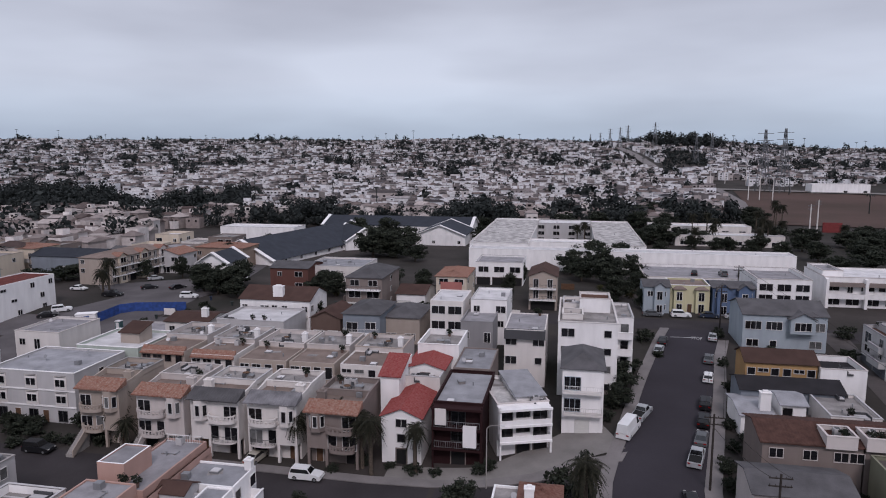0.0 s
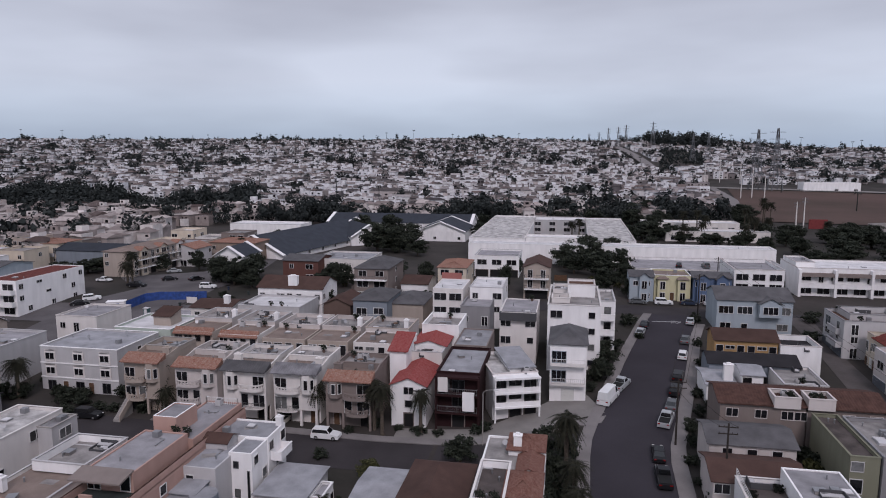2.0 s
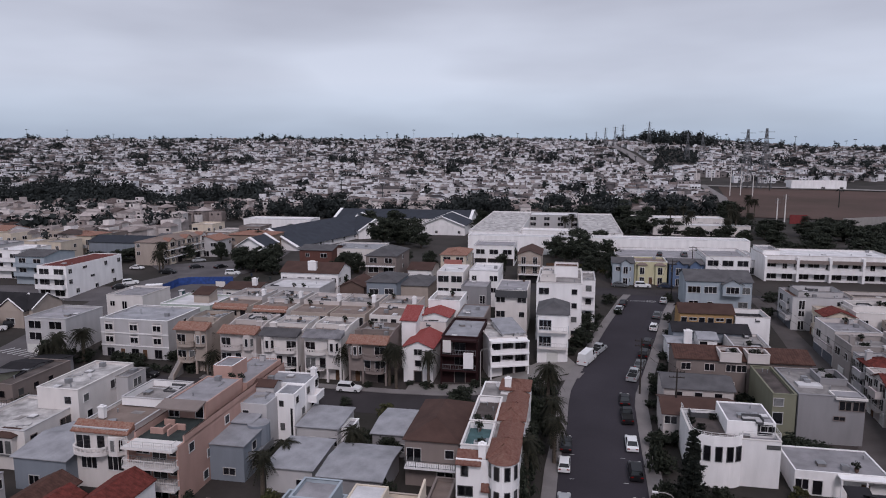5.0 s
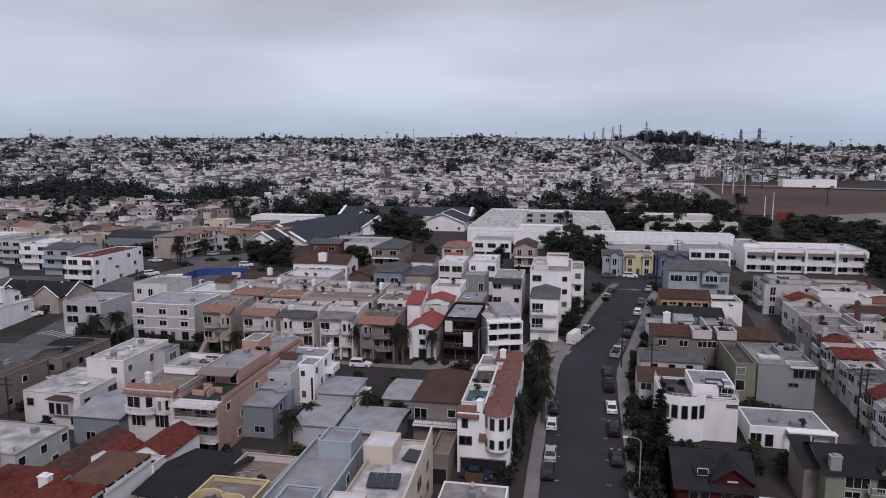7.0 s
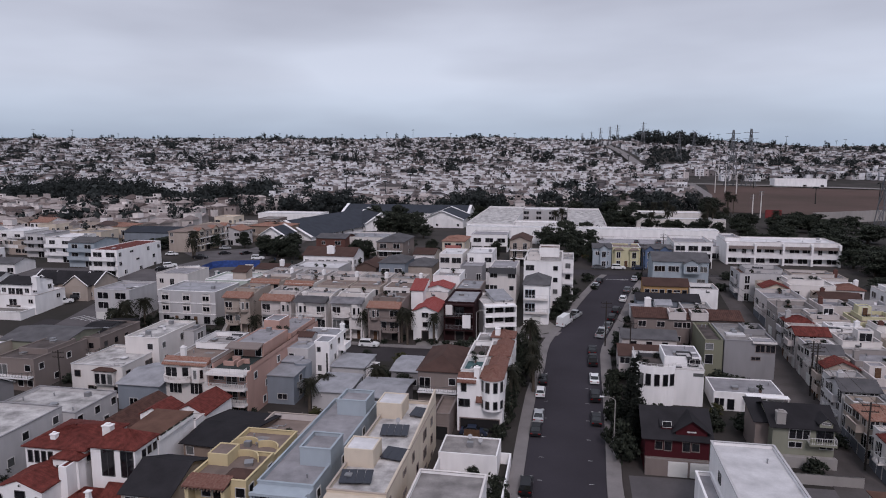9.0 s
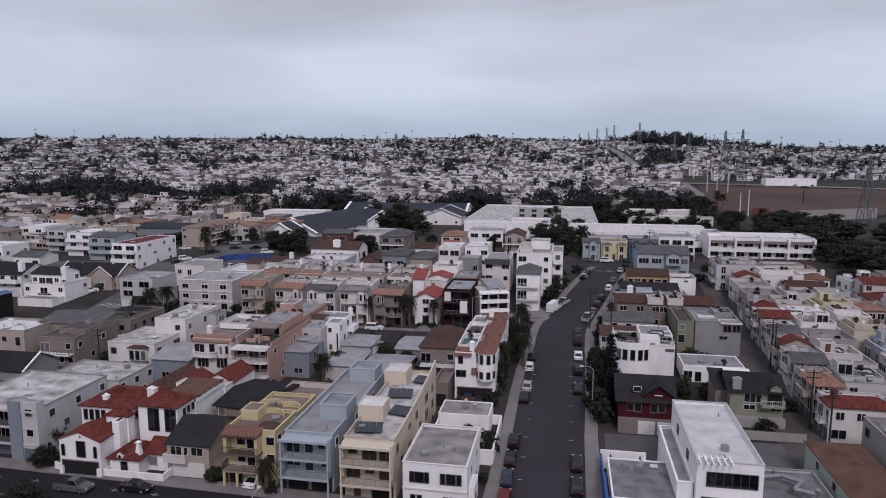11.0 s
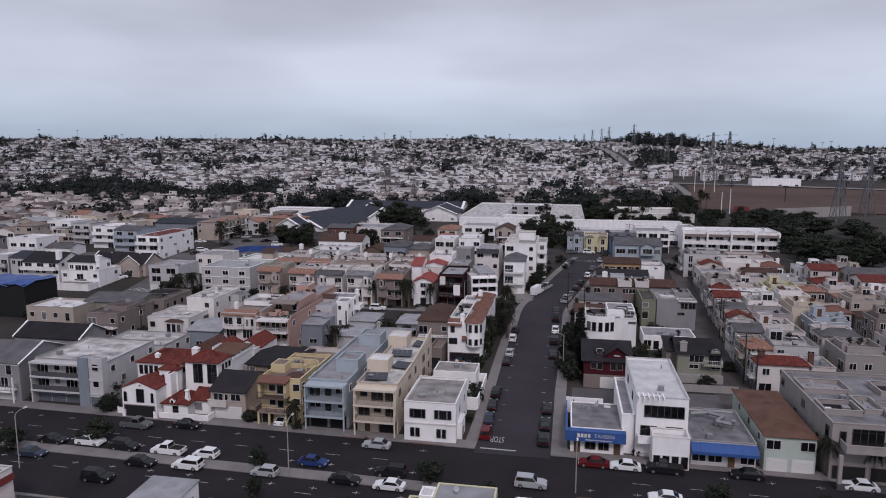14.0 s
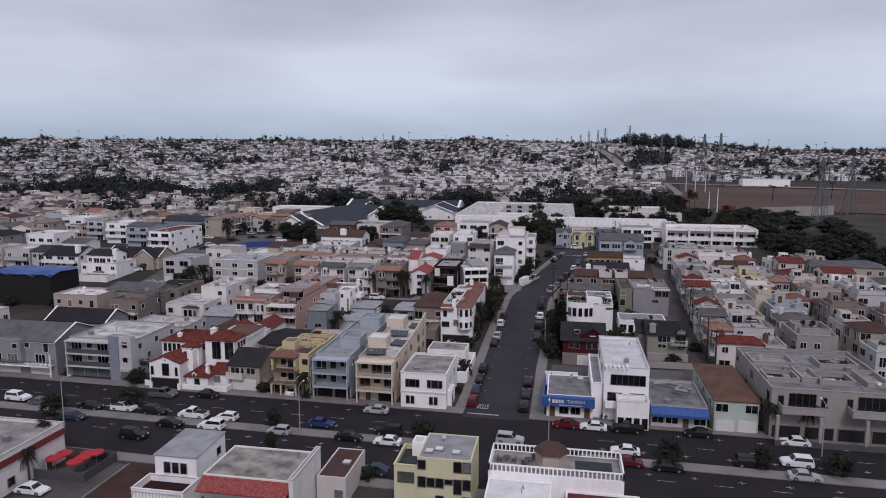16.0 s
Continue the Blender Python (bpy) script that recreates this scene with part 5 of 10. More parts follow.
volume(h, -2.2, 25.2, 3.9, 4.6, 8.4, 2.3, "cream", "flat", "whiteroof", foot=0.0, vents=0, parapet=0.12)
panel(h, -0.9, 4.4, 8.4 + 0.1, 4.0, 2.6, 8)
panel(h, 1.7, 11.4, 8.4 + 0.1, 3.2, 2.6, -10)
panel(h, 0.2, 18.6, 8.4 + 0.1, 4.0, 2.8, 6)
panel(h, 1.9, 26.0, 8.4 + 0.1, 2.6, 2.4, -12)
b = Build()
k = [(2.4, 0.0), (31.8, 0.0), (31.8, 2.1), (26.0, 1.2), (14.0, 0.25), (2.4, 0.1)]
b.face([(0.13, y, z) for y, z in k])
b.face([(-0.13, y, z) for y, z in k][::-1])
for p, q in zip(k, k[1:] + k[:1]):
    b.face([(-0.13, p[0], p[1]), (0.13, p[0], p[1]), (0.13, q[0], q[1]), (-0.13, q[0], q[1])])
part("parapet", b.mesh("parapet", ["cream"]), h, "tall cream parapet wall", at=(3.53, 0, 8.99))
h = house(-4.2, 5.0, 8.8, 13, 6.6, "white", "flat", "dirtyroof", "-./-.", floors=2, side='.w.w./.w.w.', label='white two-storey corner building with grey flat roof', name='corner_building', category='building', parapet=0.4)
for u, w, z, t in ((-3.1, 0.6, 4.3, 1.4), (-2.1, 1.2, 4.3, 1.4), (-1.1, 0.6, 4.3, 1.4), (1.1, 0.6, 4.3, 1.4), (2.2, 1.2, 4.3, 1.4), (3.3, 0.6, 4.3, 1.4), (-3.0, 0.6, 1.0, 1.4), (-2.1, 0.6, 1.0, 1.4), (1.5, 0.6, 1.0, 1.4), (2.4, 0.6, 1.0, 1.4)):
    window(h, u, 0, z, w, t, 0.0, "darkframe")
volume(h, 4.75, 2.0, 0.7, 4.0, 0, 3.0, "white", "flat", "whiteroof", "", vents=0, parapet=0.1, side="d.")
h = house(-3.8, 28.0, 8.6, 6.2, 3.7, "white", "flat", "dirtyroof", "...", parapet=0.15, label="low white garage with stained flat roof and walled yard", vents=1, name="garage", category="garage")
for x0, x1, y0, y1, top in ((5.7, 5.95, -8.8, 5.4, 2.0), (0.62, 5.7, -8.8, -8.55, 2.0), (4.32, 5.7, 5.15, 5.4, 2.0), (-4.3, -4.05, -9.8, -0.05, 3.0)):
    b = Build()
    b.box(x0, x1, y0, y1, -0.8, top)
    part("yard_wall", b.mesh("yard_wall", ["white"]), h, "white yard wall")
b = Build()
b.box(-4.0, 5.65, -8.5, -0.1, -0.3, 0.12)
part("yard_floor", b.mesh("yard_floor", ["driveway"]), h, "pale concrete yard")

# between the cross street and the middle street
h = house(-4.0, 43.0, 7.6, 29, 8.9, "white", "flat", "dirtyroof", "G/./.", floors=3, parapet=0.25, side='.w..w..w/w..w..w./w.w..w..w', label='white Spanish villa with clay roofs, half-round bay and teal roof deck')
window(h, -2.6, 0, 4.4, 1.8, 1.2, 0.0, "darkframe")
window(h, -2.7, 0, 7.0, 0.8, 1.4, 0.0, "darkframe")
eyebrow(h, -2.2, -0.1, 8.9, 3.2, 1.6, "villaclay")
turret(h, 2.1, 0.1, 4.2, 1.7, 5.4, "white", "villaclay")
eyebrow(h, 0.2, -0.1, 5.6, 1.6, 0.3, "villaclay")
volume(h, 2.0, 0.1, 3.5, 5.4, 8.9, 0.7, "white", "hip", "villaclay", "", foot=0.0, rise=1.0, over=0.3)
volume(h, 2.2, 5.8, 3.0, 6.4, 8.9, 0.2, "white", "gy", "villaclay", "", foot=0.0, rise=0.8, over=0.2)
volume(h, 1.8, 12.4, 3.9, 6.0, 8.9, 0.6, "white", "hip", "villaclay", "", foot=0.0, rise=1.0, over=0.3)
volume(h, 2.2, 18.6, 3.0, 5.2, 8.9, 0.2, "white", "gy", "villaclay", "", foot=0.0, rise=0.8, over=0.2)
volume(h, 1.5, 23.9, 4.4, 4.8, 8.9, 0.8, "white", "hip", "villaclay", "", foot=0.0, rise=0.9, over=0.3)
volume(h, -1.8, 2.6, 3.6, 7.4, 8.9, 0.15, "white", "flat", "teal", foot=0.0, parapet=0.8, vents=1)
volume(h, -1.8, 10.4, 3.6, 9.6, 8.9, 0.15, "white", "flat", "umberroof", foot=0.0, parapet=0.9, vents=2)
chimney(h, -0.6, 0.9, 8.9, 0.9, 0.8, 1.9)
chimney(h, 0.4, 24.6, 8.9, 1.0, 0.8, 2.4)
house(-12.8, 52.3, 7.6, 15, 6.8, "taupe", "hip", "brownshingle", ".W/=D.w", rise=1.8, deep=1.6, side='.w./.w.', label='taupe house with brown hip roof and balcony')
house(-9.8, 39.3, 2.6, 8, 4.0, "taupe", "flat", "tanroof", "G", vents=0, name='garage', category='garage', label='small taupe garage with flat roof')
house(-31.8, 47.1, 6.7, 9, 3.6, "lightgrey", "shed", "palegreyroof", ".w", rise=0.4, name='garage', category='garage', label='low light grey garage under a pale sloping roof')
house(-22.7, 46.1, 8.4, 10, 3.6, "grey", "gx", "palegreyroof", ".w", rise=0.5, over=0.5, name='garage', category='garage', label='low grey garage with shallow pale grey roof')
h = house(-32.9, 60.6, 6.7, 8.2, 3.7, "lightgrey", "shed", "palegreyroof", ".w.W", rise=0.25, over=0.3, label='light grey cottage with pale nearly flat roof', side=".d.w")
volume(h, 4.2, 1.6, 1.6, 4.2, 0, 2.9, "white", "flat", "membrane", "", side="..w", parapet=0.3, vents=0)
house(-20.9, 60.5, 5.9, 10, 3.6, "grey", "gx", "palegreyroof", ".w", rise=0.5, name='garage', category='garage', label='low grey shed with pale grey roof')
h = house(-42.7, 58.4, 5.0, 7.6, 7.7, "lightgrey", "flat", "palegreyroof", "../w./.", floors=3, parapet=0.12, vents=1, label='off-white stepped house with tower front and flat roofs')
window(h, -1.0, 0, 5.9, 1.0, 0.8)
volume(h, 3.8, 3.9, 3.2, 4.6, 0, 8.1, "white", "flat", "palegreyroof", "", floors=3, side=".T/.w/w.", parapet=0.15, vents=0)
window(h, 3.2, 3.9, 6.2, 0.6, 0.8, 0.0, "darkframe")
window(h, 3.3, 3.9, 2.2, 0.6, 1.0, 0.0, "darkframe")
window(h, 4.9, 3.9, 0.8, 0.2, 5.0, 0.0, "darkframe")
volume(h, 1.2, 8.5, 8.6, 5.6, 0, 8.2, "white", "flat", "palegreyroof", "", floors=3, side="w.w/.w./w.W", parapet=0.2, vents=2)
volume(h, -0.6, 5.4, 3.6, 3.0, 7.7, 0.9, "lightgrey", "gx", "brownshingle", "", foot=0.0, rise=0.7, over=0.2)
balcony(h, 5.45, 11.0, 5.2, 3.6, 1.6, True, "white", math.pi / 2)
chimney(h, 5.0, 13.4, 8.2, 0.9, 0.7, 1.2)
h = house(-43.6, 48.8, 8.6, 6.4, 5.4, "bluegrey", "shed", "palegreyroof", "./.", floors=2, rise=0.25, over=0.25, label='blue-grey house with pale stepped roofs and round corner', side='.w./.w.')
window(h, -2.5, 0, 3.1, 1.8, 1.6)
window(h, 2.0, 0, 1.0, 1.8, 1.0)
volume(h, -0.9, 6.42, 6.6, 4.0, 0, 6.0, "bluegrey", "shed", "palegreyroof", "", floors=2, rise=0.3, over=0.25)
b, pts = Build(), [(1.7 * math.cos(radians(a)), 1.7 * math.sin(radians(a))) for a in range(0, 360, 24)]
for p, q in zip(pts, pts[1:] + pts[:1]):
    b.face([(*p, -1.6), (*q, -1.6), (*q, 6.1), (*p, 6.1)])
b.face([(*p, 6.1) for p in pts], 1)
part("round_corner", b.mesh("round_corner", ["bluegrey", "palegreyroof"]), h, "rounded blue-grey stair tower", at=(3.3, 6.9, 0))
b = Build()
b.box(0, 1.4, -1.8, 3.6, -0.2, 0)
b.box(1.3, 1.4, -1.8, 3.6, 0, 0.95)
b.box(0, 1.3, -1.8, -1.7, 0, 0.95)
part("balcony", b.mesh("balcony", ["metal"]), h, "grey metal side balcony", at=(4.3, 3.2, 3.0))
h = house(-48.3, 41.1, 7.5, 34, 8.35, "peach", "flat", "deckgreen", "=.DW/=DDW/=WDW", loggia=1.6, side='.w..w..w../.w..w..w/w..w.w.w.w', parapet=0.06, trim="offwhite", vents=0, label='long peach three-storey house with white balconies and roof deck')
for u in (-3.63, 3.63):
    volume(h, u, 1.7, 0.24, 32.2, 8.3, 1.0, "peach", "flat", "peach", "", foot=0.0, vents=0, parapet=0.0)
volume(h, -0.6, 9.5, 6.1, 11.2, 8.35, 2.3, "peach", "flat", "membrane", "D.T", foot=0.0, parapet=0.15, vents=2)
volume(h, 0.4, 20.75, 5.5, 13.2, 8.35, 1.4, "peach", "flat", "membrane", foot=0.0, parapet=0.2)
volume(h, -1.6, 22, 3.4, 5, 9.75, 2.3, "peach", "flat", "membrane", foot=0.0, vents=0, trim="white", parapet=0.15)
for z in (2.9, 5.75, 8.4):
    balcony(h, 0, 0.05, z, 7.5, 1.3, False, "offwhite")
part("railing", shared(("rail", 5.0, 0.3, "deck"), lambda: railing_mesh(5.0, 0.3, 1.0, "frame")), h, "pale railing at the end of the roof", at=(0.4, 33.6, 9.8))
b = Build()
b.slope((-3.6, -2.3, -0.25), (3.0, -2.3, -0.25), (3.0, 0.3, 0.25), (-3.6, 0.3, 0.25), thick=0.2)
part("canopy", b.mesh("canopy", ["taupe"]), h, "brown canopy over the deck door", at=(-0.6, 9.5, 10.6))
for x0, x1, y0, y1 in ((-2.6, -0.6, 3.6, 3.85), (-0.85, -0.6, 3.85, 5.4), (0.2, 0.45, 3.2, 5.6), (0.45, 1.6, 5.35, 5.6), (-2.4, -0.8, 6.6, 6.85)):
    b = Build()
    b.box(x0, x1, y0, y1, 0, 0.85)
    part("planter", b.mesh("planter", ["peach"]), h, "peach planter wall", at=(0, 0, 8.36))
h = house(-57.9, 43.7, 8.3, 16, 8.4, "offwhite", "flat", "tanroof", "../DD/DTw", deep=1.6, side='w..w/w..w/w.w.', label='cream house with clay tile eave and white roof deck')
eyebrow(h, 0, 0, 8.6, 8.26 + 0.6)
volume(h, 0.5, 9, 8.26 - 1.0, 8, 8.6, 0.3, "white", "flat", "dirtyroof", foot=0.0, parapet=1.0)
chimney(h, -4.13 + 1.5, 4, 8.6)
bay(h, 4.13 - 1.7, 0, 5.3, 2.6, 0.9, 2.7, "offwhite")
round_balcony(h, -1.4, 0, 5.5, 5.4, 1.5, "offwhite", False)
house(-66.1, 41.5, 8.3, 12, 4.8, "bluegrey", "gx", "palegreyroof", ".W.w", rise=1.0, label='low blue-grey house with pale gabled roof')
h = house(-78.0, 46.1, 11.0, 13, 5.8, "offwhite", "flat", "smudgedroof", ".w.w/w.w.", side='.w.w/w.W.', label='off-white modern house with bay window')
volume(h, 2.0, -0.8, 4.0, 3, 2.7, 2.8, "offwhite", "hip", "brownshingle", "TTT", foot=0.0, rise=0.6)
h = house(-74.6, 55.4, 7.5, 14, 8.8, "offwhite", "flat", "smudgedroof", "../w./.w", side='w.w/T.w/w.W.', label='white modern house with flat roof and vents', vents=5)
volume(h, 3.74 + 1.2, 9, 2.4, 5, 0, 8.0, "lightgrey", "flat", "membrane", "", side="W/W/W")
house(-98.3, 30.1, 16.7, 9, 5.2, "grey", "gx", "darkshingle", ".w.w.", rise=2.4, label='grey house with steep dark roof and white bargeboards', rake=0.35)
h = house(-112.4, 47.9, 13.6, 10, 6.4, "beige", "flat", "whiteroof", "../wTwT", label='beige two-storey house with parapet and roof vents', vents=4)
chimney(h, 0, 4, 6.4)
h = house(-96.1, 46.2, 8.6, 15, 6.2, "taupe", "flat", "umberroof", "w.ww/=D.w", deep=1.5, parapet=0.3, vents=3, side='.w.w/w.w.', label='taupe two-storey house with dark flat roof and balcony')
volume(h, 0.8, 4, 8.63 - 2, 8, 6.2, 1.0, "taupe", "flat", "umberroof", foot=0.0, vents=1, parapet=0.2)
house(-93.5, 61.8, 8.7, 14, 6.2, "taupe", "flat", "umberroof", ".w/=Dw", deep=1.3, parapet=0.3, vents=3, side='.w.w/www.', label='taupe house with dark flat roof and corner balcony')
house(-100.9, 56.0, 15.3, 12, 6.6, "greygreen", "gx", "greyshingle", "w.w/..w", rise=1.3, label='grey-green house with shallow grey roof', side='.w/w.')

# houses on the far side of the middle street
h = house(-87.9, 93.8, 16.4, 13, 8.4, "lightgrey", "flat", "palegreyroof", "./-./-.", floors=3, parapet=0.35, trim='white', side='..w../..w../..w..', label='grey three-storey apartment block with white window trim', name='apartment_building', category='apartment building')
for u in (-6.0, 0.0, 5.6):
    for z, t in ((3.0, 2.3), (5.8, 2.3)):
        volume(h, u, -0.16, 2.3, 0.15, z, t, "offwhite", "flat", "membrane", "", foot=0.0, vents=0, parapet=0.05)
        window(h, u, -0.16, z + 0.55, 1.8, 1.2)
    window(h, u, 0, 0.3, 1.6, 1.8, 0.0, "darkframe")
for u in (-3.0, 2.4):
    part("door", shared(("door",), lambda: door_mesh(1.0, 2.1)), h, at=(u, 0, 0))
row_house(-70.4, 87.6, 6.8, 9.5, "beige", "clay", False, True, False, "beige row house with clay tile eave and outside stair")
row_house(-60.1, 87.6, 7.8, 9.2, "greige", "clay", False, True, False, "pale greige row house with clay eave and bowed balconies")
row_house(-51.2, 87.6, 7.7, 9.1, "offwhite", "greyshingle", True, False, True, "off-white row house with grey mansard eave and planted balcony")
row_house(-42.1, 87.6, 7.6, 9.2, "offwhite", "worngrey", False, False, True, "off-white row house with grey eave over an open garage")
row_house(-32.9, 87.6, 7.7, 8.5, "taupe", "clay", True, False, False, "taupe row house with clay eave and dark garage bay")
h = house(-23.4, 90.4, 5.9, 11, 7.1, "white", "gy", "brighttile", ".G./.w./.W.", rise=1.3, label='white house with weathered red tile gable and garage')
volume(h, -2.97 - 0.6, 7, 3.0, 6, 0, 10.6, "white", "shed", "brighttile", rise=1.8)
volume(h, 0.6, 11, 5.95, 9, 0, 8.6, "offwhite", "flat", "tanroof", parapet=1.0, vents=3)
h = house(-15.2, 89.8, 7.2, 16, 9.0, "darkbrown", "flat", "palegreyroof", ".G./=.B./=WD.", loggia=1.5, style='darkframe', label='dark brown modern house with pale panels and flat roof')
volume(h, 3.60 - 1.7, -0.4, 1.9, 0.6, 3.6, 2.6, "white", "flat", "membrane", foot=0.0, vents=0)
volume(h, -3.60 + 1.3, -0.2, 1.6, 0.5, 6.6, 2.0, "offwhite", "flat", "membrane", foot=0.0, vents=0)
h = house(-5.6, 93.5, 7.8, 14, 7.3, "white", "flat", "smudgedroof", ".GG/~DWD/~DBD", rot=19.9, loggia=1.7, style="darkframe", label='white modern house with stepped balconies and garages')
volume(h, 1.6, 3.4, 4.2, 10, 7.3, 0.7, "white", "shed", "palegreyroof", foot=0.0, rise=0.6)
house(2.4, 101.1, 6.2, 11, 10.3, "white", "hip", "greyshingle", ".g./=D./=D.", rise=1.6, deep=1.1, style='lightblue', side='.w/.w/.w', label='white tower house with grey hip roof and balconies')
h = house(3.3, 115.7, 10.1, 20, 12.6, "white", "flat", "dirtyroof", "w.w/w.w/W.w/W.w", side='w.w/w.w/w.w/w.w', label='white four-storey apartment block with stained flat roof', name='apartment_building', category='apartment building', parapet=0.3)
volume(h, 1.4, 9, 5.5, 6, 12.6, 2.2, "white", "flat", "rustroof", foot=0.0, vents=0)
volume(h, 6.6, 6, 3.0, 12, 0, 12.2, "white", "flat", "dirtyroof", "w/T/T/T", side="Tw/Tw/Tw/ww", floors=4, style="darkframe")
for k in (1, 2, 3):
    balcony(h, 6.6, 6.0, 3.05 * k, 2.8, 1.2, True, "white")
volume(h, -2.6, 3.0, 3.6, 4.4, 12.6, 0.2, "offwhite", "flat", "umberroof", "", foot=0.0, vents=1, parapet=0.8)
volume(h, -2.4, 12.0, 4.0, 6.0, 12.6, 0.2, "offwhite", "flat", "umberroof", "", foot=0.0, vents=2, parapet=0.8)
h = house(-7.7, 119.1, 7.4, 13, 10.6, "offwhite", "flat", "membrane", "../W.w/W.W", label='off-white modern house with dark canopy and flat roof', parapet=0.2)
volume(h, 0, -0.8, 7.39, 1.2, 9.2, 1.2, "darkgrey", "flat", "darkshingle", foot=0.0, vents=0)
house(-15.4, 105.9, 6.2, 12, 8.6, "taupe", "flat", "palegreyroof", "../../.W.", parapet=0.2, label='taupe house with pale flat roof and dark shaded terrace', style='darkframe')
h = house(-23.0, 104.9, 6.3, 13, 8.8, "white", "gy", "brighttile", ".../.../.W.", rise=1.0, label='white house with small red gable and roof deck')
volume(h, 0.8, 7, 6.28 + 1, 10, 0, 10.0, "white", "flat", "dirtyroof", parapet=1.0, vents=4)
chimney(h, -3.14, 1.5, 8.8)
h = house(-33.4, 105.4, 8.9, 8, 8.4, "offwhite", "flat", "tanroof", "../../sswT", label='beige row house with tan roof, clerestory and roof deck', parapet=0.15, group='row of houses with roof decks')
volume(h, 0, 8, 8.91, 9, 0, 8.6, "greige", "flat", "dirtyroof", parapet=0.75, vents=5)
chimney(h, 4.45 - 1.4, 12, 8.6, 0.9, 0.8, 1.5)
h = house(-42.9, 105.2, 8.1, 8, 8.4, "beige", "flat", "tanroof", "../../sswT", label='beige row house with tan roof, clerestory and roof deck', parapet=0.15, group='row of houses with roof decks')
volume(h, 0, 8, 8.15, 9, 0, 8.6, "greige", "flat", "dirtyroof", parapet=0.75, vents=5)
chimney(h, 4.07 - 1.4, 12, 8.6, 0.9, 0.8, 1.5)
h = house(-51.9, 105.1, 8.8, 8, 8.4, "beige", "flat", "tanroof", "../../sswT", label='beige row house with tan roof, clerestory and roof deck', parapet=0.15, group='row of houses with roof decks')
volume(h, 0, 8, 8.80, 9, 0, 8.6, "greige", "flat", "dirtyroof", parapet=0.75, vents=5)
chimney(h, 4.40 - 1.4, 12, 8.6, 0.9, 0.8, 1.5)
h = house(-61.8, 106.0, 8.3, 8, 8.4, "offwhite", "flat", "tanroof", "../../sswT", label='beige row house with tan roof, clerestory and roof deck', parapet=0.15, group='row of houses with roof decks')
volume(h, 0, 8, 8.27, 9, 0, 8.6, "greige", "flat", "dirtyroof", parapet=0.75, vents=5)
chimney(h, 4.13 - 1.4, 12, 8.6, 0.9, 0.8, 1.5)
eyebrow(h, 0, 0, 8.3, 8.27, 0.9)
h = house(-72.0, 106.7, 8.6, 8, 8.4, "beige", "flat", "tanroof", "../../sswT", label='beige row house with tan roof, clerestory and roof deck', parapet=0.15, group='row of houses with roof decks')
volume(h, 0, 8, 8.57, 9, 0, 8.6, "greige", "flat", "dirtyroof", parapet=0.75, vents=5)
chimney(h, 4.29 - 1.4, 12, 8.6, 0.9, 0.8, 1.5)
eyebrow(h, 0, 0, 8.3, 8.57, 0.9)
h = house(-84.1, 107.8, 12.8, 12, 7.8, "mint", "flat", "whiteroof", "..../sW.sW", style='frame', trim='white', label='pale green-grey house with white cornices and flat roof')
volume(h, 2.0, 4, 4, 4, 7.8, 2.0, "beige", "shed", "brownshingle", foot=0.0, rise=1.2)

# second and third rows behind
SIMPLE[0] = True
house(-66.2, 129.1, 15.2, 12, 6.6, "lightgrey", "flat", "whiteroof", "..../w.T.w", label='light grey house with flat roof and terrace')
h = house(-80.6, 128.3, 9.8, 10, 6.2, "offwhite", "gx", "brownshingle", "../w..", rise=1.0)
chimney(h, 4.91 - 2, 3, 6.0, 1.3, 1.0, 2.6)
house(-90.8, 126.9, 11.5, 9, 3.6, "lightgrey", "flat", "membrane", "..w")
h = house(-66.7, 142.4, 17.1, 11, 7.0, "white", "gx", "brownshingle", ".W.W./=w.DTT.w", rise=2.2, deep=1.6, side='.w.w/w.w.', label='white house with brown shingle roof and chimney')
chimney(h, 0.5, 1.5, 7.5, 2.4, 1.2, 2.4)
house(-52.6, 137.6, 6.8, 11, 5.0, "brown", "gy", "brownshingle", "WW", rise=1.6, label='brown craftsman bungalow with front gable')
house(-43.0, 133.3, 8.1, 13, 7.9, "bluegrey", "hip", "greyshingle", ".w/=DW", rise=1.4, label='blue-grey house with grey hip roof and balcony', side='.w/.w')
house(-35.7, 138.1, 8.4, 13, 5.8, "beige", "hip", "greyshingle", "WW", rise=1.4, label='beige bungalow with grey hip roof')
house(-25.5, 137.8, 7.1, 12, 9.8, "offwhite", "flat", "whiteroof", "../BB/BB", style='darkframe', parapet=0.2, side='.w/.w/.w', label='modern house with black glazed front and white roof')
house(-16.8, 140.1, 7.7, 13, 9.4, "white", "flat", "whiteroof", "../w.w/w.W", label='white modern house with white flat roof', side='.w/.w/.w')
house(-18.1, 130.8, 6.5, 10, 8.0, "grey", "flat", "membrane", "../w.T", label='grey house with terrace and flat roof')
house(-50.5, 159.1, 9.4, 17, 8.6, "taupe", "hip", "greyshingle", "gg/BB/=WW", rise=1.8, label='taupe three-storey house with dark hip roof', side='.w./.w./.w.')
h = house(-29.3, 164.7, 7.8, 14, 8.6, "cream", "hip", "clay", "../sss/WW", rise=1.0, label='cream Spanish house with clay roof and pink band', side='w.w/w.w/w.w')
volume(h, 0, -0.15, 7.80 * 0.7, 0.3, 5.2, 1.6, "pink", "flat", "clay", foot=0.0, vents=0)
house(-6.6, 169.0, 7.0, 14, 8.6, "beige", "gy", "brownshingle", "G/=TT/=TT", rise=1.5, label='beige house with balconies and brown gable')
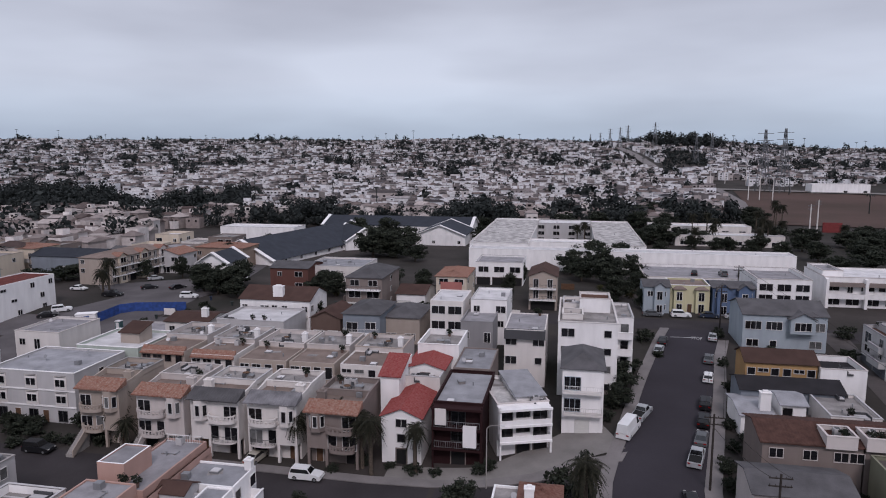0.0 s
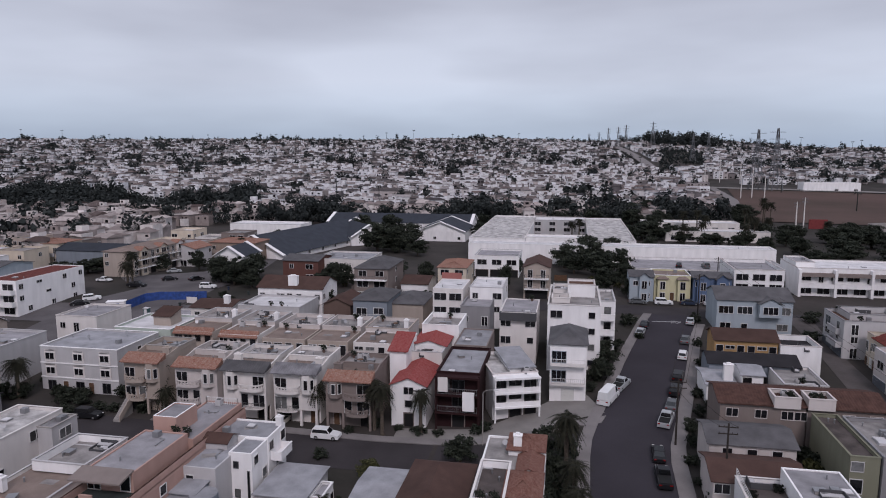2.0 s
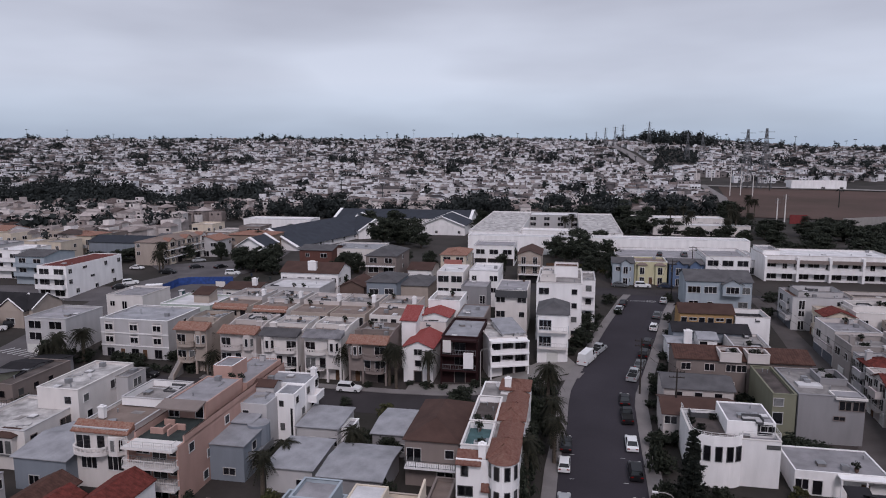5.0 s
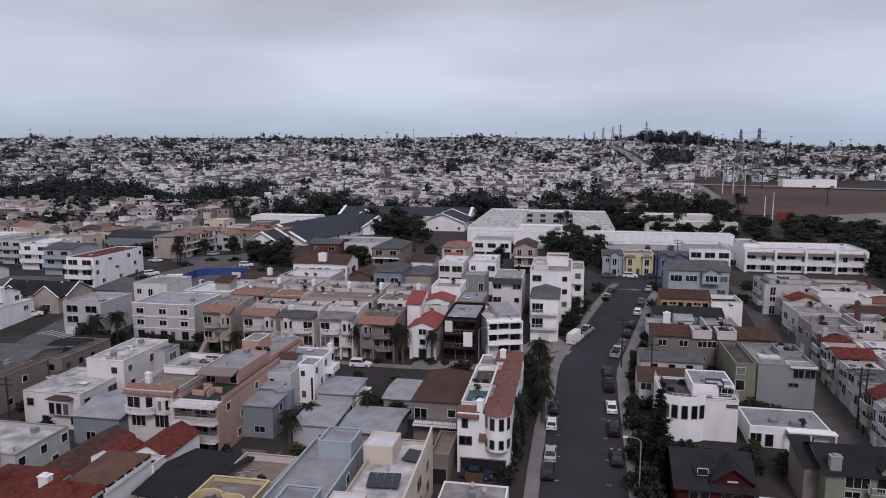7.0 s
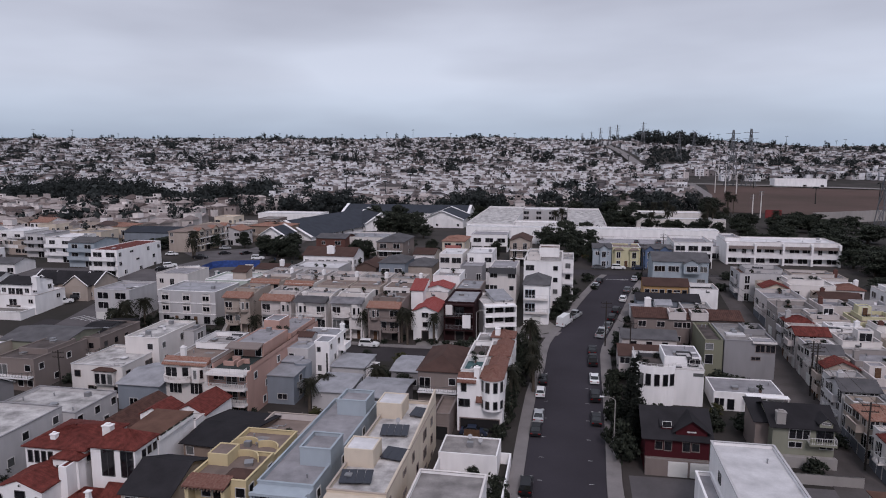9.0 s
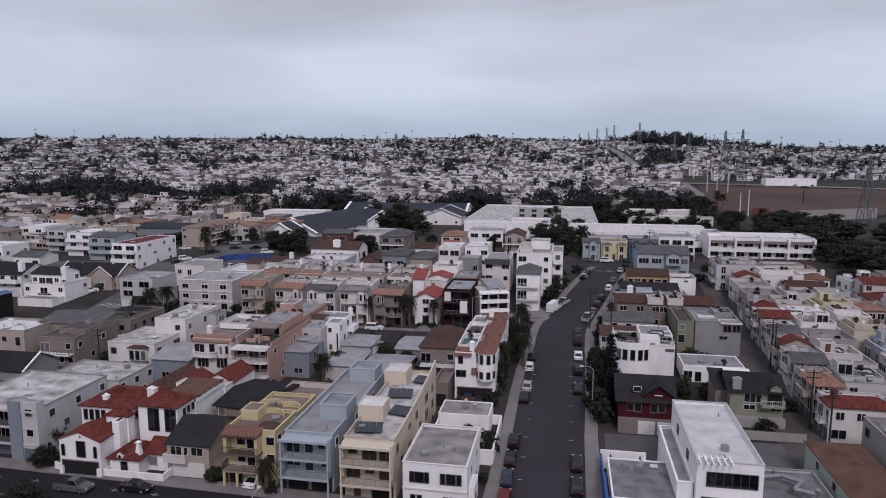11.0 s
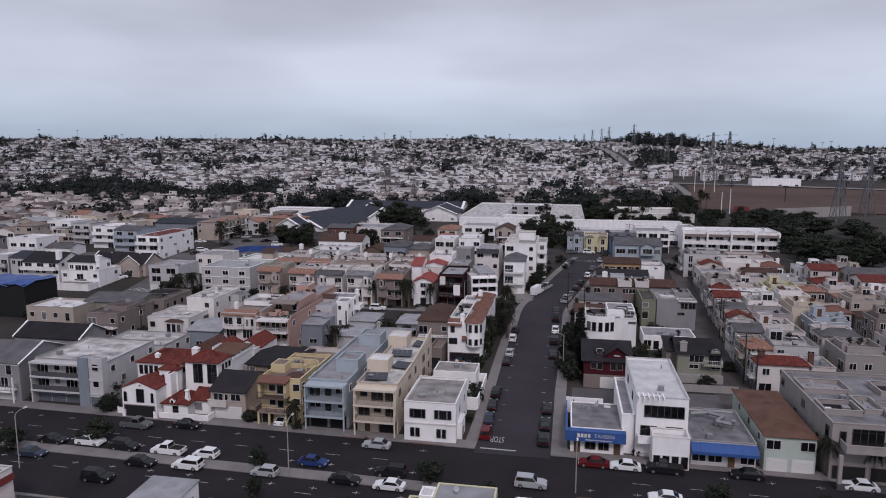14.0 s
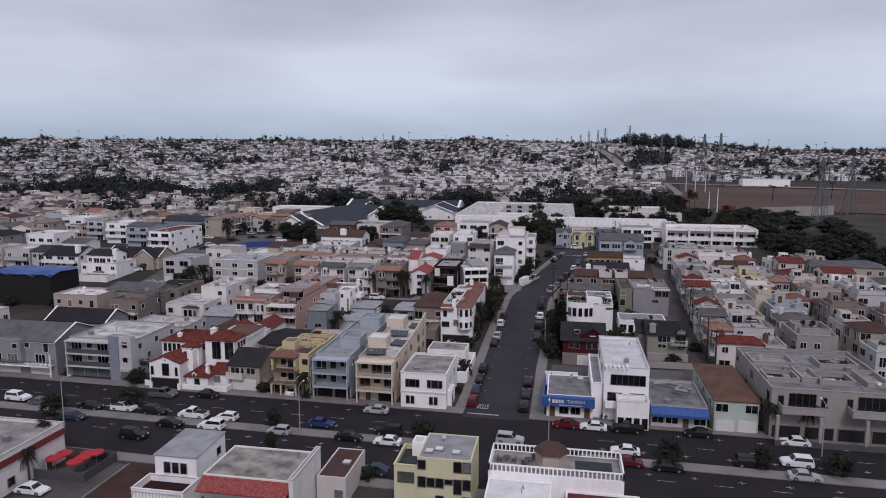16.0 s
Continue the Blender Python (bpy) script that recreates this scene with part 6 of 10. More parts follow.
house(-39.5, 163.3, 7.4, 12, 4.0, "white", "gx", "brownshingle", "g.", rise=1.4)
house(-79.6, 180.3, 11.6, 12, 6.5, "brick", "gx", "greyshingle", ".W/wW", rise=1.2, label='brick-brown house with arched window and grey roof')
house(-68.2, 185.7, 17.4, 16, 6.2, "offwhite", "flat", "palegreyroof", ".w.w/w.w.w", label='off-white building with pale flat roof and vents', vents=8)
house(-21.0, 200.6, 14.3, 14, 6.6, "white", "flat", "membrane", "GGG/BBB", label='white parking structure with dark openings', name='parking_structure', category='parking structure')
h = house(21.3, 171.3, 6.2, 10, 6.6, "lightblue", "gx", "greyshingle", ".w/ww", rise=1.0, group='row of victorian houses', label='pale blue-grey victorian house with white trim')
volume(h, 0.6, -1, 2.4, 2, 0, 6.8, "lightblue", "gy", "greyshingle", "T/T", rise=1.0)
h = house(29.5, 173.5, 9.4, 10, 6.4, "paleyellow", "flat", "tanroof", "wdw/w.w", group='row of victorian houses', trim='white', label='pale yellow two-storey house with bay windows')
volume(h, -2.6, -0.9, 2.6, 1.2, 0, 6.0, "paleyellow", "hip", "tanroof", "T/T", rise=0.5)
volume(h, 2.6, -0.9, 2.6, 1.2, 0, 6.0, "paleyellow", "hip", "tanroof", "T/T", rise=0.5)
h = house(39.5, 172.6, 9.6, 10, 6.6, "victorianblue", "gx", "greyshingle", ".w.w/w..w", rise=0.9, group='row of victorian houses', label='mid-blue victorian house with twin gables')
volume(h, -2.4, -1.1, 3.0, 2, 0, 6.4, "victorianblue", "gy", "greyshingle", "T/T", rise=1.3)
volume(h, 2.4, -1.1, 3.0, 2, 0, 6.4, "victorianblue", "gy", "greyshingle", "T/T", rise=1.3)
house(51.5, 174.6, 12.5, 18, 8.0, "white", "flat", "membrane", "GGG/BBB/BBB", label='white parking deck with dark openings and parapet', name='parking_structure', category='parking structure', parapet=0.9)
h = house(83.0, 186.6, 37.0, 16, 7.4, "white", "flat", "whiteroof", "BBBBBBBB/BTBBTBBTB", label="long white office block with dark window bands", name="office_block", category="office building", parapet=0.5, vents=7)
volume(h, 0, -1.3, 36.0, 1.25, 5.6, 0.9, "taupe", "flat", "tanroof", "", foot=0.0, vents=0, parapet=0.05)
volume(h, 0, -1.6, 36.0, 0.3, 2.5, 1.2, "white", "flat", "whiteroof", "", foot=0.0, vents=0, parapet=0.05)
volume(h, -15.6, 3.0, 5.0, 12.0, 7.4, 1.2, "white", "flat", "membrane", "", foot=0.0, vents=1)
for u in (-18.2, -9.0, 0.2, 9.4, 18.2):
    b = Build()
    b.box(-0.35, 0.35, -1.75, -0.02, -1.0, 7.6)
    part("pier", shared(("office_pier",), lambda: b.mesh("pier", ["white"])), h, "white wall pier", at=(u, 0, 0))
house(18.3, 232.6, 106.8, 9, 6.8, "white", "flat", "whiteroof", "", label='long white warehouse with plain walls', name='warehouse', category='warehouse', parapet=0.3, vents=6)
house(-26.5, 250.0, 22.0, 96, 6.6, "white", "flat", "smudgedroof", "", parapet=0.6, vents=6, label="large white warehouse wing with pale roof", name="warehouse", category="warehouse")
house(18.0, 250.0, 17.6, 90, 6.6, "white", "flat", "smudgedroof", "", parapet=0.6, vents=5, label="large white warehouse wing with weathered pale roof", name="warehouse", category="warehouse")
house(-3.2, 256.0, 24.4, 10, 6.6, "white", "flat", "whiteroof", "", parapet=0.6, vents=1, label="white link building between two warehouse wings", name="warehouse", category="warehouse")
house(-3.2, 316.0, 24.4, 18, 8.6, "lightgrey", "flat", "whiteroof", "B.B.B.B/B.B.B.B/B.B.B.B", parapet=0.4, vents=2, label="light grey apartment block with dark balconies", name="apartment_building", category="apartment building")
house(44.0, 197.0, 46.0, 23, 4.0, "white", "flat", "membrane", "SSSSSSS", parapet=0.8, vents=0, label="low white parking deck with cars on its roof", name="parking_structure", category="parking structure")
house(64.2, 359.2, 48.9, 14, 4.2, "offwhite", "flat", "whiteroof", "BBBBBB", label='low white building with long pale roof', name='warehouse', category='warehouse')
house(69.1, 315.9, 46.0, 12, 4.6, "offwhite", "flat", "whiteroof", "BBBBBB", label='low white school building with long roof', name='school_building', category='school')
house(-96.0, 261.0, 78.0, 28, 2.4, "white", "gx", "slateroof", ".w.w.w.w.w.w.w.w", rot=78, rise=6.8, over=0.6, label="long white building with broad slate-grey gabled roof", name="school_building", category="school", rake=1.8)
house(-104.3, 181.8, 10.0, 12, 7.0, "white", "gy", "slateroof", ".ww./.ww.", rise=3.0, label='white gabled end of a slate-roofed school', name='school_building', category='school', rake=1.6)
house(-86.0, 274.0, 17.0, 24, 4.0, "white", "gy", "slateroof", ".w.", rot=38, rise=5.0, name="school_building", category="school", label="white school wing with slate-grey roof", rake=1.6)
house(-86.0, 324.0, 76.0, 24, 5.5, "white", "gx", "slateroof", "", rise=3.8, name="school_building", category="school", label="long white school hall with slate-grey roof", rake=1.6)
house(-57.5, 294.0, 23.0, 29, 4.6, "white", "gy", "slateroof", ".w.w", rise=4.4, name="school_building", category="school", label="white gabled school wing with slate-grey roof", rake=1.8)
house(-147.9, 299.3, 37.9, 14, 5.5, "white", "flat", "whiteroof", "", name='warehouse', category='warehouse', label='low white warehouse with flat pale roof')

# houses to the west side streets
house(-138.0, 128.7, 9.4, 24, 9.0, "white", "flat", "redtile", "~BB/~BB/~BB", deep=1.5, parapet=0.2, side='.w..w..w./w..s..w./w.s..w.w', label='white three-storey building with red roof and balconies')
house(-156.4, 141.4, 10.2, 13, 8.6, "lightblue", "gx", "greyshingle", ".D/~DW/~WD", rise=1.2)
house(-170.0, 147.1, 10.6, 13, 8.6, "white", "flat", "whiteroof", ".D/~DW/~WD")
house(-187.4, 156.0, 8.3, 13, 8.4, "lightgrey", "flat", "membrane", ".D/~DW/~WD")
house(-203.0, 161.3, 11.8, 13, 8.6, "white", "flat", "whiteroof", ".g/~DW/~WD")
h = house(-153.8, 93.0, 13.6, 12, 6.6, "white", "gx", "darkshingle", "gg/w.ww.W/~DDD", rise=2.6, deep=1.5, side="./.w./w.W", label="white three-storey house with dark gabled roof and front balcony")
chimney(h, 5.6, 2.0, 6.9, 1.5, 1.2, 3.2)
h = house(-136.4, 89.6, 13.6, 11, 4.4, "white", "flat", "whiteroof", ".G./w.D.w", parapet=0.9, side="../.w", label="white stepped house with roof terrace and dark gable")
volume(h, -1.2, 2.4, 9.6, 8, 4.4, 3.2, "white", "gx", "darkshingle", "wDDw", foot=0.0, rise=1.5, side="w.w")
chimney(h, 4.4, 3.4, 6.0, 1.6, 1.2, 3.6)
volume(h, 1.0, -5.0, 11.0, 4.9, 0, 1.6, "white", "flat", "driveway", "", vents=0, parapet=0.3)
h = house(-134.0, 105.0, 21.0, 10, 4.4, "beige", "gx", "darkshingle", "w.w.w.w", rise=2.8, rake=0.3, label="beige cottage with steep dark gables and white bargeboards")
volume(h, -5.2, -1.6, 7.0, 6, 0, 4.2, "beige", "gy", "darkshingle", "ww", rise=2.6, rake=0.3)
volume(h, 5.6, -1.6, 7.4, 6, 0, 4.2, "beige", "gy", "darkshingle", "W", rise=2.8, rake=0.3)
house(-177.0, 128.5, 10.8, 9, 3.6, "white", "gx", "greyshingle", "w.W", rise=1.4, label="small white cottage with grey gabled roof")
house(-188.5, 124.5, 12.0, 12, 7.4, "white", "flat", "whiteroof", "W.D.W/~DWD", parapet=0.6, side="../w.w", label="white two-storey house with long balcony and flat roof")
house(-107.4, 90.7, 10.3, 12, 7.8, "lightgrey", "flat", "membrane", "g./BT/BB", style='darkframe', label='light grey modern house with dark glazing')
house(-95.6, 62.9, 5.6, 18, 5.6, "grey", "gx", "darkshingle", ".w/w.", rise=1.2, side='w.w.w/.w.w.')
house(-104.9, 114.3, 10.2, 12, 6.6, "offwhite", "flat", "membrane", ".w/wT.", label='off-white house with flat roof and side door')
h = house(-134.2, 190.7, 27.9, 11, 8.2, "beige", "hip", "tanroof", "wGwGwGwGwG/=TwTwTwTwTw/=wTwTwTwTwT", rot=87.3, rise=1.4, left='..../w..w/w..w', deep=1.0, label='long row of beige townhouses with bay windows and balconies', name='townhouse_row', category='townhouses')
volume(h, -13.97 + 5.0, -0.6, 3.2, 3, 0, 8.4, "cream", "gy", "clay", "w/W/W", rise=1.0)
volume(h, 1.0, -0.6, 3.2, 3, 0, 8.4, "cream", "gy", "clay", "w/W/W", rise=1.0)
volume(h, 13.97 - 3.5, -0.6, 3.2, 3, 0, 8.4, "offwhite", "gy", "clay", "w/W/W", rise=1.0)
house(-165.1, 193.8, 24.8, 12, 5.5, "bluegrey", "gx", "slateroof", ".w.", rise=2.0)
house(-184.3, 195.6, 13.3, 12, 7.5, "cream", "hip", "clay", ".w.w/wTwT", rise=1.2, label='cream Spanish house with arched windows and clay roof')
house(-121.0, 215.3, 18.3, 12, 7.0, "tan", "hip", "clay", "..../w.w.w", rise=1.2, label='tan townhouses with clay roofs')

# between the main street and the alley
SIMPLE[0] = False
h = house(23.2, 5.5, 8.4, 11.6, 4.2, "white", "flat", "worngrey", "dWWd", parapet=0.15, label='white tavern with flat grey roof and blue front', name='tavern', category='tavern', vents=5, left='wWw')
for x0, x1, y0, y1, top, mat in ((-4.95, -4.73, 6.0, 15.6, 3.0, "awningblue"), (-4.95, 1.7, 15.62, 15.84, 3.6, "white"), (1.48, 1.7, 11.62, 15.6, 2.6, "white")):
    b = Build()
    b.box(x0, x1, y0, y1, -0.6, top)
    part("patio_wall", b.mesh("patio_wall", [mat]), h, "patio wall behind the tavern")
for u in (-3.6, 0.6):
    b = Build()
    b.tube((0, 0, 0.1), (0, 0, 2.2), 0.04, 0.04, 6)
    b.tube((0, 0, 2.0), (0, 0, 4.0), 0.42, 0.06, 8)
    part("closed_parasol", shared(("closed_parasol",), lambda: b.mesh("closed_parasol", ["cardarkblue"])), h, "closed dark blue parasol", at=(u, 13.6, 0))
b = Build()
b.box(-4.7, 1.45, 11.65, 15.6, -0.3, 0.1)
part("patio_floor", b.mesh("patio_floor", ["driveway"]), h, "pale concrete patio floor")
h = house(33.1, 5.7, 7.9, 21, 9.7, "white", "flat", "whiteroof", ".TT/~DD/.", deep=1.6, style='darkframe', left='..../.w.w./.w.w.', label='tall white modern house with pergola and flat roof')
volume(h, 1.0, -3.6, 7.89 - 2.4, 3.4, 0, 4.4, "white", "flat", "whiteroof", "TTTT", vents=0, parapet=0.8)
pergola(h, -3.95 + 2.2, 0.2, 9.7, 3.8)
window(h, 0.3, 0, 6.9, 6.0, 1.8, 0.0, "darkframe")
volume(h, -3.95 - 1.1, 1.0, 2.0, 18, 0, 6.2, "white", "flat", "membrane", vents=0)
house(42.2, 4.2, 9.5, 14, 3.8, "lightgrey", "flat", "worngrey", "WWdW", parapet=0.4, label='low shop with stained roof and blue awning', name='shop', category='shop', vents=5)
house(51.7, 4.1, 7.3, 20.6, 5.7, "mint", "hip", "rustroof", "gg/W.W", rise=1.0, over=0.3, left='.w.d.w.w.d./.w..w..w..', label='long mint house with rust-brown roof')
h = house(67.4, 3.1, 21.0, 25, 8.4, "stone", "flat", "worngrey", "GGGG/../.", left='...../.w..w../T..w..w', label='grey stucco condominium with terraces and roof wells', name='apartment_building', category='apartment building', parapet=0.5, vents=14, style='darkframe')
volume(h, 0, -3.4, 21.02, 0.4, 0, 0.9, "darkgrey", "flat", "darkshingle", "", vents=0, parapet=0.05)
for u in (-5.6, 5.2):
    window(h, u, 0, 5.7, 4.2, 2.4, 0.0, "darkframe")
    window(h, u - 3.4, 0, 6.0, 0.8, 1.6, 0.0, "darkframe")
    window(h, u + 3.4, 0, 6.0, 0.8, 1.6, 0.0, "darkframe")
balcony(h, -5.6, 0, 5.6, 7.6, 2.6, True, "stone")
balcony(h, 5.2, 0, 5.6, 7.6, 2.6, True, "stone")
for u, v, a, e, top in ((-7.4, 4.5, 5.4, 4.6, "darkshingle"), (1.4, 4.5, 5.6, 4.6, "darkshingle"), (-2.6, 5.5, 3.0, 6.0, "membrane"), (-6.4, 14.0, 7.4, 5.4, "membrane"), (5.2, 14.5, 6.6, 5.4, "darkshingle"), (8.0, 4.5, 3.6, 7.0, "membrane")):
    volume(h, u, v, a, e, 8.4, 0.15, "stone", "flat", top, foot=0.0, vents=2, parapet=0.75)
for u in (-10.2, -3.5, 3.5, 10.2):
    b = Build()
    b.box(-0.25, 0.25, -3.3, -2.8, -0.6, 5.2)
    part("pier", shared(("condo_pier",), lambda: b.mesh("pier", ["stone"])), h, at=(u, 0, 0))
h = house(26.2, 34.4, 9.0, 10.4, 5.5, "red", "gx", "darkshingle", "./.wW.Ww.", rise=2.8, over=0.6, label='dark red craftsman house with black shingle roof')
volume(h, 0.1, -0.9, 9.2, 0.9, 0, 2.4, "taupe", "flat", "driveway", ".gg", vents=0, parapet=0.1)
volume(h, 2.0, 0.4, 4.4, 4, 5.6, 0.9, "red", "gy", "darkshingle", ".w.", foot=0.0, rise=1.7, over=0.5)
volume(h, -1.4, 1.2, 1.6, 2.4, 6.1, 0.7, "red", "shed", "darkshingle", "s", foot=0.0, rise=0.5, over=0.2)
h = house(45.0, 40.0, 8.6, 9.0, 6.0, "greygreen", "gx", "darkshingle", "../.W.W/.", floors=3, rise=2.0, over=0.6, label='grey-green house with dark roof, white windows and corner deck')
window(h, -0.6, 0, 4.2, 2.8, 1.4)
window(h, 2.9, 0, 4.0, 2.2, 1.8, 0.0, "darkframe")
balcony(h, 2.4, 0, 3.9, 3.8, 1.2, False, "greygreen")
volume(h, 3.0, -0.1, 1.8, 2.6, 6.1, 0.7, "greygreen", "gy", "darkshingle", "w", foot=0.0, rise=0.8, over=0.3)
chimney(h, -3.2, 0.5, 5.0, 1.3, 0.9, 3.0, "concrete")
volume(h, -5.2, 2.2, 2.0, 6.4, 0, 5.6, "taupe", "shed", "darkshingle", "", floors=2, rise=1.4, over=0.4)
volume(h, 0.2, -5.5, 12.6, 0.25, 0, 1.2, "concrete", "flat", "concrete", "", vents=0, parapet=0.05)
volume(h, 0.2, -0.9, 8.8, 0.88, 0, 1.6, "concrete", "flat", "concrete", "", vents=0, parapet=0.05)
h = house(41.6, 57.6, 11.6, 8, 3.3, "white", "flat", "membrane", "WT..d.", parapet=0.15, label='low white house with flat grey roof and overhanging eave')
b = Build()
b.box(-0.6, 6.3, -1.5, -0.02, 3.15, 3.35)
for u in (-0.4, 2.6, 6.1):
    b.box(u - 0.1, u + 0.1, -1.4, -1.2, -0.6, 3.15)
part("porch_roof", b.mesh("porch_roof", ["white"]), h, "white porch roof on posts")
h = house(28.4, 58.5, 11.6, 10, 6.3, "white", "flat", "membrane", "....../..w.../.TT..s", parapet=0.5, style='darkframe', label='white house with rounded corner and railed roof deck')
volume(h, 5.81 - 3.4, 2.2, 6.4, 7.6, 6.3, 2.0, "white", "flat", "membrane", "..W", foot=0.0, parapet=0.15, vents=3)
curvedeck(h, -2.4, 0.6, 3.4, 6.5)
volume(h, -2.6, 0.7, 6.3, 8.6, 6.32, 0.06, "umberroof", "flat", "umberroof", "", foot=0.0, parapet=0.0, vents=0)
window(h, 4.2, 2.2, 6.7, 1.8, 1.4, 0.0, "darkframe")
b = Build()
for q in (0.35, 0.65, 0.95):
    k = [(-5.7, 9.8), (-5.7, 0.6)] + [(-2.4 - 3.3 * math.cos(math.pi * i / 10), 0.6 - 1.8 * math.sin(math.pi * i / 10)) for i in range(1, 10)] + [(0.9, 0.3), (5.7, 0.1), (5.7, 2.1)]
    for (u0, v0), (u1, v1) in zip(k, k[1:]):
        b.tube((u0, v0, q), (u1, v1, q), 0.035, 0.035, 5)
        if q > 0.9:
            b.tube((u0, v0, -0.4), (u0, v0, q), 0.04, 0.04, 5)
part("railing", b.mesh("railing", ["frame"]), h, "white rail of three bars round the deck", at=(0, 0, 6.9))
roundhouse = h
house(38.6, 73.0, 3.4, 14, 7.0, "green", "flat", "umberroof", "./S./W.", label='green stucco house with stained flat roof')
h = house(45.2, 72.7, 9.4, 13, 7.3, "grey", "flat", "dirtyroof", "..../..s./...BB", label='grey shingled house with flat roof and loggia', vents=6)
volume(h, 2.6, -0.5, 4.4, 3.4, 7.35, 0.3, "offwhite", "flat", "membrane", "", foot=0.0, vents=0, parapet=0.05)
volume(h, -1.6, 4.5, 3.6, 2.2, 7.3, 0.3, "whiteroof", "flat", "whiteroof", "", foot=0.0, vents=0, parapet=0.05)
volume(h, 2.4, 6.5, 4.0, 5.0, 7.3, 0.15, "grey", "flat", "darkshingle", "", foot=0.0, vents=1, parapet=0.9)
house(26.9, 78.0, 11.0, 8, 5.3, "greige", "gx", "greyshingle", "../.w.w.w.", rise=1.1, label='taupe cottage with grey shingle roof')
house(25.7, 69.2, 10.8, 8, 4.8, "greige", "gx", "brownshingle", "../W...w", rise=1.2, label='taupe cottage with dark brown roof')
for x, w, top, low, u in ((30.6, 11.8, (-4.2, -0.2, 3.4, 5.2), (3.4,), 3.2), (42.0, 10.6, (-3.2, 0.2, 3.8), (-3.6, -0.8, 1.8, 4.4), -3.6)):
    h = house(x, 88.0, w, 9, 6.9, "taupe", "gx", "browntile", "./.", floors=2, rise=1.25, over=0.4, label='taupe house with brown tile roof and walled roof terrace')
    for v in top:
        window(h, v, 0, 4.9, 1.6, 1.2, 0.0, "greige")
    for v in low:
        window(h, v, 0, 1.7, 1.4, 1.2, 0.0, "greige")
    volume(h, u, -0.5, 3.6, 3.6, 6.7, 0.9, "greige", "flat", "umberroof", "", foot=0.0, parapet=0.8, vents=1)
house(35.0, 110.9, 15.2, 7, 4.4, "bluegrey", "gx", "darkshingle", "WWWWTW", rise=1.2, label='blue-grey cottage with dark roof and white windows')
h = house(28.0, 102.9, 4.7, 9, 3.6, "white", "gx", "palegreyroof", ".W", rise=0.6)
chimney(h, 2.37 - 1, 2, 3.2, 1.5, 1.0, 3.4)
house(33.0, 103.4, 3.4, 6, 5.4, "white", "gx", "palegreyroof", "./W.", rise=0.7)
house(40.9, 101.8, 6.8, 10, 4.4, "offwhite", "flat", "dirtyroof", "...")
house(35.4, 118.6, 11.3, 7, 6.2, "orange", "gx", "brownshingle", "..../wswwsw", rise=1.5, label='orange house with brown roof and white windows')
house(44.8, 117.8, 7.1, 8, 5.0, "white", "flat", "darkshingle", "...", parapet=1.0, label='white flat-roofed annex with railed roof deck')
h = house(42.7, 142.8, 15.8, 12, 7.4, "lightblue", "gx", "greyshingle", "Ww.W/BB.B", rise=2.0, label='pale blue-grey house with dark roof and dormer')
volume(h, 3.0, -1.4, 4.6, 3, 4.0, 3.0, "lightblue", "gy", "greyshingle", "B", foot=0.0, rise=1.2)

# houses beyond the alley
SIMPLE[0] = True
alley_houses()
house(111, 68, 13, 9, 6.4, "taupe", "hip", "greyshingle", "w.Ww/W.ww", rot=-9)
house(117, 92, 13, 9, 6.4, "white", "hip", "greyshingle", "w.Ww/W.ww", rot=-9)
house(114, 113, 13, 9, 6.4, "beige", "hip", "greyshingle", "w.Ww/W.ww", rot=-9)
house(133, 108, 13, 9, 6.4, "offwhite", "hip", "greyshingle", "w.Ww/W.ww", rot=-9)

# south side of the cross street
SIMPLE[0] = False
h = house(-62.3, -62.0, 13.0, 36.0, 5.6, "offwhite", "flat", "dirtyroof", "", side="..w.d..w..w..d.", parapet=0.5, vents=9, label="off-white shop with stained flat roof and red fascia", name="shop", category="shop")
volume(h, 6.62, 14.0, 0.3, 22.0, 4.3, 0.9, "redpaint", "flat", "dirtyroof", foot=0.0, vents=0, parapet=0.0)
volume(h, -1.0, 22.0, 6.0, 5.0, 5.6, 1.2, "lightgrey", "flat", "membrane", foot=0.0, vents=1)
h = house(-31.3, -34.4, 6.3, 8.2, 6.3, "white", "shed", "palegreyroof", ".../.BBB.", rise=0.35, over=0.15, style="frame", side="../.w", label="white house with glazed upper room and deck")
volume(h, -0.2, -4.3, 7.6, 4.25, 0, 2.6, "white", "flat", "darkbrown", "...", vents=0, parapet=0.9)
volume(h, -0.2, -5.2, 7.9, 0.85, 0, 1.6, "white", "flat", "whiteroof", "", vents=0, parapet=0.1)
b = Build()
for u in range(15):
    b.box(-3.5 + u * 0.5 - 0.03, -3.5 + u * 0.5 + 0.03, -0.03, 0.03, 0, 0.8)
b.box(-3.6, 3.6, -0.05, 0.05, 0.8, 0.88)
part("railing", b.mesh("railing", ["frame"]), h, "white deck railing", at=(-0.2, -4.55, 2.4))
h = house(-18.8, -38.1, 12.4, 9, 6.0, "offwhite", "flat", "mottled", ".W.W./BBBBB", parapet=0.2, label='beige building with red tile eave and mottled roof')
eyebrow(h, 0, -1.7, 5.1, 12.42, 1.7, "brighttile")
volume(h, 6.21 + 0.35, -1.0, 0.6, 10, 0, 6.6, "offwhite", "flat", "dirtyroof", vents=0, parapet=0.4)
house(-9.5, -31.7, 4.2, 9.2, 3.9, "greige", "flat", "brownshingle", ".w", label="small pale shed with flat brown roof", name="garage", category="garage", vents=1, parapet=0.08)
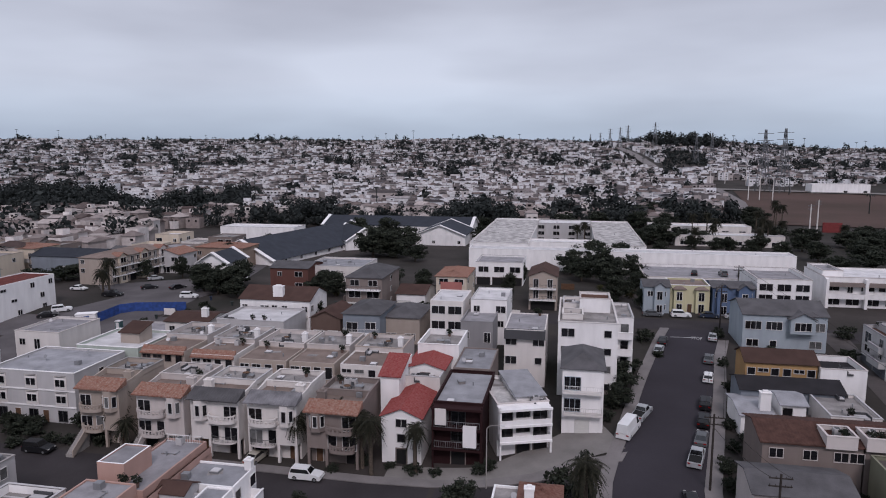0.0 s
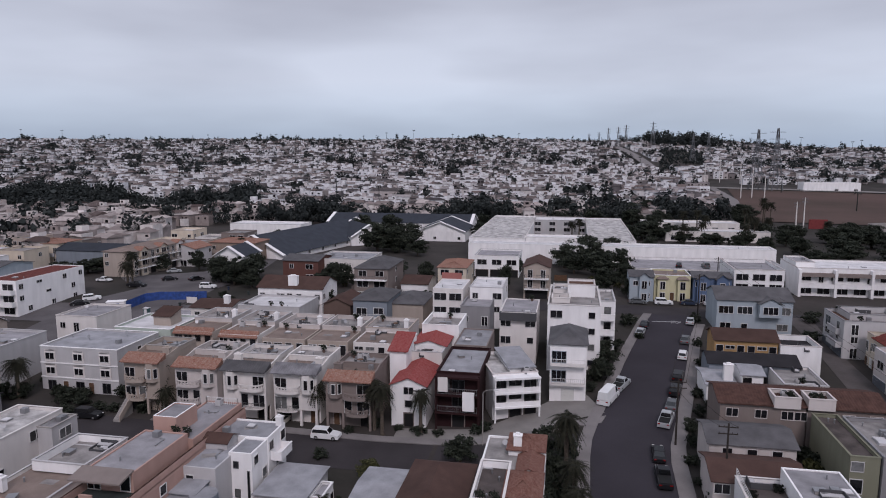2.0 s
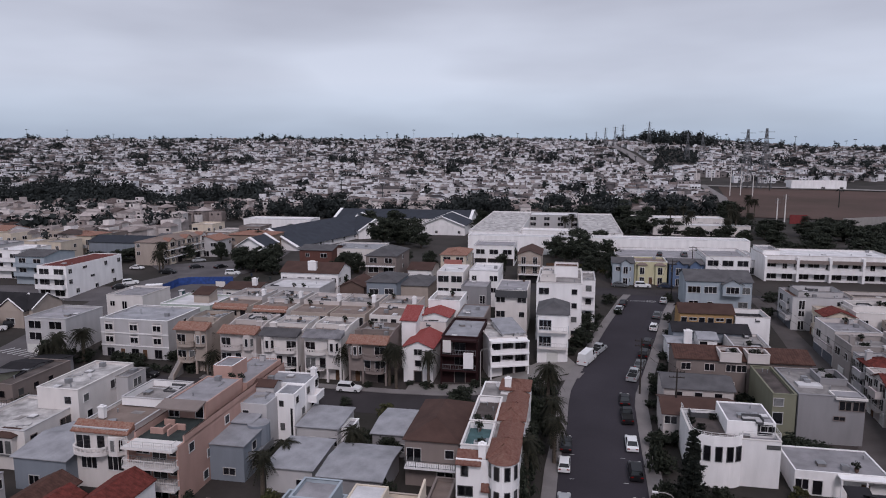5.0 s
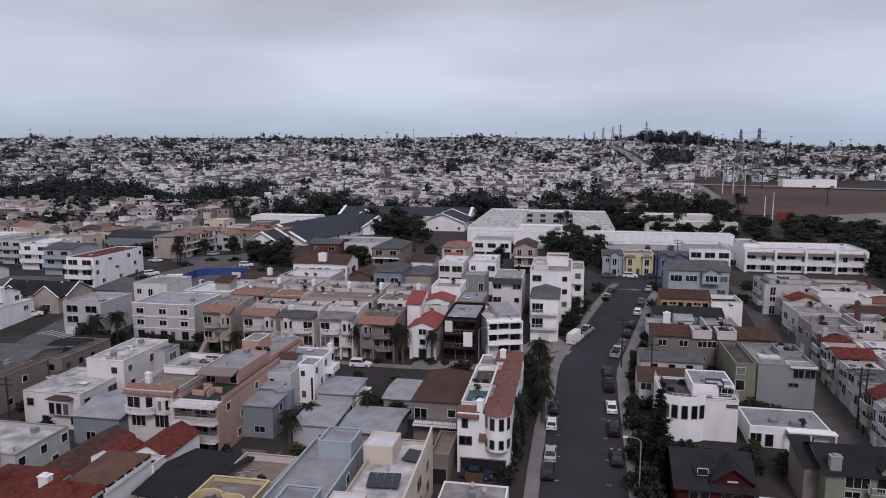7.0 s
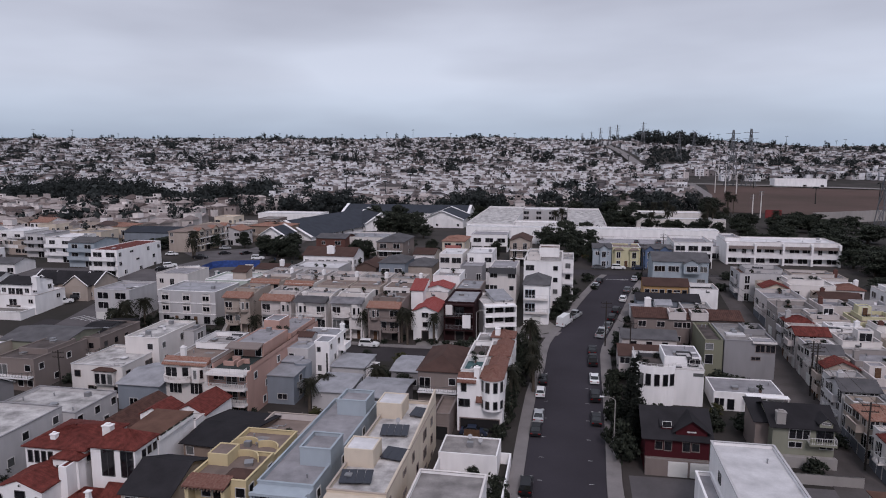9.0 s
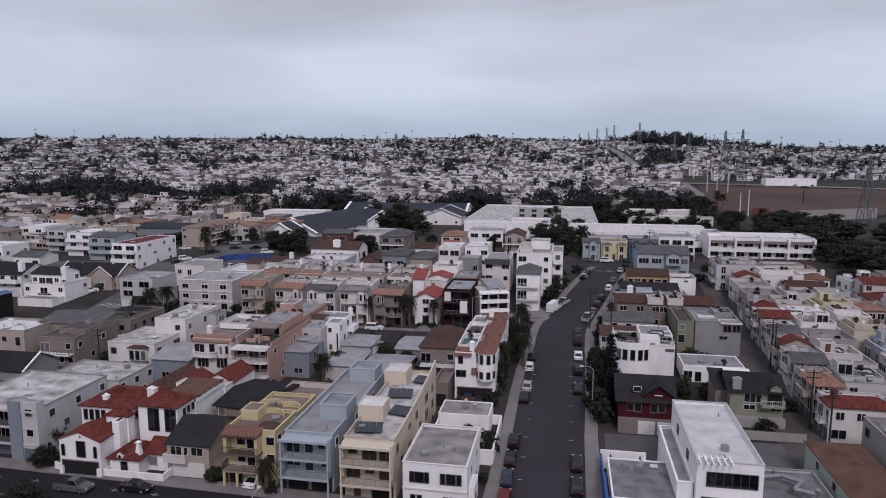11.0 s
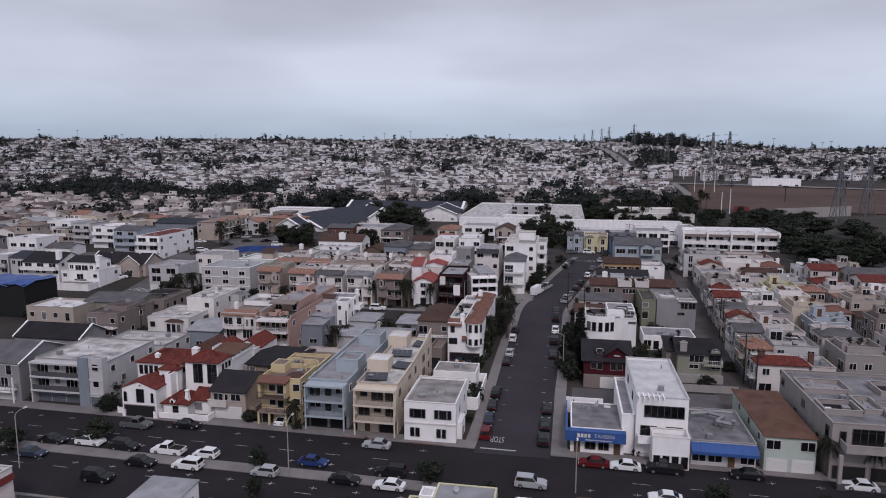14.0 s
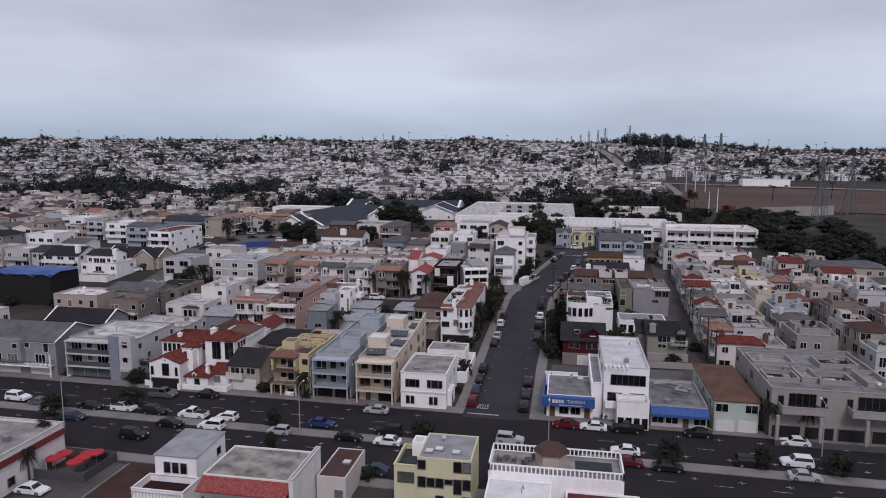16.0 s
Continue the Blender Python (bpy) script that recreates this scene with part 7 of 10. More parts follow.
h = house(6.2, -30.8, 7.4, 8.2, 7.4, "paleyellow", "flat", "palegreyroof", "..w..W/WwwsTW/w...WW", style="darkframe", label="pale yellow apartment building with grey roof", parapet=0.1, name="apartment_building", category="apartment building", vents=3)
volume(h, -5.4, 0.4, 3.35, 6.6, 0, 5.4, "paleyellow", "flat", "deckgreen", "./W", style="darkframe", parapet=0.6, vents=0)
volume(h, -4.6, 4.6, 1.7, 2.4, 5.4, 1.9, "white", "flat", "whiteroof", "", foot=0.0, parapet=0.2, vents=0)
h = house(21.0, -32.0, 17.4, 6.6, 7.0, "white", "flat", "dirtyroof", "", parapet=0.05, vents=0, label="white building with balustraded roof terrace and pavilion")
terrace = h
volume(h, -4.5, -10.0, 8.2, 9.95, 0, 6.0, "white", "flat", "whiteroof", "", parapet=0.15, vents=1)
volume(h, 6.0, -10.0, 9.2, 9.95, 0, 5.0, "white", "flat", "redtile", "", parapet=0.25, vents=1)
house(226.0, 633.6, 46.2, 16, 7.5, "white", "flat", "whiteroof", "...B.B", label='low white building above a bare field', name='warehouse', category='warehouse', vents=0)
house(133.7, 381.6, 9.2, 1.2, 5.0, "redpaint", "flat", "redtile", "", label='faded red wall beside a field', name='site_wall', category='wall', vents=0, parapet=0.1)
house(174.0, 366.0, 62.0, 1.2, 6.4, "concrete", "flat", "membrane", "", rot=29, label='long pale concrete wall beside a field', name='site_wall', category='wall', vents=0, parapet=0.1)

# ---- vehicles ----
def car_meshes(kind, paint):
    """Side profiles of a vehicle, drawn across its width: body, glass and wheels. It points along +x."""
    dims = {"sedan": (4.7, 1.8, 0.92, 1.45), "suv": (4.7, 1.9, 1.08, 1.75), "hatch": (4.1, 1.75, 0.98, 1.52), "pickup": (5.5, 1.95, 1.12, 1.85), "van": (5.9, 2.05, 1.25, 2.6)}
    L, W, belt, top = dims[kind]
    lower = [(-L / 2, 0.35), (-L / 2 + 0.05, belt - 0.12), (-L / 2 + 0.35, belt), (L * 0.16, belt), (L * 0.36, belt - 0.10), (L / 2 - 0.12, belt - 0.28), (L / 2, 0.42), (L / 2 - 0.15, 0.25), (-L / 2 + 0.15, 0.25)]
    cabin = {"sedan": (-0.40, -0.20, 0.06, 0.22), "suv": (-0.48, -0.43, 0.06, 0.20), "hatch": (-0.47, -0.36, 0.08, 0.26), "pickup": (-0.10, -0.06, 0.14, 0.24), "van": (-0.495, -0.485, 0.26, 0.40)}[kind]
    a, c, d, e = (k * L for k in cabin)
    b = Build()

    def loft(poly, w0, w1, m):
        n = len(poly)
        k = len(b.v)
        for s in (-1, 1):
            for x, z in poly:
                t = (z - poly[0][1]) / max(0.01, max(q[1] for q in poly) - poly[0][1])
                b.v.append((x, s * (w0 + (w1 - w0) * max(0, min(1, t))) / 2, z))
        for i in range(n):
            j = (i + 1) % n
            b.f.append((k + i, k + j, k + n + j, k + n + i))
            b.m.append(m)
        b.f.append(tuple(k + i for i in range(n))[::-1])
        b.f.append(tuple(k + n + i for i in range(n)))
        b.m += [m, m]

    loft(lower, W, W * 0.97, 0)
    if kind == "pickup":
        b.box(-L / 2 + 0.15, -L * 0.10, -W / 2 + 0.15, W / 2 - 0.15, belt + 0.005, belt + 0.02, 1)
    body = b.mesh("body", [paint, "tyre"])
    b = Build()
    loft([(a, belt - 0.01), (c, top), (d, top), (e, belt - 0.01)], W * 0.93, W * 0.76, 0)
    roof = b.mesh("cabin", [paint])
    b = Build()
    q = 0.82
    gx0, gx1 = (a + (c - a) * 0.15 + 0.10, e - (e - d) * 0.15 - 0.12) if kind != "van" else (d - 0.4, e - 0.2)
    for s in (-1, 1):
        z0, z1 = belt + 0.06, belt + (top - belt) * q
        y0, y1 = W * 0.465 + 0.012, (W * 0.93 + (W * 0.76 - W * 0.93) * q) / 2 + 0.012
        p = [(gx0, s * y0, z0), (gx1, s * y0, z0), (gx1 - (e - d) * 0.6, s * y1, z1), (gx0 + (c - a) * 0.6, s * y1, z1)]
        b.face(p[::-1] if s > 0 else p)
    for xa, xb, s in ((e + 0.015, d + 0.03, 1), (a - 0.015, c - 0.015, -1)):
        xm, xt = xa + (xb - xa) * 0.1, xa + (xb - xa) * 0.88
        z0, z1 = belt + (top - belt) * 0.1, belt + (top - belt) * 0.88
        if kind == "van" and s < 0:
            continue
        p = [(xm, -W * 0.42, z0), (xm, W * 0.42, z0), (xt, W * 0.35, z1), (xt, -W * 0.35, z1)]
        b.face(p if s > 0 else p[::-1])
    glass = b.mesh("glass", ["carglass"])
    b = Build()
    b.tube((0, -0.11, 0), (0, 0.11, 0), 0.34, 0.34, 12)
    b.tube((0, -0.125, 0), (0, 0.125, 0), 0.2, 0.2, 8, 1)
    wheel = b.mesh("wheel", ["tyre", "metal"])
    lamp = Build()
    lamp.box(-0.06, 0.02, -0.18, 0.18, -0.07, 0.07)
    return L, W, belt, body, roof, glass, wheel, lamp.mesh("headlight", ["lamp_glass"]), lamp.mesh("tail_light", ["tail_glass"])


PAINTW = {"carwhite": "white", "carsilver": "silver", "cargrey": "grey", "carblack": "black", "carblue": "bright blue", "carred": "dark red", "cardarkblue": "dark blue", "carbeige": "beige"}
KINDW = {"sedan": "sedan", "suv": "sport utility car", "hatch": "hatchback", "pickup": "pickup truck", "van": "tall panel van"}
CARS = {}


def car(x, y, heading, kind="sedan", paint="cargrey", where="parked at the kerb", base=None):
    z = land(x, y) + 0.10 if base is None else base
    dz = land(x + math.cos(radians(heading)) * 2, y + math.sin(radians(heading)) * 2) - land(x, y) if base is None else 0.0
    m = pose(x, y, z, 0, -math.degrees(math.atan2(dz, 2)), heading)
    if (kind, paint) in CARS:
        return copy_thing(CARS[kind, paint], m)
    L, W, belt, body, roof, glass, wheel, head, tail = car_meshes(kind, paint)
    ob = thing("van" if kind == "van" else "pickup_truck" if kind == "pickup" else "car", f"{PAINTW[paint]} {KINDW[kind]} {where}", "van" if kind == "van" else "truck" if kind == "pickup" else "car", m, "parked vehicles")
    part("body", body, ob)
    part("cabin", roof, ob)
    part("glass", glass, ob, "dark glass")
    for sx in (-0.31, 0.31):
        for s in (-1, 1):
            part("wheel", wheel, ob, at=(sx * L, s * (W / 2 - 0.11), 0.34))
    for s in (-1, 1):
        part("headlight", head, ob, at=(L / 2 - 0.08, s * (W / 2 - 0.3), belt * 0.68))
        part("tail_light", tail, ob, at=(-L / 2 + 0.02, s * (W / 2 - 0.28), belt * 0.8))
    CARS[kind, paint] = ob
    return ob


car(-12.4, 1.3, 178, "sedan", "carsilver")
car(-56.5, 1.7, -2, "pickup", "cargrey")
car(-47.6, 3.2, -2, "sedan", "carblack")
car(22.5, 1.0, 178, "sedan", "carred")
car(27.3, 0.8, 178, "sedan", "carwhite")
car(33.1, 0.9, 178, "pickup", "carblack")
car(45.0, 1.2, 178, "sedan", "carblack")
car(60.2, 0.4, 178, "sedan", "carwhite")
car(-83.3, -5.1, -2, "suv", "carwhite")
car(-77.1, -6.5, -2, "sedan", "cargrey")
car(-66.2, -6.6, -2, "sedan", "carblack")
car(-59.6, -6.1, -2, "suv", "carwhite")
car(-52.7, -6.8, -2, "suv", "carblack")
car(-44.9, -6.8, 178, "pickup", "carwhite")
car(-38.2, -7.0, 178, "hatch", "carwhite")
car(-65.9, -11.6, -2, "sedan", "cardarkblue")
car(-46.8, -11.3, -2, "sedan", "carblack")
car(-39.0, -11.0, 178, "suv", "carwhite")
car(-50.0, -17.0, -2, "suv", "carblack")
car(-26.3, -11.0, 178, "hatch", "carsilver")
car(-20.4, -6.5, -2, "sedan", "carblue")
car(-13.7, -11.1, -2, "sedan", "carblack")
car(-7.6, -7.7, 178, "suv", "carblack")
car(-6.8, -11.7, 178, "sedan", "carwhite")
car(13.3, -7.3, -2, "suv", "carsilver")
car(32.0, -8.2, 178, "sedan", "carwhite")
car(32.2, -12.2, -2, "sedan", "carred")
car(38.1, -12.9, -2, "sedan", "carblack")
car(50.9, -9.2, -2, "suv", "carblack")
car(58.0, -7.7, 178, "suv", "carwhite")
car(57.7, -12.4, -2, "sedan", "carsilver")
car(-52.5, -36.7, -2, "sedan", "carwhite")
car(5.6, 65.7, 90, "sedan", "carblack")
car(5.4, 59.5, 90, "hatch", "carwhite")
car(5.5, 49.6, 90, "sedan", "carsilver")
car(5.3, 44.5, 90, "sedan", "carblack")
car(4.8, 26.6, 90, "suv", "carblack")
car(4.7, 20.9, 90, "sedan", "carblack")
car(4.7, 15.2, 90, "sedan", "cardarkblue")
car(4.8, 9.4, 90, "suv", "carred")
car(14.8, 21.0, 90, "sedan", "carblack")
car(14.7, 14.3, 90, "sedan", "carblack")
car(14.6, 8.3, 90, "suv", "carblack")
car(15.6, 83.2, 88, "sedan", "carblack")
car(15.5, 76.6, 90, "pickup", "carblack")
car(15.5, 67.2, 90, "sedan", "carwhite")
car(15.4, 59.0, 90, "suv", "carblack")
car(15.3, 49.8, 90, "sedan", "carblack")
car(18.1, 94.6, 74, "pickup", "carsilver")
car(19.8, 100.7, 76, "sedan", "cargrey")
car(21.2, 106.7, 77, "suv", "carblack")
car(22.6, 113.3, 77, "suv", "carblack")
car(25.1, 124.8, 78, "hatch", "carwhite")
car(27.0, 134.6, 77, "sedan", "cargrey")
car(30.2, 148.0, 78, "sedan", "carsilver")
car(19.5, 144.0, 78, "sedan", "carblack")
car(18.1, 138.4, 78, "sedan", "carsilver")
car(9.4, 101.5, 68, "van", "carwhite")
car(11.9, 107.8, 66, "pickup", "carsilver")
car(20.1, 167.5, 0, "sedan", "cargrey")
car(26.7, 167.6, 0, "suv", "carwhite")
car(33.3, 168.3, 0, "sedan", "cardarkblue")
car(39.1, 168.3, 0, "sedan", "carsilver")
car(-35.5, 84.1, 0, "suv", "carwhite")
car(-79.0, 84.6, 0, "suv", "carblack")
car(-4.8, 41.9, 0, "sedan", "cardarkblue")
car(-44.8, 87.8, 80, "sedan", "carbeige")
car(-102.3, 165.2, 10, "suv", "carwhite")
car(-124.3, 163.2, 5, "pickup", "carblack")
car(-120.5, 174.3, 40, "sedan", "carblack")
car(-139.6, 169.0, 0, "sedan", "carwhite")
car(-112.4, 175.9, 60, "sedan", "carblack")
car(-125.2, 145.1, 35, "suv", "carwhite")
car(-125.2, 140.4, 35, "sedan", "carblack")
car(-127.4, 187.5, 40, "sedan", "carsilver")
car(-129.8, 100.4, 35, "suv", "carwhite")
car(-128.2, 104.1, 35, "suv", "carblack")
car(32.1, 28.7, 90, "sedan", "carblack")
car(-6.2, -22.0, 178, "sedan", "cardarkblue")
car(-31.6, 8.4, 84, "sedan", "carwhite", base=land(-31.6, 8.4) + 0.04)

# ---- trees ----
def crown_mesh(seed, rx, rz, leaves, size, mat):
    """A crown of many small leaves in uneven, overlapping clumps, with gaps and a ragged outline."""
    rng = np.random.default_rng(seed)
    n = 60
    cen = rng.normal(size=(n, 3))
    cen = cen / np.linalg.norm(cen, axis=1)[:, None] * rng.uniform(0.05, 0.92, (n, 1)) ** 0.55
    cen[:, 0] += 0.16 * np.sin(cen[:, 2] * 5 + seed)
    cen[:, 1] += 0.14 * np.cos(cen[:, 2] * 4 + seed * 2)
    rad = rng.uniform(0.13, 0.36, n)
    v, f = [], []
    for i in range(leaves):
        k = rng.integers(n)
        d = rng.normal(size=3)
        d /= np.linalg.norm(d)
        p = (cen[k] + d * rad[k] * rng.uniform(0.1, 1.25) * np.array([1, 1, 0.75])) * (rx, rx, rz)
        u = np.cross(d, rng.normal(size=3))
        u /= np.linalg.norm(u) + 1e-9
        w = np.cross(d + 0.8 * rng.normal(size=3), u)
        w /= np.linalg.norm(w) + 1e-9
        s = size * rng.uniform(0.5, 1.5)
        b = len(v)
        v += [tuple(p - u * s), tuple(p + w * s * 0.6), tuple(p + u * s), tuple(p - w * s * 0.6)]
        f.append((b, b + 1, b + 2, b + 3))
    me = bpy.data.meshes.new("crown")
    me.from_pydata(v, [], f)
    me.materials.append(MATS[mat])
    return me


def trunk_mesh(h, r, seed):
    b, rng = Build(), random.Random(seed)
    b.tube((0, 0, -0.6), (0.1, 0, h * 0.55), r, r * 0.7, 7)
    for i in range(5):
        a = i * 1.26 + rng.random()
        b.tube((0.1, 0, h * 0.5), (math.cos(a) * h * 0.35, math.sin(a) * h * 0.35, h * rng.uniform(0.85, 1.1)), r * 0.5, r * 0.15, 5)
    return b.mesh("trunk", ["bark"])


def bush(x, y, r, h, seed, mat="leaf", base=None):
    """A shrub or a stretch of hedge."""
    z, v = land(x, y) if base is None else base, seed % 4
    ob = new("bush", shared(("bush", v, mat), lambda: crown_mesh(v + 11, 1.0, 0.9, 1500, 0.10, mat)))
    ob.matrix_world = Matrix.Translation((x, y, z + h * 0.45)) @ Matrix.Rotation(seed * 1.3, 4, "Z") @ Matrix.Diagonal((r, r, h * 0.62, 1))
    return tagged(ob, "dark green bushy shrub between houses", "bush", "shrubs")


def tree(x, y, h=8.0, r=3.5, seed=0, mat="leaf", label="dark green broad-leaved tree with dense crown"):
    z, v = land(x, y), seed % 4
    ob = thing("tree", label, "tree", Matrix.Translation((x, y, z)) @ Matrix.Rotation(seed * 1.7, 4, "Z") @ Matrix.Diagonal((r / 3.5, r / 3.5, h / 8.0, 1)))
    part("trunk", shared(("trunk", v), lambda: trunk_mesh(4.6, 0.28, v)), ob)
    part("crown", shared(("crown", v, mat), lambda: crown_mesh(v + 3, 3.3, 3.1, 7000, 0.20, mat)), ob, at=(0, 0, 3.7))
    return ob


def conifer(x, y, h, r):
    """A layered conifer: boughs in uneven tiers round a straight trunk, with gaps between them."""
    rng = np.random.default_rng(9)
    ob = thing("conifer", "dark layered conifer beside a white house", "tree", pose(x, y, land(x, y)))
    b = Build()
    b.tube((0, 0, -0.5), (0, 0, h * 0.97), 0.22, 0.04, 7)
    part("trunk", b.mesh("trunk", ["bark"]), ob)
    v, f = [], []
    for tier in range(13):
        z0 = h * (0.16 + 0.065 * tier)
        for _ in range(9):
            a, reach = rng.uniform(0, 6.283), r * (1.02 - tier / 13.5) * rng.uniform(0.6, 1.1)
            for _ in range(46):
                k = rng.uniform(0.1, 1.0)
                p = np.array([math.cos(a) * reach * k, math.sin(a) * reach * k, z0 + 0.25 * k * reach]) + rng.normal(size=3) * (0.16, 0.16, 0.10)
                u, w = rng.normal(size=3) * 0.12, rng.normal(size=3) * 0.09
                n = len(v)
                v += [tuple(p - u), tuple(p + w), tuple(p + u), tuple(p - w)]
                f.append((n, n + 1, n + 2, n + 3))
    me = bpy.data.meshes.new("crown")
    me.from_pydata(v, [], f)
    me.materials.append(MATS["darkleaf"])
    part("crown", me, ob)


def frond_crown(seed, n, length, droop):
    rng = random.Random(seed)
    b = Build()
    for i in range(n):
        a, up = rng.random() * 6.283, rng.uniform(-1.25, 1.1)
        L = length * rng.uniform(0.8, 1.1)
        dx, dy = math.cos(a), math.sin(a)
        prev = None
        for k in range(9):
            s = k / 8
            r, z = L * s * math.cos(up * (1 - s)) * 0.9, L * (math.sin(up) * s * 0.8 - droop * s * s)
            p = (dx * r, dy * r, z)
            wd = 0.30 * L * (0.35 + math.sin(math.pi * min(1, s + 0.08)) * 0.65) * 0.5
            if prev and k < 9:
                q, qw = prev
                for sg in (-1, 1):
                    for half in (0.0, 0.5):
                        m0 = [q[j] + (p[j] - q[j]) * half for j in range(3)]
                        m1 = [q[j] + (p[j] - q[j]) * (half + 0.42) for j in range(3)]
                        tip = (m1[0] - sg * dy * wd + dx * wd * 0.4, m1[1] + sg * dx * wd + dy * wd * 0.4, m1[2] - wd * 0.5)
                        b.face([tuple(m0), tuple(m1), tip])
            prev = (p, wd)
    return b.mesh("crown", ["frond"], weld=False)


def palm_trunk(h, thick):
    b = Build()
    n = 7
    for i in range(n):
        r0, r1 = thick * (1.25 - 0.35 * i / n), thick * (1.25 - 0.35 * (i + 1) / n)
        b.tube((math.sin(i * 0.5) * 0.06, 0, -0.5 + (h + 0.5) * i / n), (math.sin((i + 1) * 0.5) * 0.06, 0, -0.5 + (h + 0.5) * (i + 1) / n), r0, r1, 7)
    return b.mesh("trunk", ["palmbark"])


def palm(x, y, h=8.0, size=2.6, seed=0, label="palm tree with drooping grey-green fronds", base=None):
    z, v, hh = land(x, y) if base is None else base, seed % 3, round(h)
    ob = thing("palm_tree", label, "palm tree", pose(x, y, z, 0, 0, seed * 67))
    part("trunk", shared(("ptrunk", hh), lambda: palm_trunk(hh, 0.27)), ob)
    c = part("crown", shared(("pcrown", v), lambda: frond_crown(v, 95, 2.7, 0.72)), ob, at=(0.0, 0, hh))
    c.scale = (size / 2.6,) * 3
    return ob


for u, v in ((-4.8, 1.6), (-4.0, 3.4), (-5.0, 5.6), (-1.6, 7.6)):
    p = roundhouse.matrix_world @ Vector((u, v, 6.4))
    bush(p.x, p.y, 0.7, 1.0, 31, "darkleaf", p.z)
conifer(20.7, 41.0, 8.6, 1.9)
conifer(20.6, 45.2, 11.0, 2.2)
conifer(21.3, 49.8, 12.0, 2.4)
tree(-71.4, -10.0, 4.6, 2.4, 0, "leaf")
tree(-59.3, -4.9, 4.6, 2.9, 1, "leaf")
tree(-28.4, -8.8, 4.6, 1.5, 2, "leaf")
tree(-1.3, -9.2, 4.6, 2.3, 3, "leaf")
tree(38.9, -9.6, 4.6, 2.1, 4, "leaf")
tree(52.5, -10.1, 4.6, 1.6, 5, "leaf")
tree(63.3, -10.1, 4.6, 2.3, 6, "leaf")
tree(-24.5, -18.5, 4.6, 1.2, 7, "leaf")
tree(9.7, 227.0, 11, 6, 8, "leaf")
tree(18.7, 244.0, 11, 5, 9, "leaf")
tree(3.6, 213.2, 9, 5, 10, "leaf")
tree(18.2, 194.4, 8, 3.5, 11, "leaf")
tree(-75.8, 251.6, 14, 7, 12, "leaf")
tree(-67.0, 252.5, 13, 7, 13, "leaf")
tree(-57.1, 243.9, 9, 5, 14, "leaf")
tree(-68.7, 178.0, 8, 4.5, 15, "leaf")
tree(-63.4, 174.8, 8, 4, 16, "leaf")
tree(-105.1, 179.4, 9, 4.5, 17, "leaf")
tree(-97.1, 176.1, 10, 5, 18, "leaf")
tree(-95.3, 181.2, 10, 4.5, 19, "leaf")
tree(-121.6, 193.2, 8, 3, 20, "leaf")
tree(-151.6, 186.8, 6, 6, 21, "leaf")
tree(-154.7, 180.8, 6, 5, 22, "leaf")
tree(-41.5, 310.5, 9, 4, 23, "leaf")
tree(46.1, 366.6, 9, 6, 24, "leaf")
tree(57.5, 319.2, 8, 5, 25, "leaf")
tree(87.5, 244.1, 8, 5, 26, "leaf")
tree(90.7, 238.6, 7, 5, 27, "leaf")
tree(-15.0, 204.1, 8, 2.5, 28, "leaf")
tree(-16.6, 183.7, 8, 2.5, 29, "leaf")
tree(-41.5, 187.8, 8, 3, 30, "leaf")
tree(9.4, 118.5, 6, 3, 31, "leaf")
tree(8.4, 110.9, 5, 2.5, 32, "leaf")
tree(6.9, 241.5, 12, 6, 33, "leaf")
tree(12.0, 208.2, 11, 6, 34, "leaf")
tree(19.2, 215.8, 10, 5, 35, "leaf")
tree(12.2, 184.0, 8, 4, 36, "leaf")
tree(0.1, 225.0, 10, 5, 37, "leaf")
tree(18.7, 175.1, 7, 3, 38, "leaf")
tree(-94.2, 295.2, 14, 7, 39, "leaf")
tree(-82.9, 297.7, 14, 7, 40, "leaf")
tree(-67.6, 273.4, 12, 6, 41, "leaf")
tree(-3.5, 376.7, 11, 7, 42, "leaf")
tree(14.9, 379.9, 11, 7, 43, "leaf")
tree(36.2, 383.7, 11, 7, 44, "leaf")
tree(51.4, 386.4, 10, 7, 45, "leaf")
tree(93.4, 379.2, 10, 6, 46, "leaf")
tree(91.0, 329.2, 10, 6, 47, "leaf")
tree(95.5, 304.7, 9, 5, 48, "leaf")
tree(92.5, 275.6, 9, 5, 49, "leaf")
tree(109.5, 279.2, 9, 7, 50, "leaf")
tree(133.3, 323.7, 9, 7, 51, "leaf")
tree(118.6, 320.5, 9, 6, 52, "leaf")
tree(-121.5, 258.5, 9, 4, 53, "leaf")
tree(-132.7, 203.7, 8, 3, 54, "leaf")
tree(-159.4, 174.8, 6, 4, 55, "leaf")
tree(-134.2, 190.5, 7, 4, 56, "leaf")
tree(-35.3, 325.5, 9, 5, 57, "leaf")
tree(-47.2, 363.8, 9, 5, 58, "leaf")
tree(-0.6, 58.5, 8, 2.2, 61, "leaf")
tree(-1.5, 72.6, 8, 2.2, 62, "leaf")
tree(-0.7, 49.1, 7, 2, 63, "leaf")
tree(-89.8, 63.3, 5, 3, 64, "leaf")
tree(-99.4, 60.5, 5, 3, 65, "leaf")
tree(-71.0, 66.2, 3.5, 2, 66, "leaf")
tree(-69.2, 12.5, 5, 2.4, 67, "leaf")
tree(-66.1, 7.0, 4, 1.8, 68, "leaf")
tree(-37.9, 7.6, 2.5, 1.4, 69, "leaf")
tree(-30.1, 10.0, 4, 1.4, 70, "leaf")
tree(-2.7, 25.6, 4, 1.2, 71, "leaf")
tree(109.6, 169.1, 5.9, 6.4, 72, "leaf")
tree(116.9, 154.2, 5.9, 7.2, 73, "leaf")
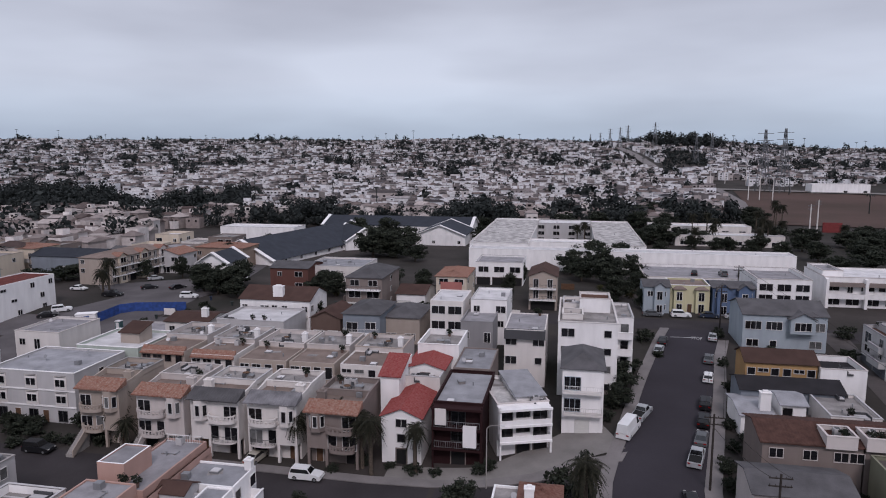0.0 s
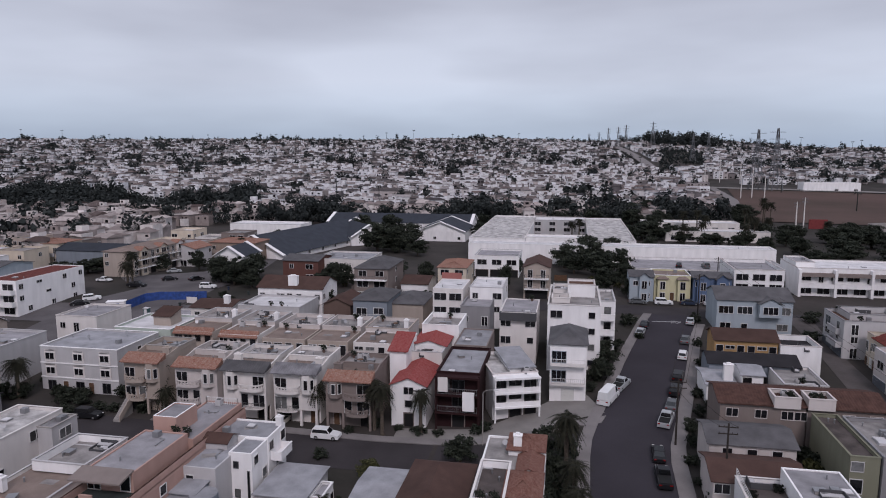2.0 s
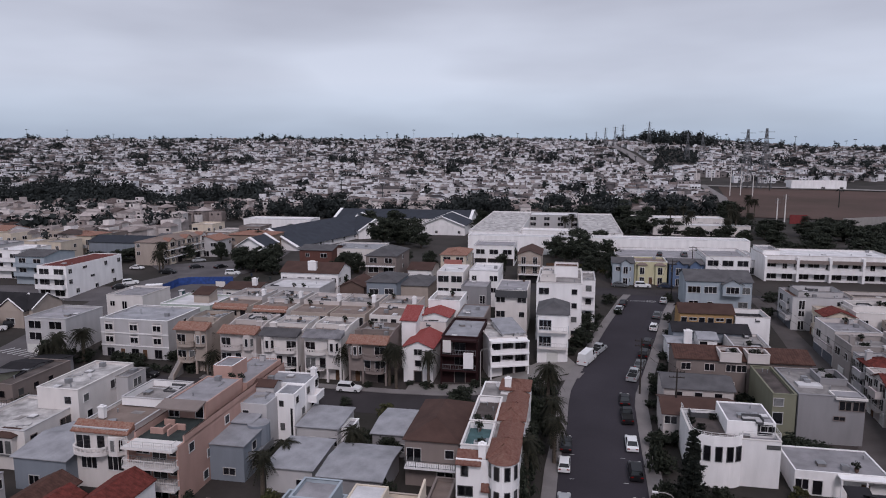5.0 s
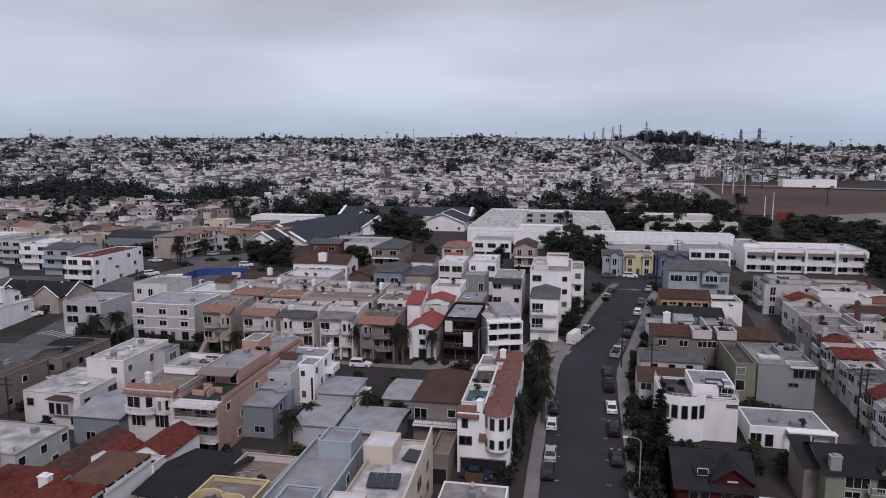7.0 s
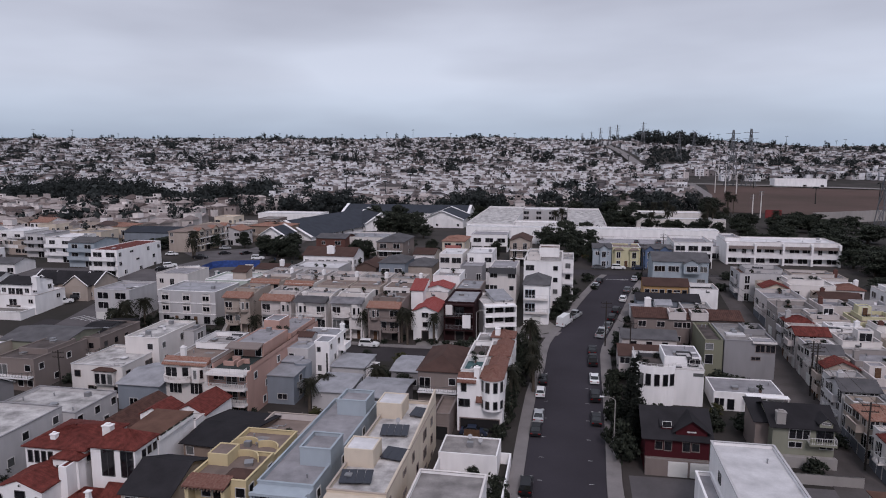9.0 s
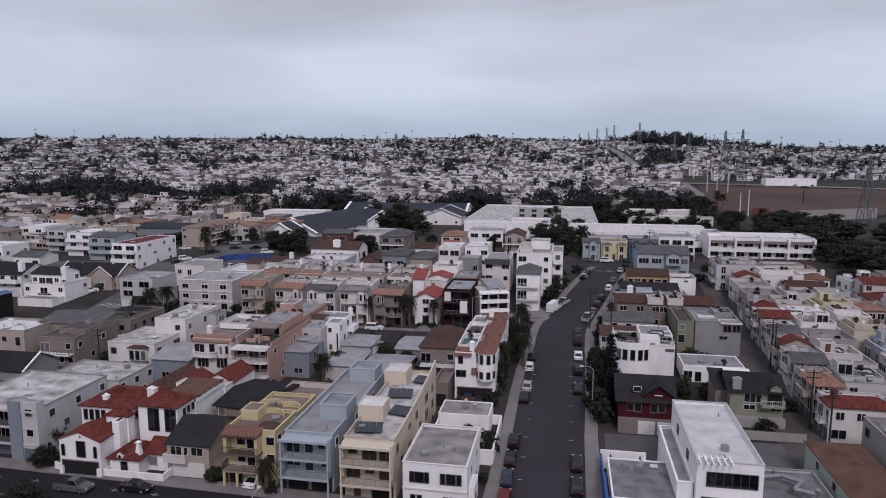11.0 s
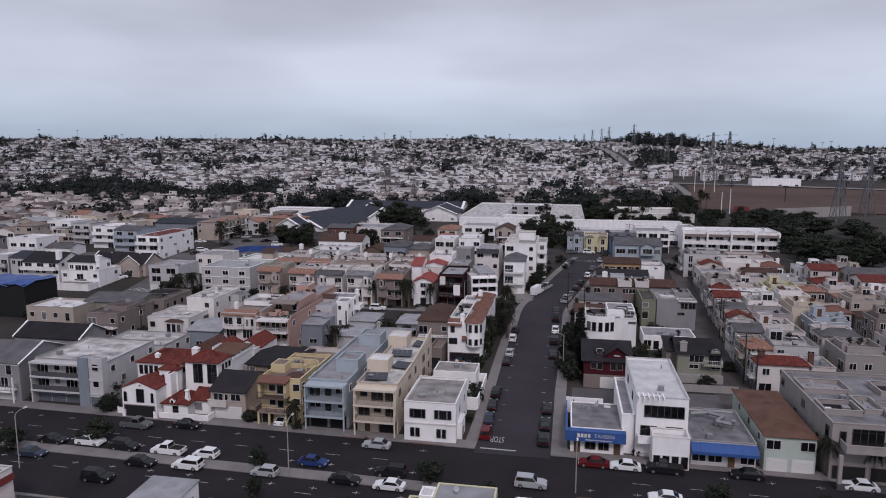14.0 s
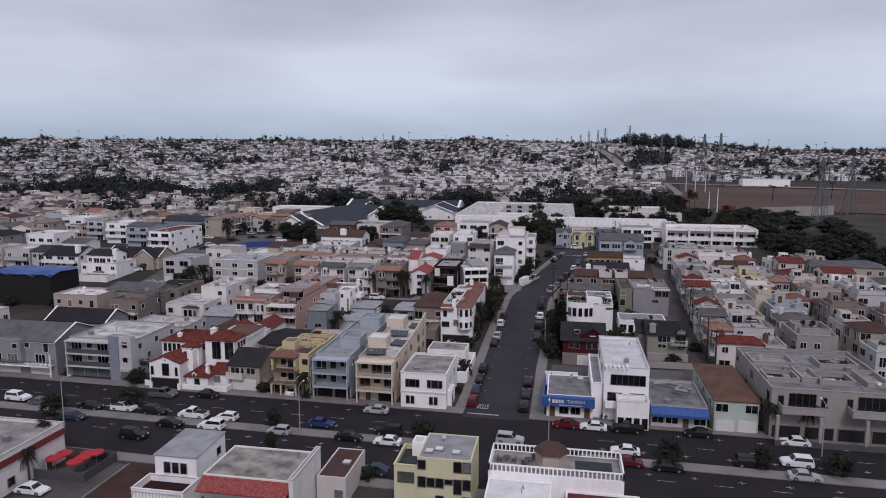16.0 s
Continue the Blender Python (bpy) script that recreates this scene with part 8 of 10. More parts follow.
tree(98.5, 144.6, 5.2, 4.8, 74, "leaf")
tree(115.2, 128.6, 4.4, 4, 75, "leaf")
tree(129.8, 143.6, 5.9, 6.4, 76, "leaf")
tree(124.9, 190.2, 5.9, 5.6, 77, "leaf")
tree(102.2, 80.0, 6, 4, 78, "leaf")
tree(-110.3, 104.7, 7, 3, 79, "leaf")
tree(112.2, 148.8, 8.6, 4.4, 80, "leaf")
tree(105.6, 168.5, 10.1, 5.9, 81, "leaf")
tree(132.8, 156.6, 9, 4.6, 82, "leaf")
tree(109.7, 149.0, 8.1, 6.2, 83, "leaf")
tree(135.3, 195.2, 9.8, 4.5, 84, "leaf")
tree(115.1, 183.4, 9.5, 6.1, 85, "leaf")
tree(137.3, 147.7, 9.2, 5.6, 86, "leaf")
tree(122.7, 153.7, 8.8, 4.2, 87, "leaf")
tree(139.4, 199.1, 9, 4.7, 88, "leaf")
tree(138.4, 179.8, 10, 6, 89, "leaf")
tree(122.8, 169.3, 9.2, 5, 90, "leaf")
tree(109.3, 162.1, 9.8, 4.1, 91, "leaf")
tree(104.8, 183.3, 8.2, 5.3, 92, "leaf")
tree(121.4, 164.6, 10.4, 4.5, 93, "leaf")
tree(119.1, 155.4, 9.2, 4.6, 94, "leaf")
tree(116.9, 191.3, 8.4, 5.4, 95, "leaf")
tree(34.6, 271.3, 8, 4, 96, "leaf")
tree(51.4, 304.1, 7, 3.5, 97, "leaf")
tree(64.7, 296.5, 8, 4, 98, "leaf")
tree(78.6, 303.5, 8, 4.5, 99, "leaf")
tree(81.2, 281.1, 8, 4, 100, "leaf")
tree(29.9, 313.2, 9, 5, 101, "leaf")
tree(-78.0, 258.9, 11, 6.5, 102, "leaf")
tree(-70.1, 255.6, 10, 6, 103, "leaf")
tree(-89.8, 285.2, 11, 6, 104, "leaf")
tree(-103.1, 174.1, 9, 4.5, 105, "leaf")
tree(-97.3, 171.7, 9, 4.5, 106, "leaf")
tree(-93.5, 174.2, 9, 4.5, 107, "leaf")
tree(-58.9, 148.1, 6, 2.6, 108, "leaf")
tree(-50.7, 151.0, 5, 2.2, 109, "leaf")
tree(-41.9, 152.4, 6, 2.6, 110, "leaf")
tree(-89.7, 167.9, 7, 3.2, 112, "leaf")
tree(-52.1, 194.6, 7, 3.2, 113, "leaf")
tree(-34.5, 156.3, 5, 2.4, 114, "leaf")
tree(-85.3, 145.8, 4, 2, 115, "leaf")
tree(-69.2, 180.8, 7, 3, 116, "leaf")
tree(-13.0, 79.9, 5, 2.8, 118, "leaf")
tree(-25.1, 73.6, 3.5, 1.8, 119, "leafwarm")
tree(-21.1, 59.8, 4, 2.2, 120, "leaf")
palm(-69.0, 89.7, 8, 2.6, 121)
palm(-65.5, 86.8, 5, 2.2, 122)
palm(-50.9, 91.5, 8, 2.0, 123)
palm(-33.1, 91.4, 8, 2.8, 124)
palm(-28.7, 88.3, 8, 2.6, 125)
palm(-26.9, 86.8, 8, 2.4, 126)
palm(-20.8, 88.1, 7, 2.2, 127)
palm(-38.8, 88.8, 7, 2.2, 128)
palm(2.4, 75.7, 9, 2.8, 129)
palm(3.5, 64.8, 8, 2.4, 130)
palm(4.0, 60.5, 7, 2.4, 131)
palm(0.5, 51.4, 8, 2.6, 132)
palm(-26.0, 57.8, 5, 2.8, 133)
palm(-97.7, 82.7, 8, 3.0, 134)
palm(-99.3, 81.6, 6, 3.0, 135)
palm(-35.1, 45.8, 6, 2.2, 136)
palm(-35.3, 54.0, 4, 2.6, 137)
palm(-119.2, 219.7, 8, 2.5, 138)
palm(-65.3, 103.3, 7, 2.5, 139)
palm(-130.8, 170.4, 9, 3, 140)
palm(-127.5, 163.5, 7, 3, 141)
palm(-96.9, 88.9, 7, 3, 142)
palm(63.2, 3.6, 6, 2.0, 143)
palm(57.0, 3.9, 6, 2.0, 144)
palm(-28.7, 5.6, 5, 1.8, 145)
palm(110.9, 399.1, 12, 3, 146)
palm(91.9, 363.4, 12, 3, 147)
palm(87.8, 327.2, 10, 3, 148)
palm(52.2, 303.2, 9, 3, 149)
palm(62.5, 318.6, 9, 3, 150)
for k, (x, y, h) in enumerate(((59.3, 353.0, 11), (65.3, 348.0, 12), (68.5, 342.0, 10), (83.0, 317.0, 13), (86.5, 322.0, 11), (79.5, 309.0, 9), (112.0, 407.0, 14), (115.0, 403.0, 12), (96.0, 335.0, 10), (121.0, 330.0, 9))):
    palm(x, y, h, 3.2, 300 + k, "tall palm tree with dark shaggy crown")
for k, (x, y, h, r) in enumerate(((35.5, 318.0, 10, 7), (42.0, 320.0, 11, 7), (48.7, 321.0, 10, 6), (38.0, 330.0, 10, 7), (101.0, 412.0, 12, 8), (106.0, 420.0, 11, 7), (73.0, 431.0, 12, 9), (62.0, 428.0, 11, 8), (50.0, 426.0, 13, 9),
                                  (40.0, 424.0, 11, 8), (84.0, 425.0, 10, 7), (103.4, 332.0, 9, 5), (110.0, 338.0, 8, 5), (128.0, 330.0, 9, 6), (138.0, 352.0, 9, 6), (146.0, 345.0, 8, 6), (130.0, 305.0, 10, 8), (118.0, 300.0, 9, 7),
                                  (143.0, 312.0, 9, 8), (156.0, 322.0, 9, 7), (126.0, 270.0, 10, 8), (140.0, 262.0, 10, 9), (118.0, 246.0, 10, 8), (150.0, 240.0, 10, 9), (160.0, 268.0, 9, 8), (104.0, 258.0, 8, 6), (100.0, 216.0, 9, 7), (114.0, 214.0, 10, 8), (72.0, 292.0, 7, 4), (60.0, 298.0, 7, 4))):
    tree(x, y, h, r, 400 + k, "leaf")
palm(-58.9, -26.4, 5.6, 1.9, 161)
palm(-56.0, -33.6, 5.2, 1.8, 162)
palm(2.7, 305.6, 9, 3, 151)
palm(6.0, 309.3, 10, 3, 152)
bush(-52.8, 143.7, 1.4, 2, 153, "leaf")
bush(-45.0, 144.7, 1.4, 2, 154, "leaf")
bush(-35.7, 145.1, 1.4, 2, 155, "leaf")
bush(-27.5, 147.0, 1.4, 2.2, 156, "leaf")
bush(-57.7, 137.1, 1.2, 1.8, 157, "leaf")
bush(1.2, 22.5, 1.5, 4.4, 301)
bush(-1.4, 21.0, 0.9, 1.6, 302)
bush(-66.5, 137.1, 1.2, 1.8, 158, "leaf")
bush(-87.2, 89.2, 2.0, 2.5, 159, "leaf")
bush(-84.1, 89.3, 1.6, 2.0, 160, "leaf")
bush(-84.3, 85.5, 1.5, 1.6, 161, "leaf")
bush(-78.5, 93.9, 1.8, 2.5, 162, "leaf")
bush(-74.1, 93.0, 1.6, 2.4, 163, "leaf")
bush(-76.6, 87.7, 1.2, 1.5, 164, "leaf")
bush(-29.1, 89.3, 1.2, 1.6, 165, "leaf")
bush(-32.5, 86.6, 1.0, 1.2, 166, "leaf")
bush(-21.2, 88.1, 1.4, 1.5, 167, "leaf")
bush(-17.9, 88.0, 1.0, 1.2, 168, "leaf")
bush(-24.8, 89.0, 0.9, 1.0, 169, "leaf")
bush(-11.6, 88.7, 1.4, 1.8, 170, "leaf")
bush(-10.6, 90.2, 1.2, 1.6, 171, "leaf")
bush(6.5, 105.6, 1.2, 2.0, 172, "leaf")
bush(7.6, 110.9, 1.6, 2.6, 173, "leaf")
bush(11.0, 126.4, 2.4, 3.6, 174, "leaf")
bush(10.7, 136.9, 2, 3.5, 175, "leaf")
bush(15.8, 144.5, 2, 3, 176, "leaf")
bush(17.7, 135.7, 1.2, 1.6, 177, "leaf")
bush(24.7, 105.6, 1.2, 1.8, 178, "leaf")
bush(24.0, 98.4, 1.2, 1.8, 179, "leaf")
bush(21.5, 91.7, 1.1, 1.8, 180, "leaf")
bush(28.5, 115.5, 1.3, 1.8, 181, "leaf")
bush(27.9, 121.2, 1.2, 1.6, 182, "leaf")
bush(29.2, 132.1, 1.2, 2.0, 183, "leaf")
bush(31.5, 149.2, 1.4, 2.6, 184, "leaf")
bush(21.8, 93.3, 1.2, 1.8, 185, "leaf")
bush(21.3, 87.5, 1.2, 2.0, 186, "leaf")
bush(26.4, 102.2, 1.3, 1.4, 187, "leaf")
bush(20.9, 175.0, 1.3, 1.8, 188, "leaf")
bush(24.4, 175.7, 1.2, 1.5, 189, "leaf")
bush(29.3, 176.0, 1.4, 1.8, 190, "leaf")
bush(34.1, 176.3, 1.3, 1.6, 191, "leaf")
bush(39.4, 176.0, 1.4, 1.8, 192, "leaf")
bush(58.2, 154.3, 2, 3, 193, "leaf")
bush(53.3, 138.9, 2, 2.6, 194, "leaf")
bush(21.1, 71.5, 1.6, 2.2, 195, "leaf")
bush(21.9, 69.4, 1.8, 2.4, 196, "leaf")
bush(20.6, 76.3, 1.2, 1.6, 197, "leaf")
bush(19.8, 68.3, 1.6, 2.2, 198, "leaf")
bush(22.0, 80.0, 1.1, 1.4, 199, "leaf")
bush(36.7, 83.5, 1.8, 2.6, 200, "leaf")
bush(37.1, 79.1, 1.8, 2.6, 201, "leaf")
bush(35.8, 86.2, 1.4, 2.0, 202, "leaf")
bush(39.5, 70.2, 2.2, 2.4, 203, "leaf")
bush(2.0, 68.9, 2.2, 4.5, 204, "leaf")
bush(1.0, 75.6, 2.2, 4.5, 205, "leaf")
bush(2.5, 81.3, 1.8, 4, 206, "leaf")
bush(0.3, 62.8, 2.4, 4.5, 207, "leaf")
bush(2.8, 89.8, 1.4, 3, 208, "leaf")
bush(-34.3, 78.1, 1.2, 1.6, 209, "leaf")
bush(-31.6, 63.5, 2.0, 3, 210, "leaf")
bush(-26.2, 62.8, 2.0, 3, 211, "leaf")
bush(-24.1, 61.5, 1.8, 2.6, 212, "leaf")
bush(-19.8, 64.0, 1.5, 2.2, 213, "leaf")
bush(-106.8, 90.5, 2.4, 4, 214, "leaf")
bush(-100.5, 87.9, 2.4, 3.4, 215, "leaf")
bush(-96.8, 89.5, 2, 3, 216, "leaf")
bush(-101.6, 82.0, 2, 3, 217, "leaf")
bush(-90.6, 91.4, 1.6, 2.6, 218, "leaf")
bush(-85.7, 91.7, 1.6, 2.2, 219, "leaf")
bush(-79.3, 87.1, 1.4, 2, 220, "leaf")
bush(-71.1, 88.4, 1.4, 2.2, 221, "leaf")
bush(19.1, 67.7, 1.8, 2.6, 222, "leaf")
bush(19.6, 60.7, 1.8, 2.6, 223, "leaf")
bush(19.5, 48.6, 2.4, 5, 224, "leaf")
bush(20.2, 41.9, 2.4, 5.5, 225, "leaf")
bush(18.9, 37.0, 2.2, 5, 226, "leaf")
bush(21.9, 47.2, 2.2, 6, 227, "leaf")
bush(39.3, 69.7, 2.2, 1.6, 228, "leaf")
bush(43.1, 69.6, 2.4, 1.6, 229, "leaf")
bush(41.3, 70.0, 2.2, 1.6, 230, "leaf")
bush(34.4, 51.1, 2, 3, 231, "leaf")
bush(39.1, 50.1, 2, 3, 232, "leaf")
bush(-1.2, 65.6, 2.2, 5, 233, "leaf")
bush(-0.2, 54.7, 2.2, 5, 234, "leaf")
bush(-1.1, 73.9, 2.2, 5, 235, "leaf")
bush(-0.1, 47.4, 2.0, 4.5, 236, "leaf")
bush(-0.9, 83.2, 2.0, 4.5, 237, "leaf")
bush(-0.3, 40.9, 1.6, 3, 238, "leaf")
bush(-30.6, 65.8, 2.2, 3, 239, "leaf")
bush(-27.5, 63.3, 2, 2.6, 240, "leaf")
bush(-21.8, 58.6, 1.8, 2.6, 241, "leaf")
bush(-38.2, 55.5, 1.6, 2.4, 242, "leaf")
bush(-44.6, 41.9, 1.4, 2, 243, "leaf")
bush(-68.8, 49.7, 1.4, 2, 244, "leaf")
bush(-87.1, 42.3, 1.8, 2.6, 245, "leaf")
bush(-59.6, 46.1, 1.6, 2, 246, "leaf")
bush(-18.1, 47.9, 1.3, 3, 247, "leaf")
bush(20.0, 81.7, 1.2, 1.6, 248, "leaf")
bush(-70.5, 13.1, 1.7, 4, 249, "leaf")
bush(-66.1, 8.2, 1.6, 3.5, 250, "leaf")
bush(-75.3, 18.4, 1.7, 4, 251, "leaf")
bush(-38.1, 7.6, 1.2, 2.2, 252, "leaf")
bush(-37.6, 8.8, 1.0, 2, 253, "leaf")
bush(-30.0, 8.5, 1.1, 3, 254, "leaf")
bush(-28.1, 5.9, 1.0, 2, 255, "leaf")
bush(-56.4, 7.6, 0.7, 1.2, 256, "leaf")
bush(-14.9, 3.3, 0.5, 0.8, 257, "leaf")
bush(1.3, 14.2, 0.9, 1.6, 258, "leaf")
bush(0.7, 21.3, 1.0, 2.2, 259, "leaf")
bush(17.2, 41.3, 1.3, 4, 260, "leaf")
bush(17.8, 50.0, 1.3, 5, 261, "leaf")
bush(18.3, 59.9, 1.4, 5, 262, "leaf")
bush(30.8, 6.9, 0.8, 1.2, 263, "leaf")
bush(29.5, 6.1, 0.8, 1.2, 264, "leaf")
bush(32.1, 7.6, 0.8, 1.2, 265, "leaf")
bush(45.3, 43.0, 1.6, 2.4, 266, "leaf")
bush(46.2, 37.9, 1.8, 2.4, 267, "leaf")
bush(52.5, 15.5, 0.8, 1.6, 268, "leaf")
bush(61.4, 14.5, 2.2, 2.6, 269, "leaf")
bush(58.7, 16.2, 1.8, 3.2, 270, "leaf")
bush(70.8, 18.0, 1.6, 3.0, 271, "leaf")
bush(59.4, 11.3, 1.0, 2, 272, "leaf")
bush(-98.3, 55.0, 1.6, 3, 273, "leaf")
bush(-108.0, 65.2, 1.8, 3.5, 274, "leaf")
bush(-92.5, 70.4, 1.8, 3.5, 275, "leaf")
bush(-82.6, 58.4, 1.6, 3, 276, "leaf")
bush(-140.7, 55.7, 2, 3, 277, "leaf")
bush(-126.9, 57.5, 2.2, 3.2, 278, "leaf")
bush(-108.3, 52.7, 1.8, 3, 279, "leaf")
bush(83.3, 196.3, 2, 3, 280, "leaf")
bush(52.3, 46.9, 1.6, 2.2, 281, "leaf")
bush(94.3, 71.3, 2.6, 4, 282, "leaf")
bush(103.0, 79.7, 3, 5, 283, "leaf")
bush(98.1, 61.0, 3, 5, 284, "leaf")
bush(74.0, 57.7, 2.2, 3.4, 285, "leaf")
bush(89.8, 77.9, 2.2, 3.4, 286, "leaf")
bush(102.7, 102.5, 2.6, 4, 287, "leaf")
bush(113.0, 117.4, 2.6, 4, 288, "leaf")
bush(102.5, 116.1, 2.2, 3.6, 289, "leaf")
bush(-11.0, -19.2, 1.2, 2.4, 290, "leaf")
bush(-6.8, -24.1, 1.4, 2.2, 291, "leaf")
bush(7.4, -9.7, 1.0, 1.6, 292, "leaf")

# ---- far town, in the valley and on the hill ----
def open_place(d, u, s):
    """False where the valley floor and the hill have no houses: school, warehouses, field, roads."""
    if d < 373 and -0.36 - max(0, 294 - d) * 0.002 < u < 0.62:
        return False
    if 0.36 < u and 300 < d < 640:
        return False
    if u > 0.45 and d < 380:
        return False
    if d > 424 and abs(s - np.interp(d, (430, 500, 610, 714, 838, 906, 1036, 1193), (192, 214, 239, 258, 263, 273, 291, 307))) < (9 if d < 735 else 17):
        return False
    if 0.355 < u < 0.41 and 600 < d < 720:
        return False
    return not (840 < d < 1190 and 0.30 < u < 0.365)


def wooded(d, u):
    """True in the dark belts of trees: left of the valley, before the hill and on the ridge."""
    gap = math.sin(u * 37 + 1.0) + math.sin(u * 83 + d * 0.02)
    if 428 < d < 535 + 55 * math.sin(u * 21) and u < -0.25:
        return gap > -1.75 or d < 490
    if 373 < d < 405 + 22 * math.sin(u * 29) and -0.30 < u < 0.36:
        return gap > -0.9
    if 405 < d < 470 and 0.02 < u < 0.36:
        return gap > 0.75
    return 1290 < d < 1440 and 0.285 < u < 0.385


def far_town():
    rng = np.random.default_rng(5)
    walls, roofs, shade = Build(), Build(), Build()
    tv, tf = [], []

    def clump(x, y, z, r, h, n=26):
        """A rounded, uneven tree of many leaf masses."""
        lobes = rng.normal(size=(5, 3))
        lobes *= 0.5 / np.linalg.norm(lobes, axis=1)[:, None]
        d = rng.normal(size=(n, 3))
        d /= np.linalg.norm(d, axis=1)[:, None]
        p = (lobes[rng.integers(5, size=n)] + d * rng.uniform(0.25, 0.62, (n, 1))) * (r, r, h * 0.5) + (x, y, z + h * 0.52)
        u = np.cross(d, rng.normal(size=(n, 3)))
        u /= np.linalg.norm(u, axis=1)[:, None]
        w = np.cross(d, u)
        e = (r * rng.uniform(0.6, 1.4, n) * 1.5 / math.sqrt(n))[:, None]
        k = len(tv)
        tv.extend(np.stack((p - u * e, p + w * e, p + u * e, p - w * e), 1).reshape(-1, 3).tolist())
        tf.extend((k + 4 * i, k + 4 * i + 1, k + 4 * i + 2, k + 4 * i + 3) for i in range(n))

    def far_palm(x, y, z, h, size=2.8):
        k = len(tv)
        tv.extend([(x - 0.35, y, z), (x + 0.35, y, z), (x + 0.25, y, z + h), (x - 0.25, y, z + h)])
        tf.append((k, k + 1, k + 2, k + 3))
        for i in range(9):
            a = i * 0.7
            q = len(tv)
            dx, dy = math.cos(a) * size, math.sin(a) * size
            tv.extend([(x, y, z + h), (x + dx * 0.5 - dy * 0.2, y + dy * 0.5, z + h + 0.9), (x + dx, y + dy, z + h - 1.2), (x + dx * 0.5 + dy * 0.2, y + dy * 0.5, z + h + 0.4)])
            tf.append((q, q + 1, q + 2, q + 3))

    def box(b, x, y, turn, cx, cy_, z0, z1, hw, hd, m=0, roof=0):
        ca, sa = math.cos(turn), math.sin(turn)
        k = len(b.v)
        for zz in (z0, z1):
            for ex, ey in ((-hw, -hd), (hw, -hd), (hw, hd), (-hw, hd)):
                b.v.append((x + (cx + ex) * ca - (cy_ + ey) * sa, y + (cx + ex) * sa + (cy_ + ey) * ca, zz))
        for q in ((0, 1, 5, 4), (1, 2, 6, 5), (2, 3, 7, 6), (3, 0, 4, 7), (4, 5, 6, 7)):
            b.f.append(tuple(k + i for i in q))
            b.m.append(m)
        if roof:
            k = len(roofs.v)
            for ex, ey in ((-hw, -hd), (hw, -hd), (hw, hd), (-hw, hd)):
                roofs.v.append((x + (cx + ex * 0.94) * ca - (cy_ + ey * 0.94) * sa, y + (cx + ex * 0.94) * sa + (cy_ + ey * 0.94) * ca, z1 + 0.05))
            roofs.f.append((k, k + 1, k + 2, k + 3))
            roofs.m.append(m)

    def pitched(x, y, turn, cx, cy_, z, hw, hd, rise, hip, m):
        ca, sa = math.cos(turn), math.sin(turn)
        k, e = len(roofs.v), hd if hip else 0
        e = min(e, hw * 0.8)
        for ex, ey, ez in [(-hw, -hd, 0), (hw, -hd, 0), (hw, hd, 0), (-hw, hd, 0), (-hw + e, 0, rise), (hw - e, 0, rise)]:
            roofs.v.append((x + (cx + ex) * ca - (cy_ + ey) * sa, y + (cx + ex) * sa + (cy_ + ey) * ca, z + ez))
        for q in ((0, 1, 5, 4), (2, 3, 4, 5), (1, 2, 5), (3, 0, 4)):
            roofs.f.append(tuple(k + i for i in q))
            roofs.m.append(m)

    def openings(x, y, turn, cx, front, w, z, h, floors):
        ca, sa = math.cos(turn), math.sin(turn)
        n = max(1, int(w // 2.8))
        for fl in range(floors):
            for i in range(n):
                if rng.random() < 0.42:
                    continue
                ww, hh = rng.uniform(0.45, 1.1), rng.uniform(0.8, 1.5)
                ex, zz = cx - w / 2 + w * (i + 0.5) / n, z + 0.8 + fl * h / floors
                k = len(shade.v)
                for px, pz in ((-ww, 0), (ww, 0), (ww, hh), (-ww, hh)):
                    ax, ay = ex + px, front - 0.06
                    shade.v.append((x + ax * ca - ay * sa, y + ax * sa + ay * ca, zz + pz))
                shade.f.append((k, k + 1, k + 2, k + 3))
                shade.m.append(0)

    def green(x, y):
        return math.sin(x * 0.021 + 2 * math.sin(y * 0.013)) * math.sin(y * 0.027 + 1.7 * math.sin(x * 0.017)) + 0.5 * math.sin(x * 0.083 + y * 0.061)

    d, row = 228.0, 0
    while d < 1600:
        half = 0.72 * (d + 125) + 35
        s = -half
        street = row % 3 == 2
        valley = d < 424
        while s < half:
            wd = rng.uniform(5.2, 9.5) if not valley else rng.uniform(5, 8.5)
            s += wd + (rng.uniform(0.1, 1.0) if valley else rng.uniform(0.2, 3.5))
            if not valley and rng.random() < 0.06:
                s += rng.uniform(5, 14)
            jog = rng.normal() * (1.2 if valley else 3.2)
            x, y = CS * s - SN * (d + jog), SN * s + CS * (d + jog)
            u = s / (d + 68)
            if not open_place(d, u, s):
                if 840 < d < 1190 and 0.30 < u < 0.365 and rng.random() < 0.8:
                    clump(x, y, land(x, y), rng.uniform(2.0, 5.0), rng.uniform(3, 8), 60)
                continue
            z = land(x, y)
            if wooded(d, u):
                k = 1.9 if d > 1000 else 1.0
                if d > 1000 and rng.random() < 0.6:
                    continue
                k *= rng.uniform(0.7, 1.3) if d > 1000 else 1.0
                for _ in range(1 if d > 1000 else 2):
                    big = rng.uniform(0.55, 1.25)
                    clump(x + rng.normal() * 4, y + rng.normal() * 4, z - 0.5, 5.6 * big * k, 12.5 * big * rng.uniform(0.8, 1.2) * k, 170)
                continue
            g = green(x, y)
            low = not valley and d < 820 and -0.45 < u < 0.36
